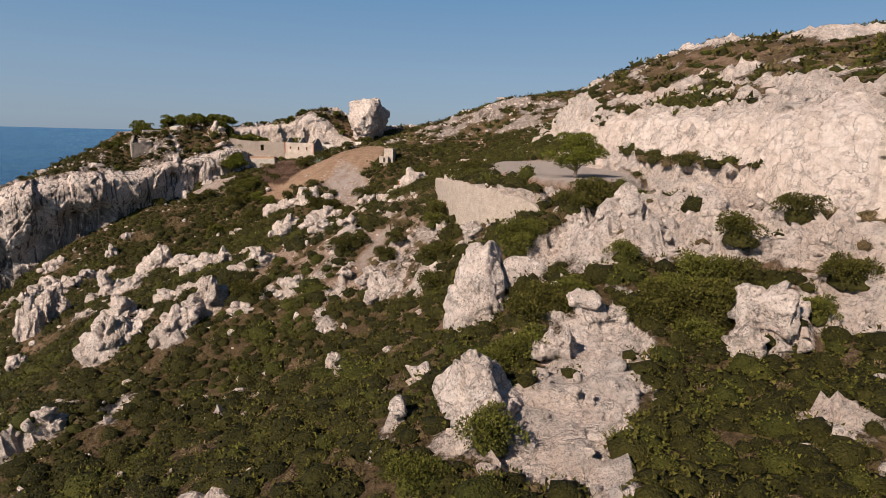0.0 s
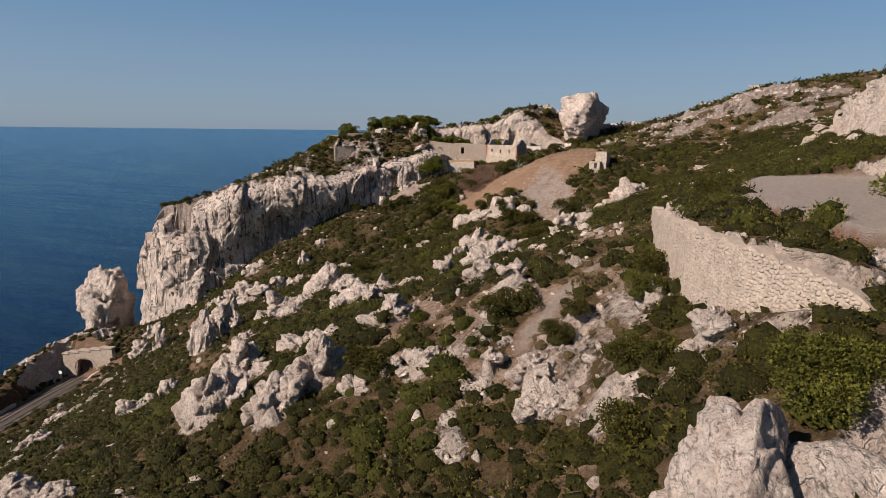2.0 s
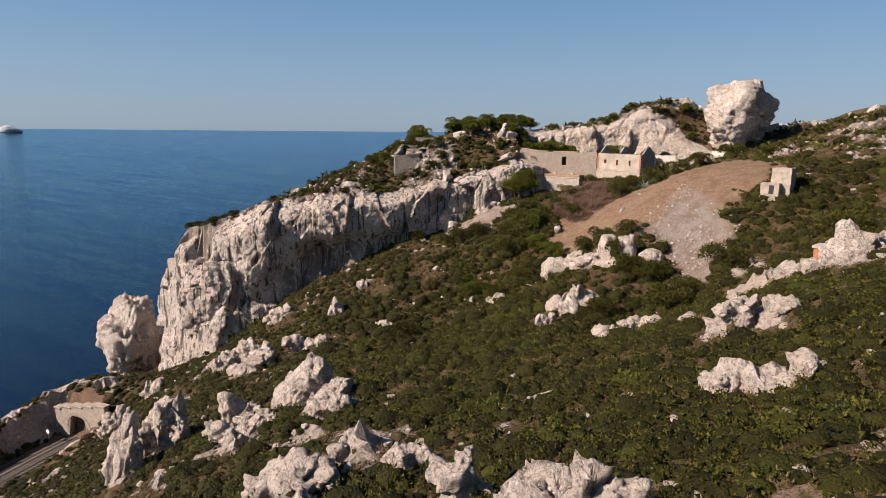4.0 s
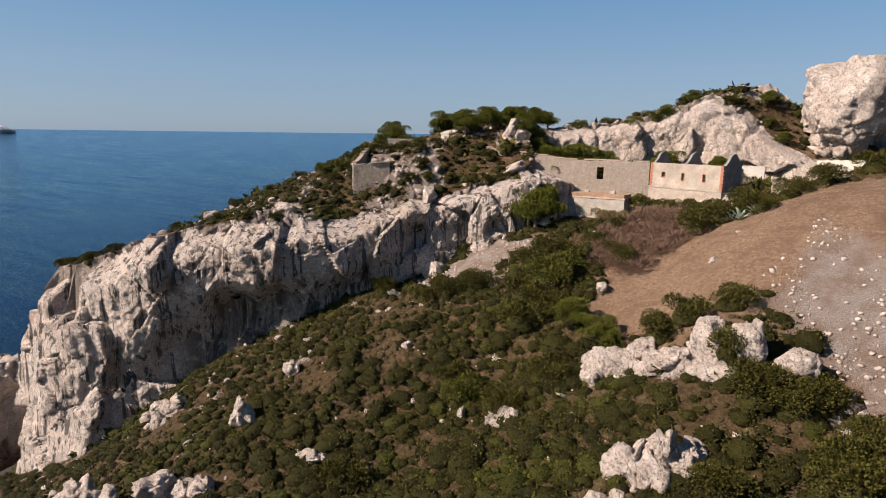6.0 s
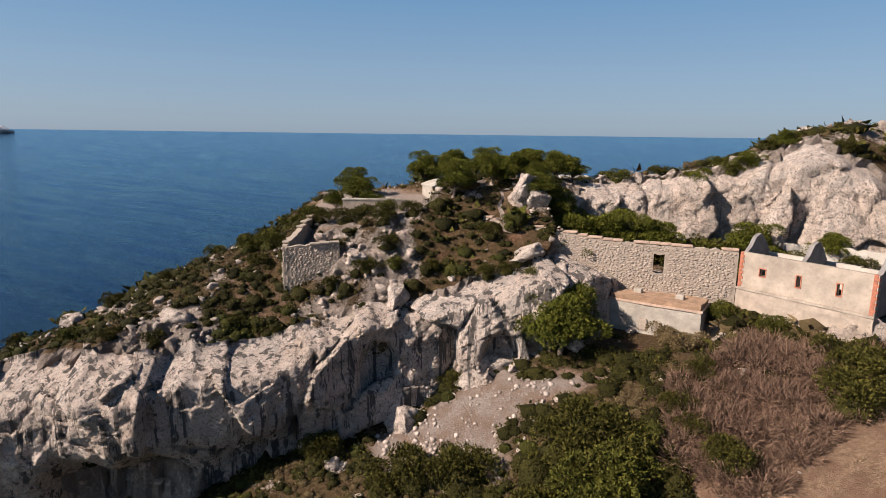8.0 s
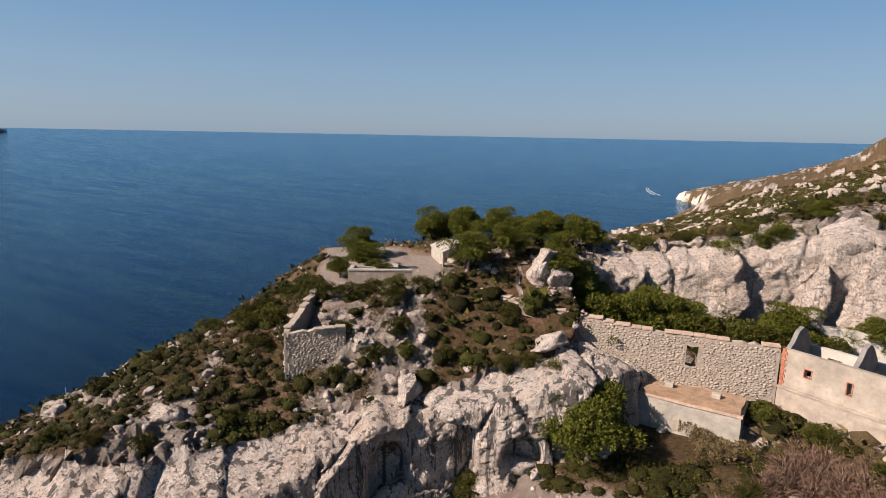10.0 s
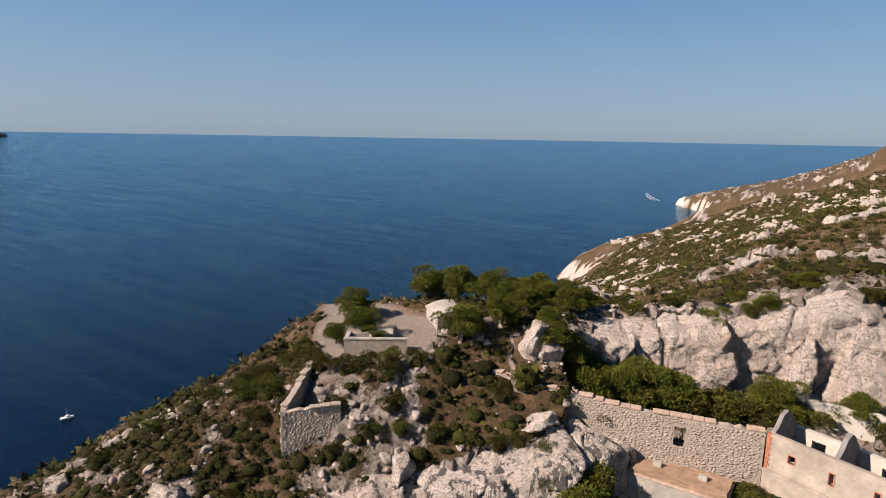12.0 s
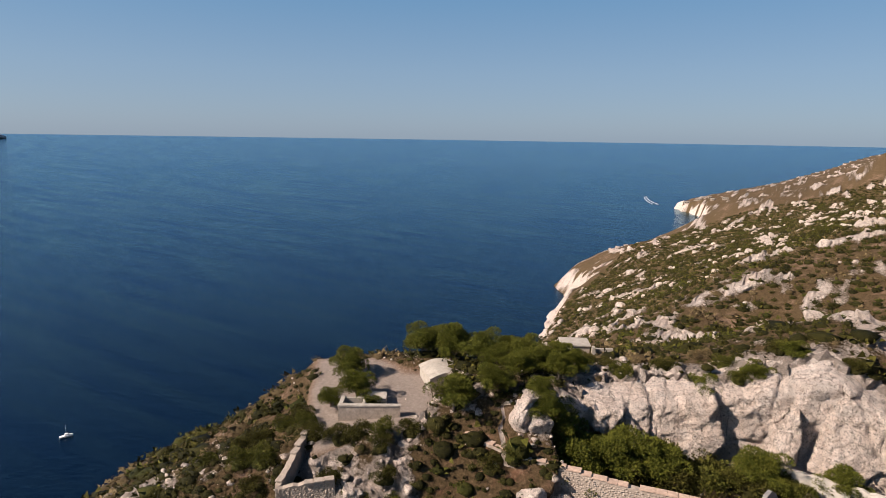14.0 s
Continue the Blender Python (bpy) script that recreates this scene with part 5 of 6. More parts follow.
def crag(x, y, wide, tall, seed):
    """A broken rock standing out of the slope: a few fractured lumps grown together along the contour."""
    r = np.random.default_rng(seed)
    count = 1 if wide < 2.2 else int(min(7, 2 + wide / 1.6))
    level = 3 if wide < 2.2 else 4
    root = thing("rock_outcrop", "weathered pale limestone outcrop in the scrub" if wide > 2.2 else "loose pale limestone block in the scrub", "rock", Matrix.Translation((x, y, height(x, y))), "limestone outcrops")
    for k in range(count):
        u = 0 if count == 1 else (k + 0.5) / count - 0.5 + r.uniform(-0.08, 0.08)
        grow_up = 1.0 - 1.1 * abs(u) * r.uniform(0.3, 1.2)
        half = 0.5 * wide if count == 1 else wide * r.uniform(0.75, 1.1) / count ** 0.75
        high = 0.72 * tall * grow_up * r.uniform(0.8, 1.15)
        deep = min(half * 1.1, 0.5 * tall + 0.8) * r.uniform(0.7, 1.1)
        squash = np.array([half, deep, max(high, 0.35 * half)])
        v, f = cut_ball(level, 16, seed * 7 + k, (1, 1, 1), 0.5, 0.95)
        n = v / np.linalg.norm(v, axis=1)[:, None]
        q = v * squash + r.uniform(0, 60, 3)
        w = fractal(q / 2.6, 4, seed % 40, 0.6)
        b1, e1 = blocks3(q + 0.3 * w[:, None], 1.5, seed + k)
        b2, e2 = blocks3(q, 0.6, seed + k + 9)
        d = 0.42 * w + 0.6 * (b1 - 0.5) + 0.22 * (b2 - 0.5) - 0.3 * ease(0.08, 0, e1) - 0.1 * ease(0.08, 0, e2)
        v = v * squash + n * (d * min(1, half / 1.6))[:, None]
        a = r.uniform(-0.5, 0.5)
        px, py = x + u * wide * 0.85, y + u * wide * 0.25 + r.uniform(-0.25, 0.25) * deep
        vx, vy = v[:, 0] * math.cos(a) - v[:, 1] * math.sin(a), v[:, 0] * math.sin(a) + v[:, 1] * math.cos(a)
        lean = r.uniform(-0.15, 0.25)
        part_np("rock", np.c_[vx + px - x, vy + py - y + lean * v[:, 2], v[:, 2] + height(px, py) - height(x, y) + 0.34 * high], f, LIMESTONE, root)


for k, (bx, by, wide, tall) in enumerate(CRAGS):
    crag(bx, by, wide, tall, 300 + 3 * k)


# ---- trees ----
def tube(path, radii, sides=7):
    v, f = [], []
    for k, (p, r) in enumerate(zip(path, radii)):
        d = (Vector(path[min(k + 1, len(path) - 1)]) - Vector(path[max(k - 1, 0)])).normalized()
        a = d.orthogonal().normalized()
        b = d.cross(a)
        for i in range(sides):
            t = 2 * math.pi * i / sides
            v.append(Vector(p) + (a * math.cos(t) + b * math.sin(t)) * r)
        if k:
            for i in range(sides):
                j = (i + 1) % sides
                f.append(((k - 1) * sides + i, (k - 1) * sides + j, k * sides + j, k * sides + i))
    return np.array(v), np.array(f)


def foliage(centres, radii, tufts, leafsize, seed, flat=0.75, thin=1.0):
    r = np.random.default_rng(seed)
    w = np.array(radii) ** 2
    which = r.choice(len(centres), tufts, p=w / w.sum())
    d = r.normal(0, 1, (tufts, 3))
    d /= np.linalg.norm(d, axis=1)[:, None]
    d[:, 2] = np.where(d[:, 2] < -0.35, -d[:, 2], d[:, 2])
    p = np.array(centres)[which] + d * (np.array(radii)[which] * r.uniform(0.55, 1.1, tufts) ** 0.6)[:, None] * (1, 1, flat)
    a = r.normal(0, 1, (tufts, 3))
    a -= (a * d).sum(1)[:, None] * d * 0.5
    a /= np.linalg.norm(a, axis=1)[:, None]
    b = np.cross(d + r.normal(0, 0.5, (tufts, 3)), a)
    b /= np.linalg.norm(b, axis=1)[:, None]
    s = leafsize * r.uniform(0.6, 1.35, tufts)[:, None]
    v = np.stack([p - a * s * 0.6 * thin, p + a * s * 0.6 * thin, p + (b * 0.6 + d) * s], 1).reshape(-1, 3)
    return v, np.arange(3 * tufts).reshape(-1, 3)


def pine(seed):
    """An Aleppo pine about one unit of 6 metres high, wind-shaped, with a broad clumped crown."""
    r = random.Random(seed)
    root = thing("pine_tree", "wind-shaped green pine on the rocky headland", "tree", group="pines")
    bend = r.uniform(-0.7, 0.7)
    spine = [(0, 0, -0.8), (0.15 * bend, 0, 0.5), (0.45 * bend, 0.1, 1.4), (0.8 * bend, 0.25, 2.4), (1.0 * bend, 0.3, 3.2)]
    v, f = tube(spine, (0.24, 0.2, 0.16, 0.11, 0.05))
    part_np("trunk", v, f, BARK, root, "grey-brown bare trunk")
    centres, radii = [], []
    for k in range(9):
        a = k * 2.4 + r.uniform(-0.4, 0.4)
        h0 = r.uniform(0.6, 2.2)
        reach = r.uniform(1.4, 2.7)
        start = Vector((0.4 * bend, 0.1, h0))
        tip = start + Vector((math.cos(a) * reach, math.sin(a) * reach, r.uniform(0.3, 1.1)))
        mid = start.lerp(tip, 0.5) + Vector((0, 0, 0.15))
        v, f = tube([start, mid, tip], (0.09, 0.06, 0.025), 5)
        part_np("limb", v, f, BARK, root)
        for q in (0.45, 0.75, 1.0):
            c = start.lerp(tip, q) + Vector((r.uniform(-0.4, 0.4), r.uniform(-0.4, 0.4), r.uniform(0.1, 0.6)))
            centres.append(tuple(c))
            radii.append(r.uniform(0.6, 1.0))
    for k in range(13):
        centres.append((bend * 0.8 + r.uniform(-1.4, 1.4), 0.3 + r.uniform(-1.4, 1.4), r.uniform(2.4, 4.1)))
        radii.append(r.uniform(0.7, 1.15))
    v, f = foliage(centres, radii, 15000, 0.15, seed, 0.8, 0.62)
    part_np("crown", v, f, NEEDLE, root, "clumped yellow-green needle crown")
    return root


def big_bush(seed, material, label, category="bush"):
    r = random.Random(seed)
    root = thing("bush", label, category, group=label)
    centres = [(r.uniform(-0.9, 0.9), r.uniform(-0.9, 0.9), r.uniform(0.25, 1.0)) for _ in range(11)]
    v, f = foliage(centres, [r.uniform(0.45, 0.75) for _ in centres], 3700, 0.078, seed, 0.85)
    part_np("leaves", v, f, material, root)
    # inner dome, coloured darker for the shade within the bush
    v, f, core_shade = tuft_cloud(0, 0.1, 0.75, 6, seed, 2)
    core_me = sheet("inner_foliage", v * (1.15, 1.15, 1.1), f, material, {"core_shade": core_shade})
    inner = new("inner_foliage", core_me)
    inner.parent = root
    for k in range(4):
        c = centres[k]
        v, f = tube([(0, 0, -0.3), (c[0] * 0.5, c[1] * 0.5, c[2] * 0.5), c], (0.06, 0.045, 0.02), 5)
        part_np("stem", v, f, BARK, root)
    return root


def plant(kind_of, places, lift=0.0):
    """Set the first of each kind and copies of it at places (kind, x, y, size)."""
    used = set()
    r = random.Random(3)
    for k, x, y, s in places:
        src = kind_of[k]
        m = Matrix.Translation((x, y, height(x, y) - 0.15 + lift)) @ Matrix.Rotation(r.uniform(0, 6.28), 4, "Z") @ Matrix.Scale(s, 4)
        if k not in used:
            used.add(k)
            src.matrix_world = m
        else:
            ob = copy_thing(src, m)
            ob.scale = (s, s, s)


pines = [pine(41), pine(42), pine(43), pine(44)]
PINES_AT = [(0, -119, 236.5, 1.55), (1, -112, 247, 1.5), (3, -108, 250, 1.6), (2, -114, 251, 1.3), (2, -101, 247, 1.44), (3, -106, 246, 1.19), (0, -95, 249, 1.38), (1, -90, 250, 1.25), (2, -93, 243, 1.19), (3, -88, 246, 1.06), (1, -97.5, 232.5, 1.6),
            (0, -84, 242, 1.06), (2, -83, 237, 2.1), (3, -79.5, 240.5, 1.9), (0, -86, 239.5, 1.7), (1, -70, 254, 1.19), (3, -52, 257, 0.75), (0, -60, 259, 0.75), (1, -79.5, 224.5, 1.6), (2, -77.8, 223.2, 1.6), (3, -78.6, 226.2, 1.5), (3, -94, 237, 1.3),
            (2, 17, 76, 1.25), (3, -47, 265, 0.75), (0, -57, 196, 0.88), (1, -62, 199, 1.00), (0, -110, 231, 0.75), (2, -88, 239, 1.00)]
PINES_TOO = [(1, -74, 243.5, 1.9), (2, -82, 239.5, 2.0), (3, -78, 242, 2.0), (0, -85.5, 241, 1.8), (2, -62, 249.5, 1.5), (3, -53, 251, 1.2), (2, -114, 232.5, 1.4), (1, -99, 251, 1.2), (3, -97, 244, 1.1), (0, -92, 246, 1.15), (2, -87, 250, 1.0), (1, -80, 235, 1.1), (3, -86, 236.5, 1.2), (2, -76, 250, 0.9), (0, -79, 229, 0.8), (1, -93, 238, 0.9), (2, -116, 229, 0.7), (3, -43, 258, 0.7), (1, -64, 256, 0.8)]
plant(pines, [(k, x, y, s * (1.0 if y < 230 else 0.7 if y < 245 else 0.82)) for k, x, y, s in PINES_AT + PINES_TOO])
shrubs = [big_bush(51, SCRUB, "rounded dark green evergreen bush"), big_bush(52, SCRUB, "rounded dark green evergreen bush"), big_bush(53, SCRUB_LIGHT, "bright yellow-green bush among the rocks"), big_bush(54, SCRUB_DRY, "dry brown leafless bush")]
BUSHES_AT = [(0, 17, 67, 1.9), (1, 15, 65, 1.6), (2, 9, 62, 1.5), (2, 17, 54, 1.2), (0, 34, 56, 1.7), (3, 38, 56, 1.6), (2, 4, 41, 1.3), (2, -1, 29, 1.3), (2, 5, 58, 1.4), (0, 21, 46, 2.0),
             (2, 19, 49, 1.4), (0, -51, 219, 2.2), (1, -48, 222, 2.4), (0, -45, 224, 2.2), (1, -43, 221, 1.8), (0, -40, 225, 2.0), (3, -38, 190, 1.6), (0, -43, 190, 1.9), (1, -39, 189, 1.7)]
COURT_BUSHES = [(0, -76, 243, 2.5), (1, -72, 244, 2.5), (0, -79, 243, 2.3), (2, -67, 246, 2.3), (1, -63, 248, 2.2), (1, -69, 246, 2.5), (2, -58, 249, 1.9), (0, -50, 250, 1.6), (1, -70, 247.5, 2.7), (0, -75, 247, 2.7), (1, -60, 250, 2.0), (2, -47, 250, 1.0),
                (0, -113, 222, 1.5), (1, -109, 223.5, 1.6), (0, -106.5, 224.5, 1.5), (2, -104, 226, 1.4), (0, -103, 224, 1.2), (2, -118, 218, 1.7), (2, -121, 217, 1.6), (1, -117, 215, 1.2), (0, -101, 228, 1.3), (3, -94, 220, 1.2), (3, -98, 216, 1.2), (0, -90, 229, 1.2), (2, -88, 231, 1.1),
                (1, -112, 207, 0.9), (0, -107, 209, 0.8), (3, -104, 212, 1.0), (0, -116, 199, 1.0), (1, -121, 197, 0.9), (2, -126, 195, 1.0), (0, -95, 223, 0.9), (1, -86, 226, 1.0), (0, -128, 209, 1.1), (1, -131, 203, 1.2), (2, -134, 199, 1.0), (0, -137, 194, 1.1), (1, -143, 186, 1.2), (0, -148, 178, 1.0)]
ROAD_BUSHES = [(2, 41, 59, 1.0), (3, 42.5, 57, 1.0), (2, 44.5, 55, 1.1), (2, 47, 53.5, 1.0), (3, 49.5, 52, 1.0), (0, 36, 76, 0.9), (3, 33, 80, 0.8), (0, 33, 47, 1.4), (1, 17, 46, 1.7), (0, 19, 47, 1.7), (2, 21, 47.5, 1.7), (0, 23.5, 46, 1.8), (2, 20, 44, 1.6), (1, 26, 45, 1.5), (2, 29, 44, 1.3),
               (0, -64, 217, 1.3), (1, -62, 215, 1.2), (2, -60, 212, 1.0), (3, -52, 226, 1.5), (3, -66, 229, 1.6), (2, -63, 234, 1.3)]
RIM_BUSHES = [(2, -79, 250, 1.2), (0, -74, 253, 1.3), (2, -66, 255.5, 1.2), (1, -58, 257.5, 1.2), (0, -53, 259, 1.1), (2, -81, 253, 1.4), (0, -84, 255, 1.3), (2, -46, 261, 1.0), (1, -88, 258, 1.3), (0, -76, 257, 1.4), (2, -68, 259, 1.3), (3, -72, 262, 1.2), (0, -62, 261, 1.1), (2, -120, 224, 1.3), (0, -124, 220, 1.3), (2, -127, 216, 1.2)]
GULLY_BUSHES = [(0, -161, 185, 1.3), (1, -157, 185.5, 1.3), (2, -153, 186, 1.2), (0, -149.5, 184.5, 1.4), (1, -147, 186, 1.2), (0, -70, 212.5, 2.4), (1, -67, 210.5, 2.3), (0, -72.5, 210.5, 2.0), (2, -66.4, 208, 2.3), (1, -69, 208.5, 2.2), (0, -86, 206.5, 2.2), (1, -83, 207.5, 2.0), (0, -80.5, 208, 2.2), (1, -88.5, 205, 1.8), (0, -98, 206, 1.7), (2, -99.5, 208, 1.5), (0, -58.7, 211.8, 1.6), (1, -51.5, 225, 2.0), (0, -89.6, 219.4, 1.3), (0, -50.4, 195, 1.9), (1, -47.5, 197, 2.0), (0, -43.5, 198.5, 1.8), (0, -24.6, 190, 2.8), (1, -30.5, 182.5, 2.4), (0, -33, 181.5, 2.2), (0, -39.6, 188.5, 2.0), (1, -36, 187.5, 2.0), (0, -41, 177.5, 1.9),
                (2, 8, 62.5, 1.6), (2, 22.7, 50.1, 1.8), (0, 25.5, 50.5, 1.8), (2, 6.8, 42.5, 1.6), (2, 3, 31, 1.4), (2, 18.8, 47.4, 1.5), (0, 8.5, 50.5, 1.5), (1, 10, 48.5, 1.4), (0, 7.5, 47.5, 1.6), (2, 11.5, 50, 1.5), (0, 26.4, 52, 1.7), (1, 33.3, 46.6, 1.7)]
SLOPE_BUSHES = [(0, -1.2, 73.6, 1.5), (1, 1, 71.6, 1.5), (0, -7.4, 79.5, 1.2), (1, -6.4, 80.5, 0.9), (0, -0.1, 85, 1.6), (2, -0.9, 81.1, 1.3), (3, -6.1, 86.7, 1.2), (0, -26.4, 80.6, 1.9), (0, -14.2, 85, 1.7), (1, -12.6, 85.6, 1.5), (0, 5.5, 110.5, 2.0), (1, -8.8, 192.3, 2.6), (2, -24.5, 88.8, 0.9), (2, 7.9, 60.5, 1.6), (0, -0.6, 64.9, 1.6),
                (0, -78, 173.5, 2.2), (2, -72.5, 189.7, 2.2), (0, -75, 191, 2.0), (0, -39.9, 187.3, 2.0), (1, -35.4, 189.1, 2.0), (0, -31.8, 181, 2.3), (1, -69.3, 200.4, 2.6), (0, -66.5, 201.5, 2.2), (2, -67.9, 205.8, 2.6), (1, -70.5, 204, 2.3)]
BUSHES_TOO = [(0, -105, 216, 1.1), (1, -102, 219, 1.2), (2, -99, 221, 1.0), (0, -107, 219, 1.2), (1, -101, 222, 1.3), (2, -83, 227, 1.2), (0, -88, 225, 1.1), (2, -116, 224, 1.3), (1, -119, 226, 1.4), (0, -122, 221, 1.3), (2, -74, 247, 1.5),
              (1, -70, 246, 1.7), (0, -66, 247, 1.6), (2, -62, 250, 1.4), (1, -67, 251, 1.3), (0, -63, 222, 1.2), (0, -36, 229, 2.0), (1, -30, 233, 2.2), (0, -22, 230, 1.8), (2, -26, 246, 1.4), (3, -68, 231, 1.5), (2, -58, 233, 1.2), (1, -30, 186, 1.8), (0, -66, 187, 2.0), (1, -62, 192, 2.2)]
plant(shrubs, BUSHES_AT + RIM_BUSHES + ROAD_BUSHES + COURT_BUSHES + GULLY_BUSHES + SLOPE_BUSHES + BUSHES_TOO)


def dead_tree():
    root = thing("dead_tree", "bare red-brown tree beside the sea rock", "tree", Matrix.Translation((-183, 174.5, height(-183, 174.5))) @ Matrix.Scale(1.6, 4))
    r = random.Random(5)
    v, f = tube([(0, 0, -1), (0.3, 0.1, 1.2), (0.2, 0.3, 2.6)], (0.2, 0.15, 0.08))
    part_np("trunk", v, f, BARK, root)
    centres = []
    for k in range(10):
        a, reach = k * 2.4, r.uniform(1.2, 2.4)
        tip = (math.cos(a) * reach, math.sin(a) * reach, r.uniform(1.6, 3.6))
        v, f = tube([(0.25, 0.2, r.uniform(0.8, 2.2)), (tip[0] * 0.5, tip[1] * 0.5, tip[2] * 0.75), tip], (0.07, 0.05, 0.02), 5)
        part_np("limb", v, f, BARK, root)
        centres.append(tip)
    v, f = foliage(centres, [1.0] * 10, 2600, 0.16, 5)
    part_np("twigs", v, f, RED_TWIG, root, "dry red-brown twigs")


RED_TWIG = leaf("red_twig", (0.08, 0.035, 0.025), (0.15, 0.065, 0.045), (0.22, 0.11, 0.075))
dead_tree()


def agave(x, y, s):
    root = thing("agave", "grey-green agave rosette below the ruin", "plant", Matrix.Translation((x, y, height(x, y))) @ Matrix.Scale(s, 4), "agaves")
    r = random.Random(8)
    for k in range(16):
        a, rise = k * 2.4, 0.25 + 0.06 * k
        v = []
        for u, wide, z in ((0.05, 0.06, 0.0), (0.4, 0.13, rise * 0.55), (0.8, 0.08, rise * 0.95), (1.1, 0.01, rise)):
            for side_of in (-1, 0, 1):
                v.append((math.cos(a) * u - math.sin(a) * wide * side_of, math.sin(a) * u + math.cos(a) * wide * side_of, z - 0.04 * (side_of == 0)))
        f = [(3 * i + j, 3 * i + j + 1, 3 * i + j + 4, 3 * i + j + 3) for i in range(3) for j in (0, 1)]
        part_np("leaf", np.array(v), np.array(f), AGAVE, root)


AGAVE = plain("agave_leaf", (0.26, 0.31, 0.24), vary=0.2, scale=2, rough=0.6)
for q in ((-45.5, 219.5, 1.5), (-43.8, 220.2, 1.2), (-46.8, 220.4, 1.1)):
    agave(*q)


# ---- fort ----
rubble_wall("curtain_wall", "long pale rubble wall with red coping stones", [(-98.5, 233.5, 112, 117.0), (-94.2, 231.2, 110, 115.6), (-88.6, 231.3, 108, 114.9), (-81, 233.2, 105, 114.0), (-76.8, 234.1, 104.5, 113.4), (-62.3, 237.0, 104, 113.2)], 0.8, coping=COPING, seed=5, hole=(29.1, (5, 6)))
rubble_wall("bastion", "battered rubble bastion with open back on the cliff edge", [(-113.6, 221.8, 110, 114.8), (-110.4, 213.4, 103.5, 112.0), (-105.6, 218.2, 105.5, 112.3)], 0.75, coping=RUBBLE, seed=6)
rubble_wall("upper_wall", "pale wall climbing to the rock tower", [(-48.5, 264.5, 114, 117.8), (-36.5, 260, 111, 116)], 0.7, WHITEWASH, seed=8, stones=False)
rubble_wall("lower_wall", "short whitewashed wall at the foot of the rock tower", [(-37, 255.5, 109, 113.8), (-29, 248.5, 109, 114.2)], 0.7, WHITEWASH, seed=9, stones=False)
rubble_wall("court_wall", "peeling white wall at the back of the yard", [(-58.5, 251.0, 109, 112.5), (-45, 249.5, 109, 112.6)], 0.5, WHITEWASH, seed=10, stones=False)
rubble_wall("wall_stub", "ruined stub of a rendered wall", [(-42.5, 230, 107, 111.9), (-39.0, 228.5, 107.5, 111.2)], 0.7, RENDER_COAT, seed=12, stones=False)
rubble_wall("retaining_wall", "curved pale rubble retaining wall under the road platform", [(-0.6, 99, 106, 109.6), (0.2, 90, 103.5, 110.0), (2.6, 80, 102, 110.4), (6.0, 73, 101.5, 110.3), (10.0, 68, 102.5, 109.6), (12.5, 66.3, 103, 107.5), (14, 65.6, 103, 105)], 1.0, seed=14, ragged=0.5)


# gable render darkened: shade inside the ruin put into its colour
SHADED_RENDER = plain("shade_grey_render", (0.19, 0.175, 0.165), vary=0.3, scale=0.9)


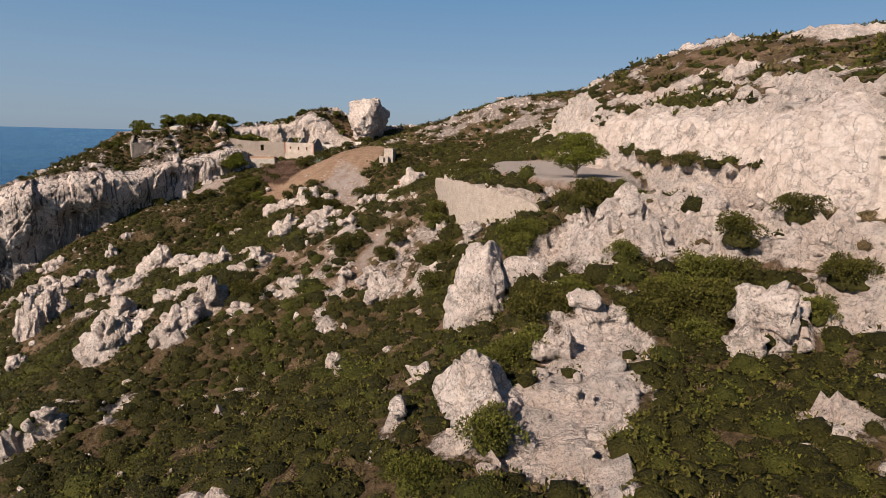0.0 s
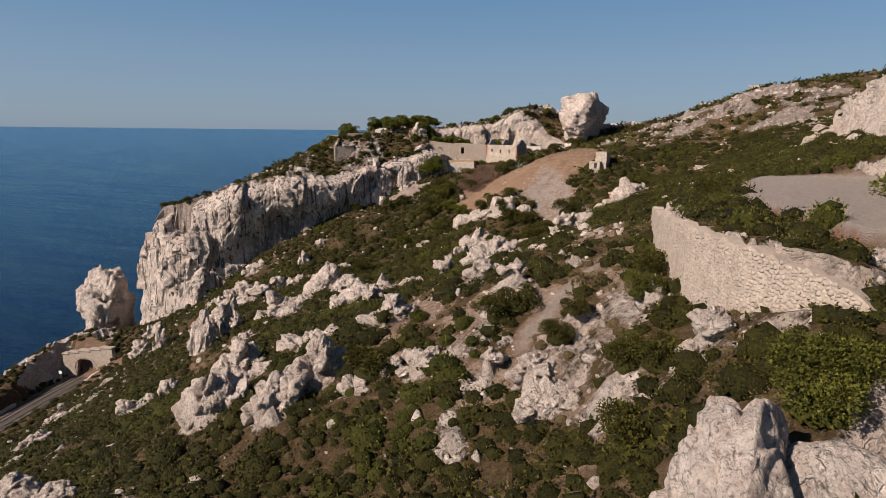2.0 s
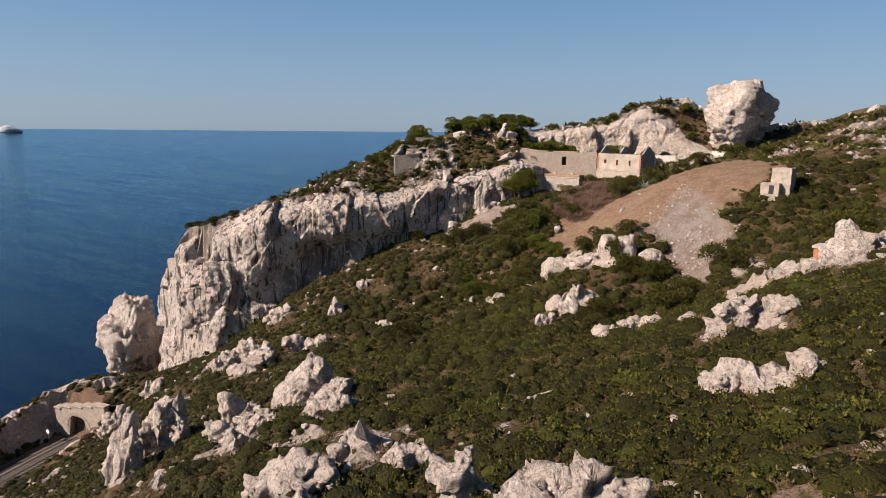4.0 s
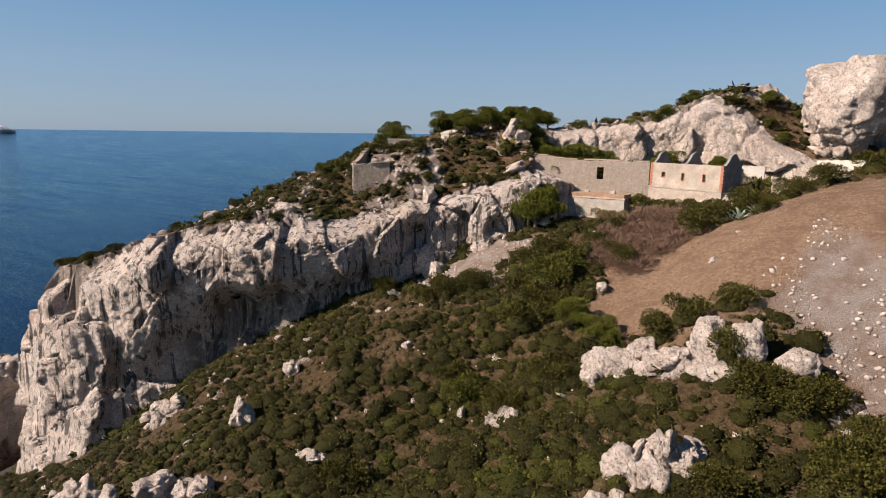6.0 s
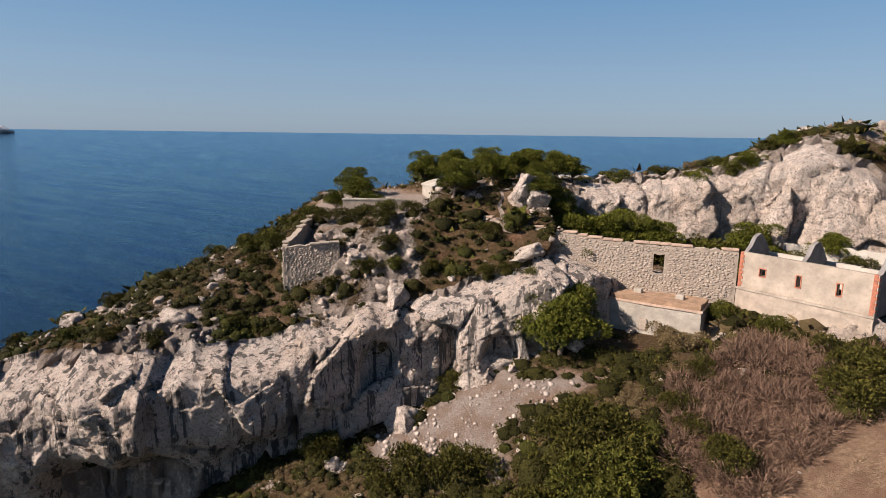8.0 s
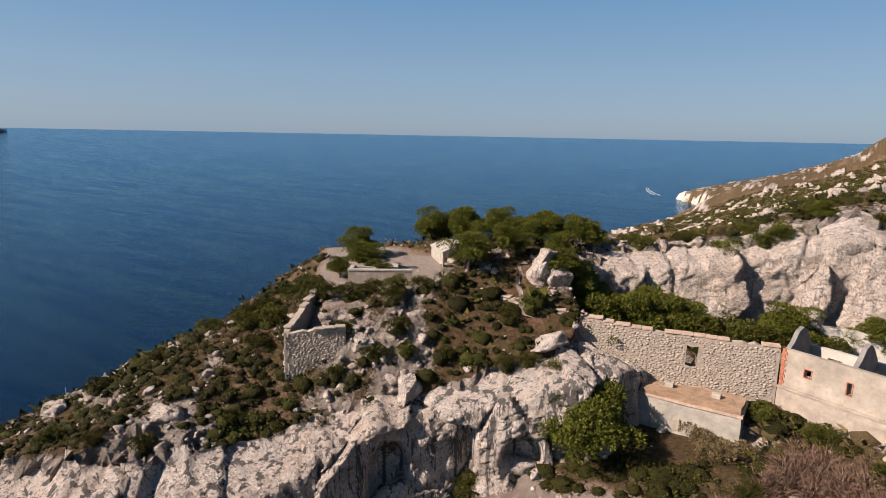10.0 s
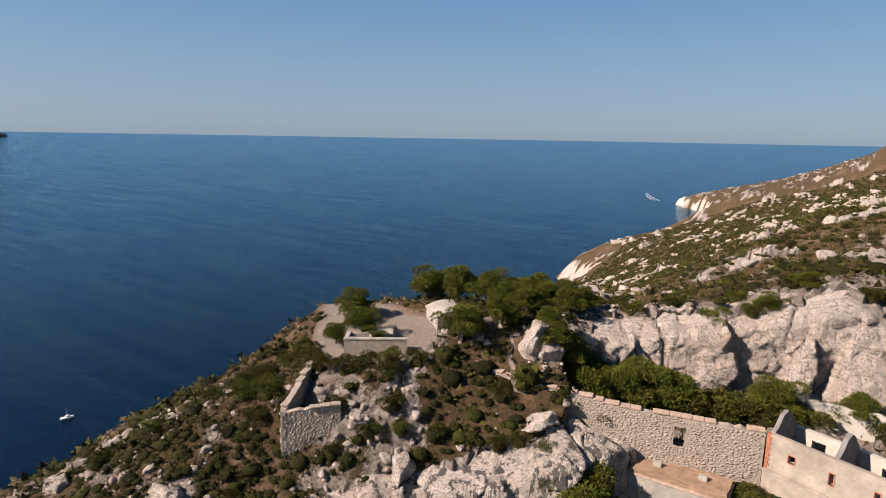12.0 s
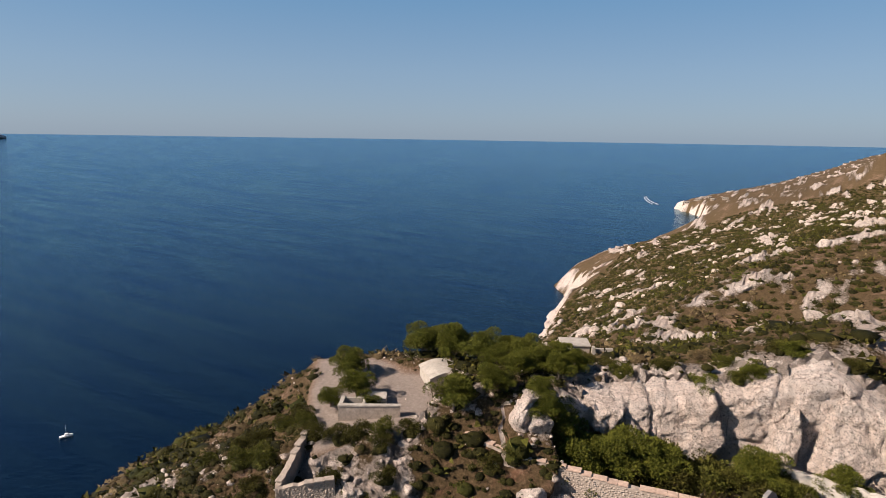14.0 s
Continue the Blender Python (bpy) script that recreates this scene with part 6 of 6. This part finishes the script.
def ruin():
    """The roofless rendered house: front with slits and brick quoins, back wall with openings, gables."""
    root = thing("ruined_house", "roofless rendered stone house with brick quoins", "house")
    m, length = along((-62.0, 236.8), (-49.6, 231.3))
    def put(name, bm, mt, parent=root, label=""):
        bm.transform(m)
        return part(name, bm, mt, parent, label)
    wall = 0.55
    holes = [(2.6, 110.75, 0.62, 0.8), (6.4, 110.35, 0.42, 1.2), (10.3, 110.35, 0.42, 1.2)]
    xs = [0.0]
    for hx, hz, hw, hh in holes:
        xs += [hx - hw / 2, hx + hw / 2]
    xs.append(length)
    bm = bmesh.new()
    zs = [109.0, 110.35, 110.75, 111.55, 113.1]
    def solid(i, j):
        if not (0 <= i < len(xs) - 1 and 0 <= j < 4):
            return False
        return i % 2 == 0 or j in (0, 3) or (j == 1 and i == 1)
    cache = {}
    def corner(i, j, s):
        if (i, j, s) not in cache:
            cache[i, j, s] = bm.verts.new((xs[i], wall * s, zs[j] + (0.12 * noise.noise(Vector((xs[i], 0, 3))) if j == 4 else 0)))
        return cache[i, j, s]
    for i in range(len(xs) - 1):
        for j in range(4):
            if not solid(i, j):
                continue
            c = lambda a, b, s: corner(i + a, j + b, s)
            bm.faces.new((c(0, 0, 0), c(1, 0, 0), c(1, 1, 0), c(0, 1, 0)))
            bm.faces.new((c(1, 0, 1), c(0, 0, 1), c(0, 1, 1), c(1, 1, 1)))
            if not solid(i - 1, j):
                bm.faces.new((c(0, 0, 1), c(0, 0, 0), c(0, 1, 0), c(0, 1, 1)))
            if not solid(i + 1, j):
                bm.faces.new((c(1, 0, 0), c(1, 0, 1), c(1, 1, 1), c(1, 1, 0)))
            if not solid(i, j + 1):
                bm.faces.new((c(0, 1, 0), c(1, 1, 0), c(1, 1, 1), c(0, 1, 1)))
            if not solid(i, j - 1):
                bm.faces.new((c(0, 0, 1), c(1, 0, 1), c(1, 0, 0), c(0, 0, 0)))
    put("front_wall", bm, RENDER_COAT, label="stained cream render")
    put("plinth", block(-0.1, length + 0.1, -0.22, wall + 0.1, 103.0, 109.0, rough=0.12, cuts=7, seed=4), MORTAR, label="bare rubble base")
    put("string_course", block(-0.1, length + 0.1, -0.3, 0.0, 108.85, 109.1), RENDER_COAT)
    for hx, hz, hw, hh in holes:
        f = bmesh.new()
        block(hx - hw / 2 - 0.1, hx - hw / 2, -0.05, 0.2, hz - 0.1, hz + hh + 0.1, f)
        block(hx + hw / 2, hx + hw / 2 + 0.1, -0.05, 0.2, hz - 0.1, hz + hh + 0.1, f)
        block(hx - hw / 2, hx + hw / 2, -0.05, 0.2, hz + hh, hz + hh + 0.1, f)
        block(hx - hw / 2, hx + hw / 2, -0.05, 0.2, hz - 0.1, hz, f)
        put("slit_window", f, BRICK, label="red brick slit surround")
    for q in (-0.05, length - 0.45):
        for c in range(13):
            wide = 0.50 if c % 2 else 0.34
            put("quoin", block(q, q + wide, -0.07, 0.3, 109.1 + c * 0.31, 109.1 + c * 0.31 + 0.28), BRICK)
    depth = 5.2
    bm = bmesh.new()
    gaps = [(2.2, 3.6), (5.6, 6.7), (8.8, 10.0)]
    edge = 0.0
    for a, b in gaps:
        block(edge, a, depth, depth + wall, 108.8, 112.6, bm)
        block(a, b, depth, depth + wall, 111.7, 112.6, bm)
        edge = b
    block(edge, length, depth, depth + wall, 108.8, 112.5, bm)
    put("back_wall", bm, WHITEWASH, label="flaking whitewashed back wall")
    for gx in (0.0, 6.2, length - 0.45):
        bm = bmesh.new()
        prof = [(wall, 108.8), (depth, 108.8), (depth, 112.9), (depth / 2 + 1.2, 114.5), (depth / 2 + 0.4, 115.0), (depth / 2 - 0.5, 114.7), (wall + 0.7, 113.6), (wall, 113.1)]
        a = [bm.verts.new((gx, py, pz)) for py, pz in prof]
        b = [bm.verts.new((gx + 0.45, py, pz)) for py, pz in prof]
        bm.faces.new(a)
        bm.faces.new(b[::-1])
        for i in range(len(prof)):
            j = (i + 1) % len(prof)
            bm.faces.new((a[j], a[i], b[i], b[j]))
        bmesh.ops.recalc_face_normals(bm, faces=bm.faces)
        put("gable", bm, SHADED_RENDER, label="broken gable greyed as inner shade")
    put("floor", block(0.2, length - 0.2, wall, depth, 108.6, 109.0), CONCRETE)
    return root


ruin()


def casemate():
    root = thing("casemate", "low rubble casemate with a dry grass roof", "bunker")
    m, length = along((-75.0, 231.6), (-64.8, 231.2))
    def put(name, bm, mt, label="", stuff=False):
        bm.transform(m)
        return part(name, bm, mt, root, label)
    put("body", block(0, length, 0, 4.0, 102.0, 106.7, rough=0.12, cuts=6, seed=3), CONCRETE, "stained rubble front")
    put("cornice", block(-0.12, length + 0.12, -0.12, 4.1, 106.7, 106.95, rough=0.05, cuts=5), COPING)
    top = block(0.1, length - 0.1, 0.1, 3.9, 106.95, 107.5, rough=0.12, cuts=7, seed=5)
    put("roof_turf", top, GROUND_STRAW, "dry grass turf")
    for a in (2.2, 7.0):
        put("vent", block(a, a + 0.9, 1.7, 2.4, 107.4, 107.95, bevel=0.05), CONCRETE)
    for a in (1.4, 3.6, 5.2):
        put("blind_arch", block(a, a + 0.9, -0.13, 0.0, 103.6, 105.0, bevel=0.1), RUBBLE)


GROUND_STRAW = plain("dry_turf", (0.30, 0.195, 0.125), vary=0.3, scale=1.5, bump=0.8, depth=0.1)
casemate()


def gun_pit():
    root = thing("gun_pit", "low concrete gun pit with a parapet wall", "bunker")
    m, length = along((-112.4, 226.6), (-105.2, 231.2))
    def put(name, bm, mt, label=""):
        bm.transform(m)
        part(name, bm, mt, root, label)
    put("front_wall", block(0, length, 0, 0.55, 113.0, 116.4, rough=0.05, cuts=5), RUBBLE)
    put("front_coping", block(-0.05, length + 0.05, -0.06, 0.6, 116.4, 116.6, rough=0.03, cuts=5), CONCRETE)
    put("side_wall", block(0, 0.55, 0.55, 3.4, 113.0, 116.5, rough=0.04, cuts=4), CONCRETE)
    put("side_wall", block(3.2, 3.6, 0.55, 2.6, 113, 116.4, rough=0.04, cuts=4), CONCRETE)
    put("rear_wall", block(0.55, 3.2, 3.0, 3.4, 113, 116.3, rough=0.04, cuts=4), CONCRETE)
    put("pit_floor", block(0.5, length, 0.5, 3.2, 113.6, 114.4), CONCRETE)
    put("rear_slab", block(3.6, 6.4, 2.6, 5.0, 113.2, 116.4, rough=0.05, cuts=4), CONCRETE)


gun_pit()


def shelter():
    root = thing("shelter", "arched concrete shelter with a dark doorway", "bunker")
    m = Matrix.Translation((-105.4, 242.6, 115.6)) @ Matrix.Rotation(radians(50), 4, "Z") @ Matrix.Translation((-2.8, -2.8, 0))
    w, d, h = 5.6, 5.6, 2.1
    def put(name, bm, mt, label="", ms=m):
        bm.transform(ms)
        part(name, bm, mt, root, label)
    front = bmesh.new()
    block(0, 2.6, 0, 0.6, -1.5, h, front)
    block(4.3, w, 0, 0.6, -1.5, h, front)
    block(2.6, 4.3, 0, 0.6, 1.95, h, front)
    put("front_wall", front, RUBBLE)
    jam = bmesh.new()
    block(2.4, 2.6, -0.06, 0.55, -1.0, 2.1, jam)
    block(4.3, 4.5, -0.06, 0.55, -1.0, 2.1, jam)
    block(2.6, 4.3, -0.06, 0.55, 1.95, 2.15, jam)
    put("door_surround", jam, BRICK, "red brick door surround")
    put("side_wall", block(0, 0.6, 0.6, d, -1.5, h), CONCRETE)
    put("side_wall", block(w - 0.6, w, 0.6, d, -1.5, h), CONCRETE)
    # rear wall coloured near black for the shade behind the door
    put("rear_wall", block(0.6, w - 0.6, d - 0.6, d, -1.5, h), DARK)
    bm = bmesh.new()
    n = 12
    low, top = [], []
    for i in range(n + 1):
        u = i / n
        zc = h + 0.75 * math.sin(math.pi * u)
        for lst, zz in ((low, h if 0 < i < n else h), (top, zc + 0.22)):
            lst.append([bm.verts.new((-0.15 + u * (w + 0.3), yy, zz)) for yy in (-0.2, d + 0.2)])
    for i in range(n):
        bm.faces.new((top[i][0], top[i + 1][0], top[i + 1][1], top[i][1]))
        bm.faces.new((low[i + 1][0], low[i][0], low[i][1], low[i + 1][1]))
        bm.faces.new((low[i][0], low[i + 1][0], top[i + 1][0], top[i][0]))
        bm.faces.new((low[i + 1][1], low[i][1], top[i][1], top[i + 1][1]))
    bm.faces.new((low[0][1], low[0][0], top[0][0], top[0][1]))
    bm.faces.new((low[n][0], low[n][1], top[n][1], top[n][0]))
    put("roof", bm, CONCRETE, "smooth arched concrete roof")


shelter()


def blockhouse():
    root = thing("blockhouse", "small squat stone blockhouse with a dark opening", "bunker")
    m = Matrix.Translation((-93.2, 261.3, 116.6)) @ Matrix.Rotation(radians(28), 4, "Z")
    def put(name, bm, mt, label=""):
        bm.transform(m)
        part(name, bm, mt, root, label)
    bm = bmesh.new()
    block(0, 1.3, 0, 3.5, -1.5, 2.0, bm)
    block(3.3, 4.6, 0, 3.5, -1.5, 2.0, bm)
    block(1.3, 3.3, 0.0, 3.5, 1.25, 2.0, bm)
    block(1.3, 3.3, 2.0, 3.5, -1.5, 1.25, bm)
    put("wall", bm, RUBBLE)
    put("roof_slab", block(-0.2, 4.8, -0.2, 3.8, 2.0, 2.3, bevel=0.06), CONCRETE)
    put("side_pier", block(4.9, 5.4, -0.8, 0.0, -1.5, 2.2), CONCRETE)
    put("wing_wall", block(5.4, 8.6, 0.3, 0.8, -1.5, 1.6, rough=0.06, cuts=4), CONCRETE)


blockhouse()


def tower_hut():
    root = thing("tower_hut", "small square ruined stone hut", "hut")
    z = height(-19, 206)
    m = Matrix.Translation((-21, 205, z)) @ Matrix.Rotation(radians(-12), 4, "Z")
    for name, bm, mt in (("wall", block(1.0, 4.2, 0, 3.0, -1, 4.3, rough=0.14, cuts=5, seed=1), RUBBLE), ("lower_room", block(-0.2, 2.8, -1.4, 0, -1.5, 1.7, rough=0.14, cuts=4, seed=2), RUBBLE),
                         # no opening here: a dark slab on the wall painted as inner shade
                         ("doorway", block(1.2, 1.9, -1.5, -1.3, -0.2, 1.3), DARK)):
        bm.transform(m)
        part(name, bm, mt, root)
    root = thing("brick_niche", "low red brick hut set into the rocks", "hut")
    z = height(-11, 173)
    m = Matrix.Translation((-12.5, 171.5, z)) @ Matrix.Rotation(radians(-15), 4, "Z")
    # the niche's doorway is likewise a slab in shade colour on solid brick
    for name, bm, mt in (("wall", block(0, 3.2, 0, 2.6, -1, 2.0, rough=0.06, cuts=4), BRICK), ("roof", block(-0.2, 3.4, -0.2, 2.8, 2.0, 2.3, rough=0.05, cuts=3), CONCRETE), ("doorway", block(1.1, 2.0, -0.07, 0.1, 0, 1.6), DARK)):
        bm.transform(m)
        part(name, bm, mt, root)


tower_hut()


# ---- railway ----
def offset_line(line, d):
    p = np.array(line, float)
    t = np.gradient(p, axis=0)
    t /= np.linalg.norm(t, axis=1)[:, None]
    return p + np.c_[t[:, 1], -t[:, 0]] * d


def fine_line(line, step=1.0):
    p = np.array(line, float)
    s = np.r_[0, np.cumsum(np.hypot(*np.diff(p, axis=0).T))]
    u = np.arange(0, s[-1], step)
    k = np.poly1d(np.polyfit(s, p[:, 0], 3)), np.poly1d(np.polyfit(s, p[:, 1], 3))
    return np.c_[k[0](u), k[1](u)]


def ribbon(line, a, b, z0, z1):
    """A bar of even section along a line, from offset a to offset b."""
    l, r = offset_line(line, a), offset_line(line, b)
    n = len(line)
    v = np.concatenate([np.c_[l, np.full(n, z0)], np.c_[r, np.full(n, z0)], np.c_[r, np.full(n, z1)], np.c_[l, np.full(n, z1)]])
    f = []
    for i in range(n - 1):
        for k in range(4):
            j = (k + 1) % 4
            f.append((k * n + i, k * n + i + 1, j * n + i + 1, j * n + i))
    return v, np.array(f)


RAIL_Z = 43.1
mid_line = fine_line(RAILWAY, 1.0)
railway = thing("railway", "double railway track on pale ballast", "railway")
v, f = ribbon(mid_line, -4.4, 4.4, RAIL_Z - 0.5, RAIL_Z + 0.12)
part_np("ballast", v, f, BALLAST, railway, "brown crushed-stone ballast")
for off in (-1.9, 1.9):
    for g in (-0.72, 0.72):
        v, f = ribbon(mid_line, off + g - 0.05, off + g + 0.05, RAIL_Z + 0.2, RAIL_Z + 0.36)
        part_np("rail", v, f, STEEL, railway, "worn steel rail")
    base = fine_line(RAILWAY, 0.65)
    li, ri = offset_line(base, off - 1.25), offset_line(base, off + 1.25)
    me = None
    for i in range(0, len(base)):
        if me is None:
            bm = block(-1.25, 1.25, -0.12, 0.12, 0, 0.16)
            ob = part("sleeper", bm, SLEEPER, railway)
            me = ob.data
        else:
            ob = new("sleeper", me)
            ob.parent = railway
        d = ri[i] - li[i]
        ob.matrix_world = Matrix.Translation((*((li[i] + ri[i]) / 2), RAIL_Z + 0.06)) @ Matrix.Rotation(math.atan2(d[1], d[0]), 4, "Z")
v, f = ribbon(mid_line[:int(len(mid_line) * 0.86)], -5.6, -5.0, RAIL_Z - 3, RAIL_Z + 0.9)
parapet = tagged(new("parapet", sheet("parapet", v, f, CONCRETE)), "low pale masonry parapet beside the railway", "wall")


def tunnel_mouth():
    root = thing("tunnel_portal", "stone tunnel mouth with stepped coping", "tunnel")
    end, before = mid_line[-1], mid_line[-4]
    a = math.atan2(end[1] - before[1], end[0] - before[0]) - math.pi / 2
    m = Matrix.Translation((end[0], end[1], RAIL_Z)) @ Matrix.Rotation(a, 4, "Z")
    half, spring = 3.6, 2.6
    arch = [(-half, -0.5)] + [(-half * math.cos(math.pi * k / 14), spring + half * math.sin(math.pi * k / 14)) for k in range(15)] + [(half, -0.5)]
    bm = bmesh.new()
    outer = [(-7.5, -1.0), (-7.5, 7.0), (-5.4, 7.0), (-5.4, 7.7), (-2.0, 7.7), (-2.0, 8.4), (2.0, 8.4), (2.0, 9.1), (5.5, 9.1), (5.5, 9.8), (9.5, 9.8), (9.5, -1.0)]
    ring = outer + [(half, -1.0)] + arch[::-1] + [(-half, -1.0)]
    fr = [bm.verts.new((px, 0, pz)) for px, pz in ring]
    bk = [bm.verts.new((px, 1.4, pz)) for px, pz in ring]
    fa = bm.faces.new(fr)
    bm.faces.new(bk[::-1])
    for i in range(len(ring)):
        j = (i + 1) % len(ring)
        bm.faces.new((fr[j], fr[i], bk[i], bk[j]))
    bmesh.ops.triangulate(bm, faces=[f for f in bm.faces if len(f.verts) > 4])
    bmesh.ops.recalc_face_normals(bm, faces=bm.faces)
    bm.transform(m)
    part("portal_wall", bm, MORTAR, root, "pale dressed stone face")
    for x0, x1, zt in ((-7.7, -5.3, 7.0), (-5.5, -1.9, 7.7), (-2.1, 2.1, 8.4), (1.9, 5.6, 9.1), (5.4, 9.7, 9.8)):
        bm = block(x0, x1, -0.25, 1.6, zt, zt + 0.35, bevel=0.04)
        bm.transform(m)
        part("coping", bm, MORTAR, root)
    for k in range(15):
        t0 = math.pi * k / 15
        bm = bmesh.new()
        q = []
        for rr in (half + 0.02, half + 0.75):
            for tt in (t0 + 0.01, t0 + math.pi / 15 - 0.01):
                q.append((-rr * math.cos(tt), spring + rr * math.sin(tt)))
        order = [q[0], q[1], q[3], q[2]]
        a0, b0 = [bm.verts.new((px, -0.1, pz)) for px, pz in order], [bm.verts.new((px, 0.3, pz)) for px, pz in order]
        bm.faces.new(a0)
        bm.faces.new(b0[::-1])
        for i in range(4):
            j = (i + 1) % 4
            bm.faces.new((a0[j], a0[i], b0[i], b0[j]))
        bmesh.ops.recalc_face_normals(bm, faces=bm.faces)
        bm.transform(m)
        part("arch_stone", bm, MORTAR, root)
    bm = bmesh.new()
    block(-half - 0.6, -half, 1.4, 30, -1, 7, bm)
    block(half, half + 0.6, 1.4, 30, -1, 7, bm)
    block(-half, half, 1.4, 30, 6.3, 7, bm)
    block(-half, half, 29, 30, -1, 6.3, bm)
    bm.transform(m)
    # the tunnel's darkness is put into the lining's colour
    part("tunnel_lining", bm, DARK, root, "tunnel lining coloured near black as deep shade")
    bm = block(-5.2, -4.9, -4, -3.7, -0.5, 2.6)
    bm.transform(m)
    sig = thing("trackside_sign", "round white trackside sign on a post", "sign")
    part("post", bm, STEEL, sig)
    bm = bmesh.new()
    bmesh.ops.create_cone(bm, cap_ends=True, segments=20, radius1=0.55, radius2=0.55, depth=0.08)
    bm.transform(m @ Matrix.Translation((-5.05, -4.1, 3.0)) @ Matrix.Rotation(math.pi / 2, 4, "X"))
    part("disc", bm, HULL, sig)


tunnel_mouth()


# ---- boats and far things ----
def boat(name, label, x, y, length, heading, mast):
    root = thing(name, label, "boat", Matrix.Translation((x, y, 0)) @ Matrix.Rotation(heading, 4, "Z"))
    bm = bmesh.new()
    prev = None
    for k in range(9):
        u = k / 8
        wide = length * 0.17 * (1 - max(0, (u - 0.45) / 0.55) ** 2.2) + 0.02
        xx, deck = (u - 0.5) * length, length * (0.13 + 0.06 * u * u)
        ring = [bm.verts.new(p) for p in ((xx, -wide, deck), (xx, -wide * 0.7, -0.1), (xx, 0, -0.35), (xx, wide * 0.7, -0.1), (xx, wide, deck))]
        if prev:
            for i in range(4):
                bm.faces.new((prev[i], ring[i], ring[i + 1], prev[i + 1]))
            bm.faces.new((prev[4], ring[4], ring[0], prev[0]))
        else:
            bm.faces.new(ring[::-1])
        prev = ring
    bm.faces.new(prev)
    bmesh.ops.recalc_face_normals(bm, faces=bm.faces)
    part("hull", bm, HULL, root)
    part("cabin", block(-length * 0.12, length * 0.16, -length * 0.09, length * 0.09, length * 0.12, length * 0.3, bevel=length * 0.03), HULL, root)
    part("windscreen", block(length * 0.16, length * 0.18, -length * 0.08, length * 0.08, length * 0.19, length * 0.27), DARK, root)
    if mast:
        v, f = tube([(0, 0, length * 0.28), (0, 0, length * 1.1)], (0.06, 0.03), 6)
        part_np("mast", v, f, HULL, root)
    return root


boat("moored_boat", "small white boat moored off the cliffs", -368.3, 307, 6.0, 1.2, True)
boat("motor_boat", "white motor boat under way leaving a wake", -410, 1715, 14.0, 2.0, False)
FOAM = plain("sea_foam", (0.55, 0.60, 0.64), vary=0.3, scale=0.4, bump=0.2)
v, f = [], []
for k in range(24):
    u = k / 23
    cx, cy, wide = -408 + 26 * u + 30 * u * u, 1708 - 150 * u, 1.0 + 6 * u ** 0.7
    for s in (-1, -0.55, 0.55, 1):
        v.append((cx + s * wide, cy + 0.3 * s * wide, 4.2 + 0.05))
for k in range(23):
    for a in (0, 2):
        if k < 8 or (k * 7 + a) % 5:
            f.append((k * 4 + a, k * 4 + a + 1, k * 4 + a + 5, k * 4 + a + 4))
v = np.array(v)
v[:, 2] = 128 * np.clip((np.hypot(v[:, 0] + 120, v[:, 1] - 150) - 700) / 4000, 0, 1) ** 1.5 + 0.4
tagged(new("boat_wake", sheet("boat_wake", v, np.array(f), FOAM)), "white foam wake behind the motor boat", "wake")


def villa(x, y, w, d, h, turn):
    root = thing("villa", "white flat-roofed villa on the far cape", "house", Matrix.Translation((x, y, height(x, y))) @ Matrix.Rotation(turn, 4, "Z"), "villas on the cape")
    part("walls", block(-w / 2, w / 2, -d / 2, d / 2, -4, h, bevel=0.1), MORTAR, root)
    part("roof", block(-w / 2 - 0.4, w / 2 + 0.4, -d / 2 - 0.4, d / 2 + 0.4, h, h + 0.5), CONCRETE, root)
    for k in range(3):
        part("window", block(-w / 2 + (k + 0.5) * w / 3 - 1, -w / 2 + (k + 0.5) * w / 3 + 1, -d / 2 - 0.08, -d / 2 + 0.05, h * 0.35, h * 0.75), DARK, root)


for q in ((-275, 1490, 16, 10, 6, 0.3), (-255, 1500, 20, 10, 7, 0.1), (-225, 1480, 14, 10, 6, -0.2), (-200, 1470, 18, 12, 6, 0.2), (-235, 1515, 12, 9, 5, 0.5)):
    villa(q[0], q[1], q[2] * 0.6, q[3] * 0.6, q[4] * 0.6, q[5])
# distance haze put into the rock's colour as pale blue-grey
ISLAND = plain("haze_tinted_rock", (0.30, 0.33, 0.37), vary=0.1, scale=0.05)
isle = boulder("far_island", "hazy low island on the horizon", -4080, 1745, 118, 60, 91, (1.6, 1.0, 0.45), 0.3, (0, 0), 3, 8, 0.1, category="island")
isle.data.materials[0] = ISLAND
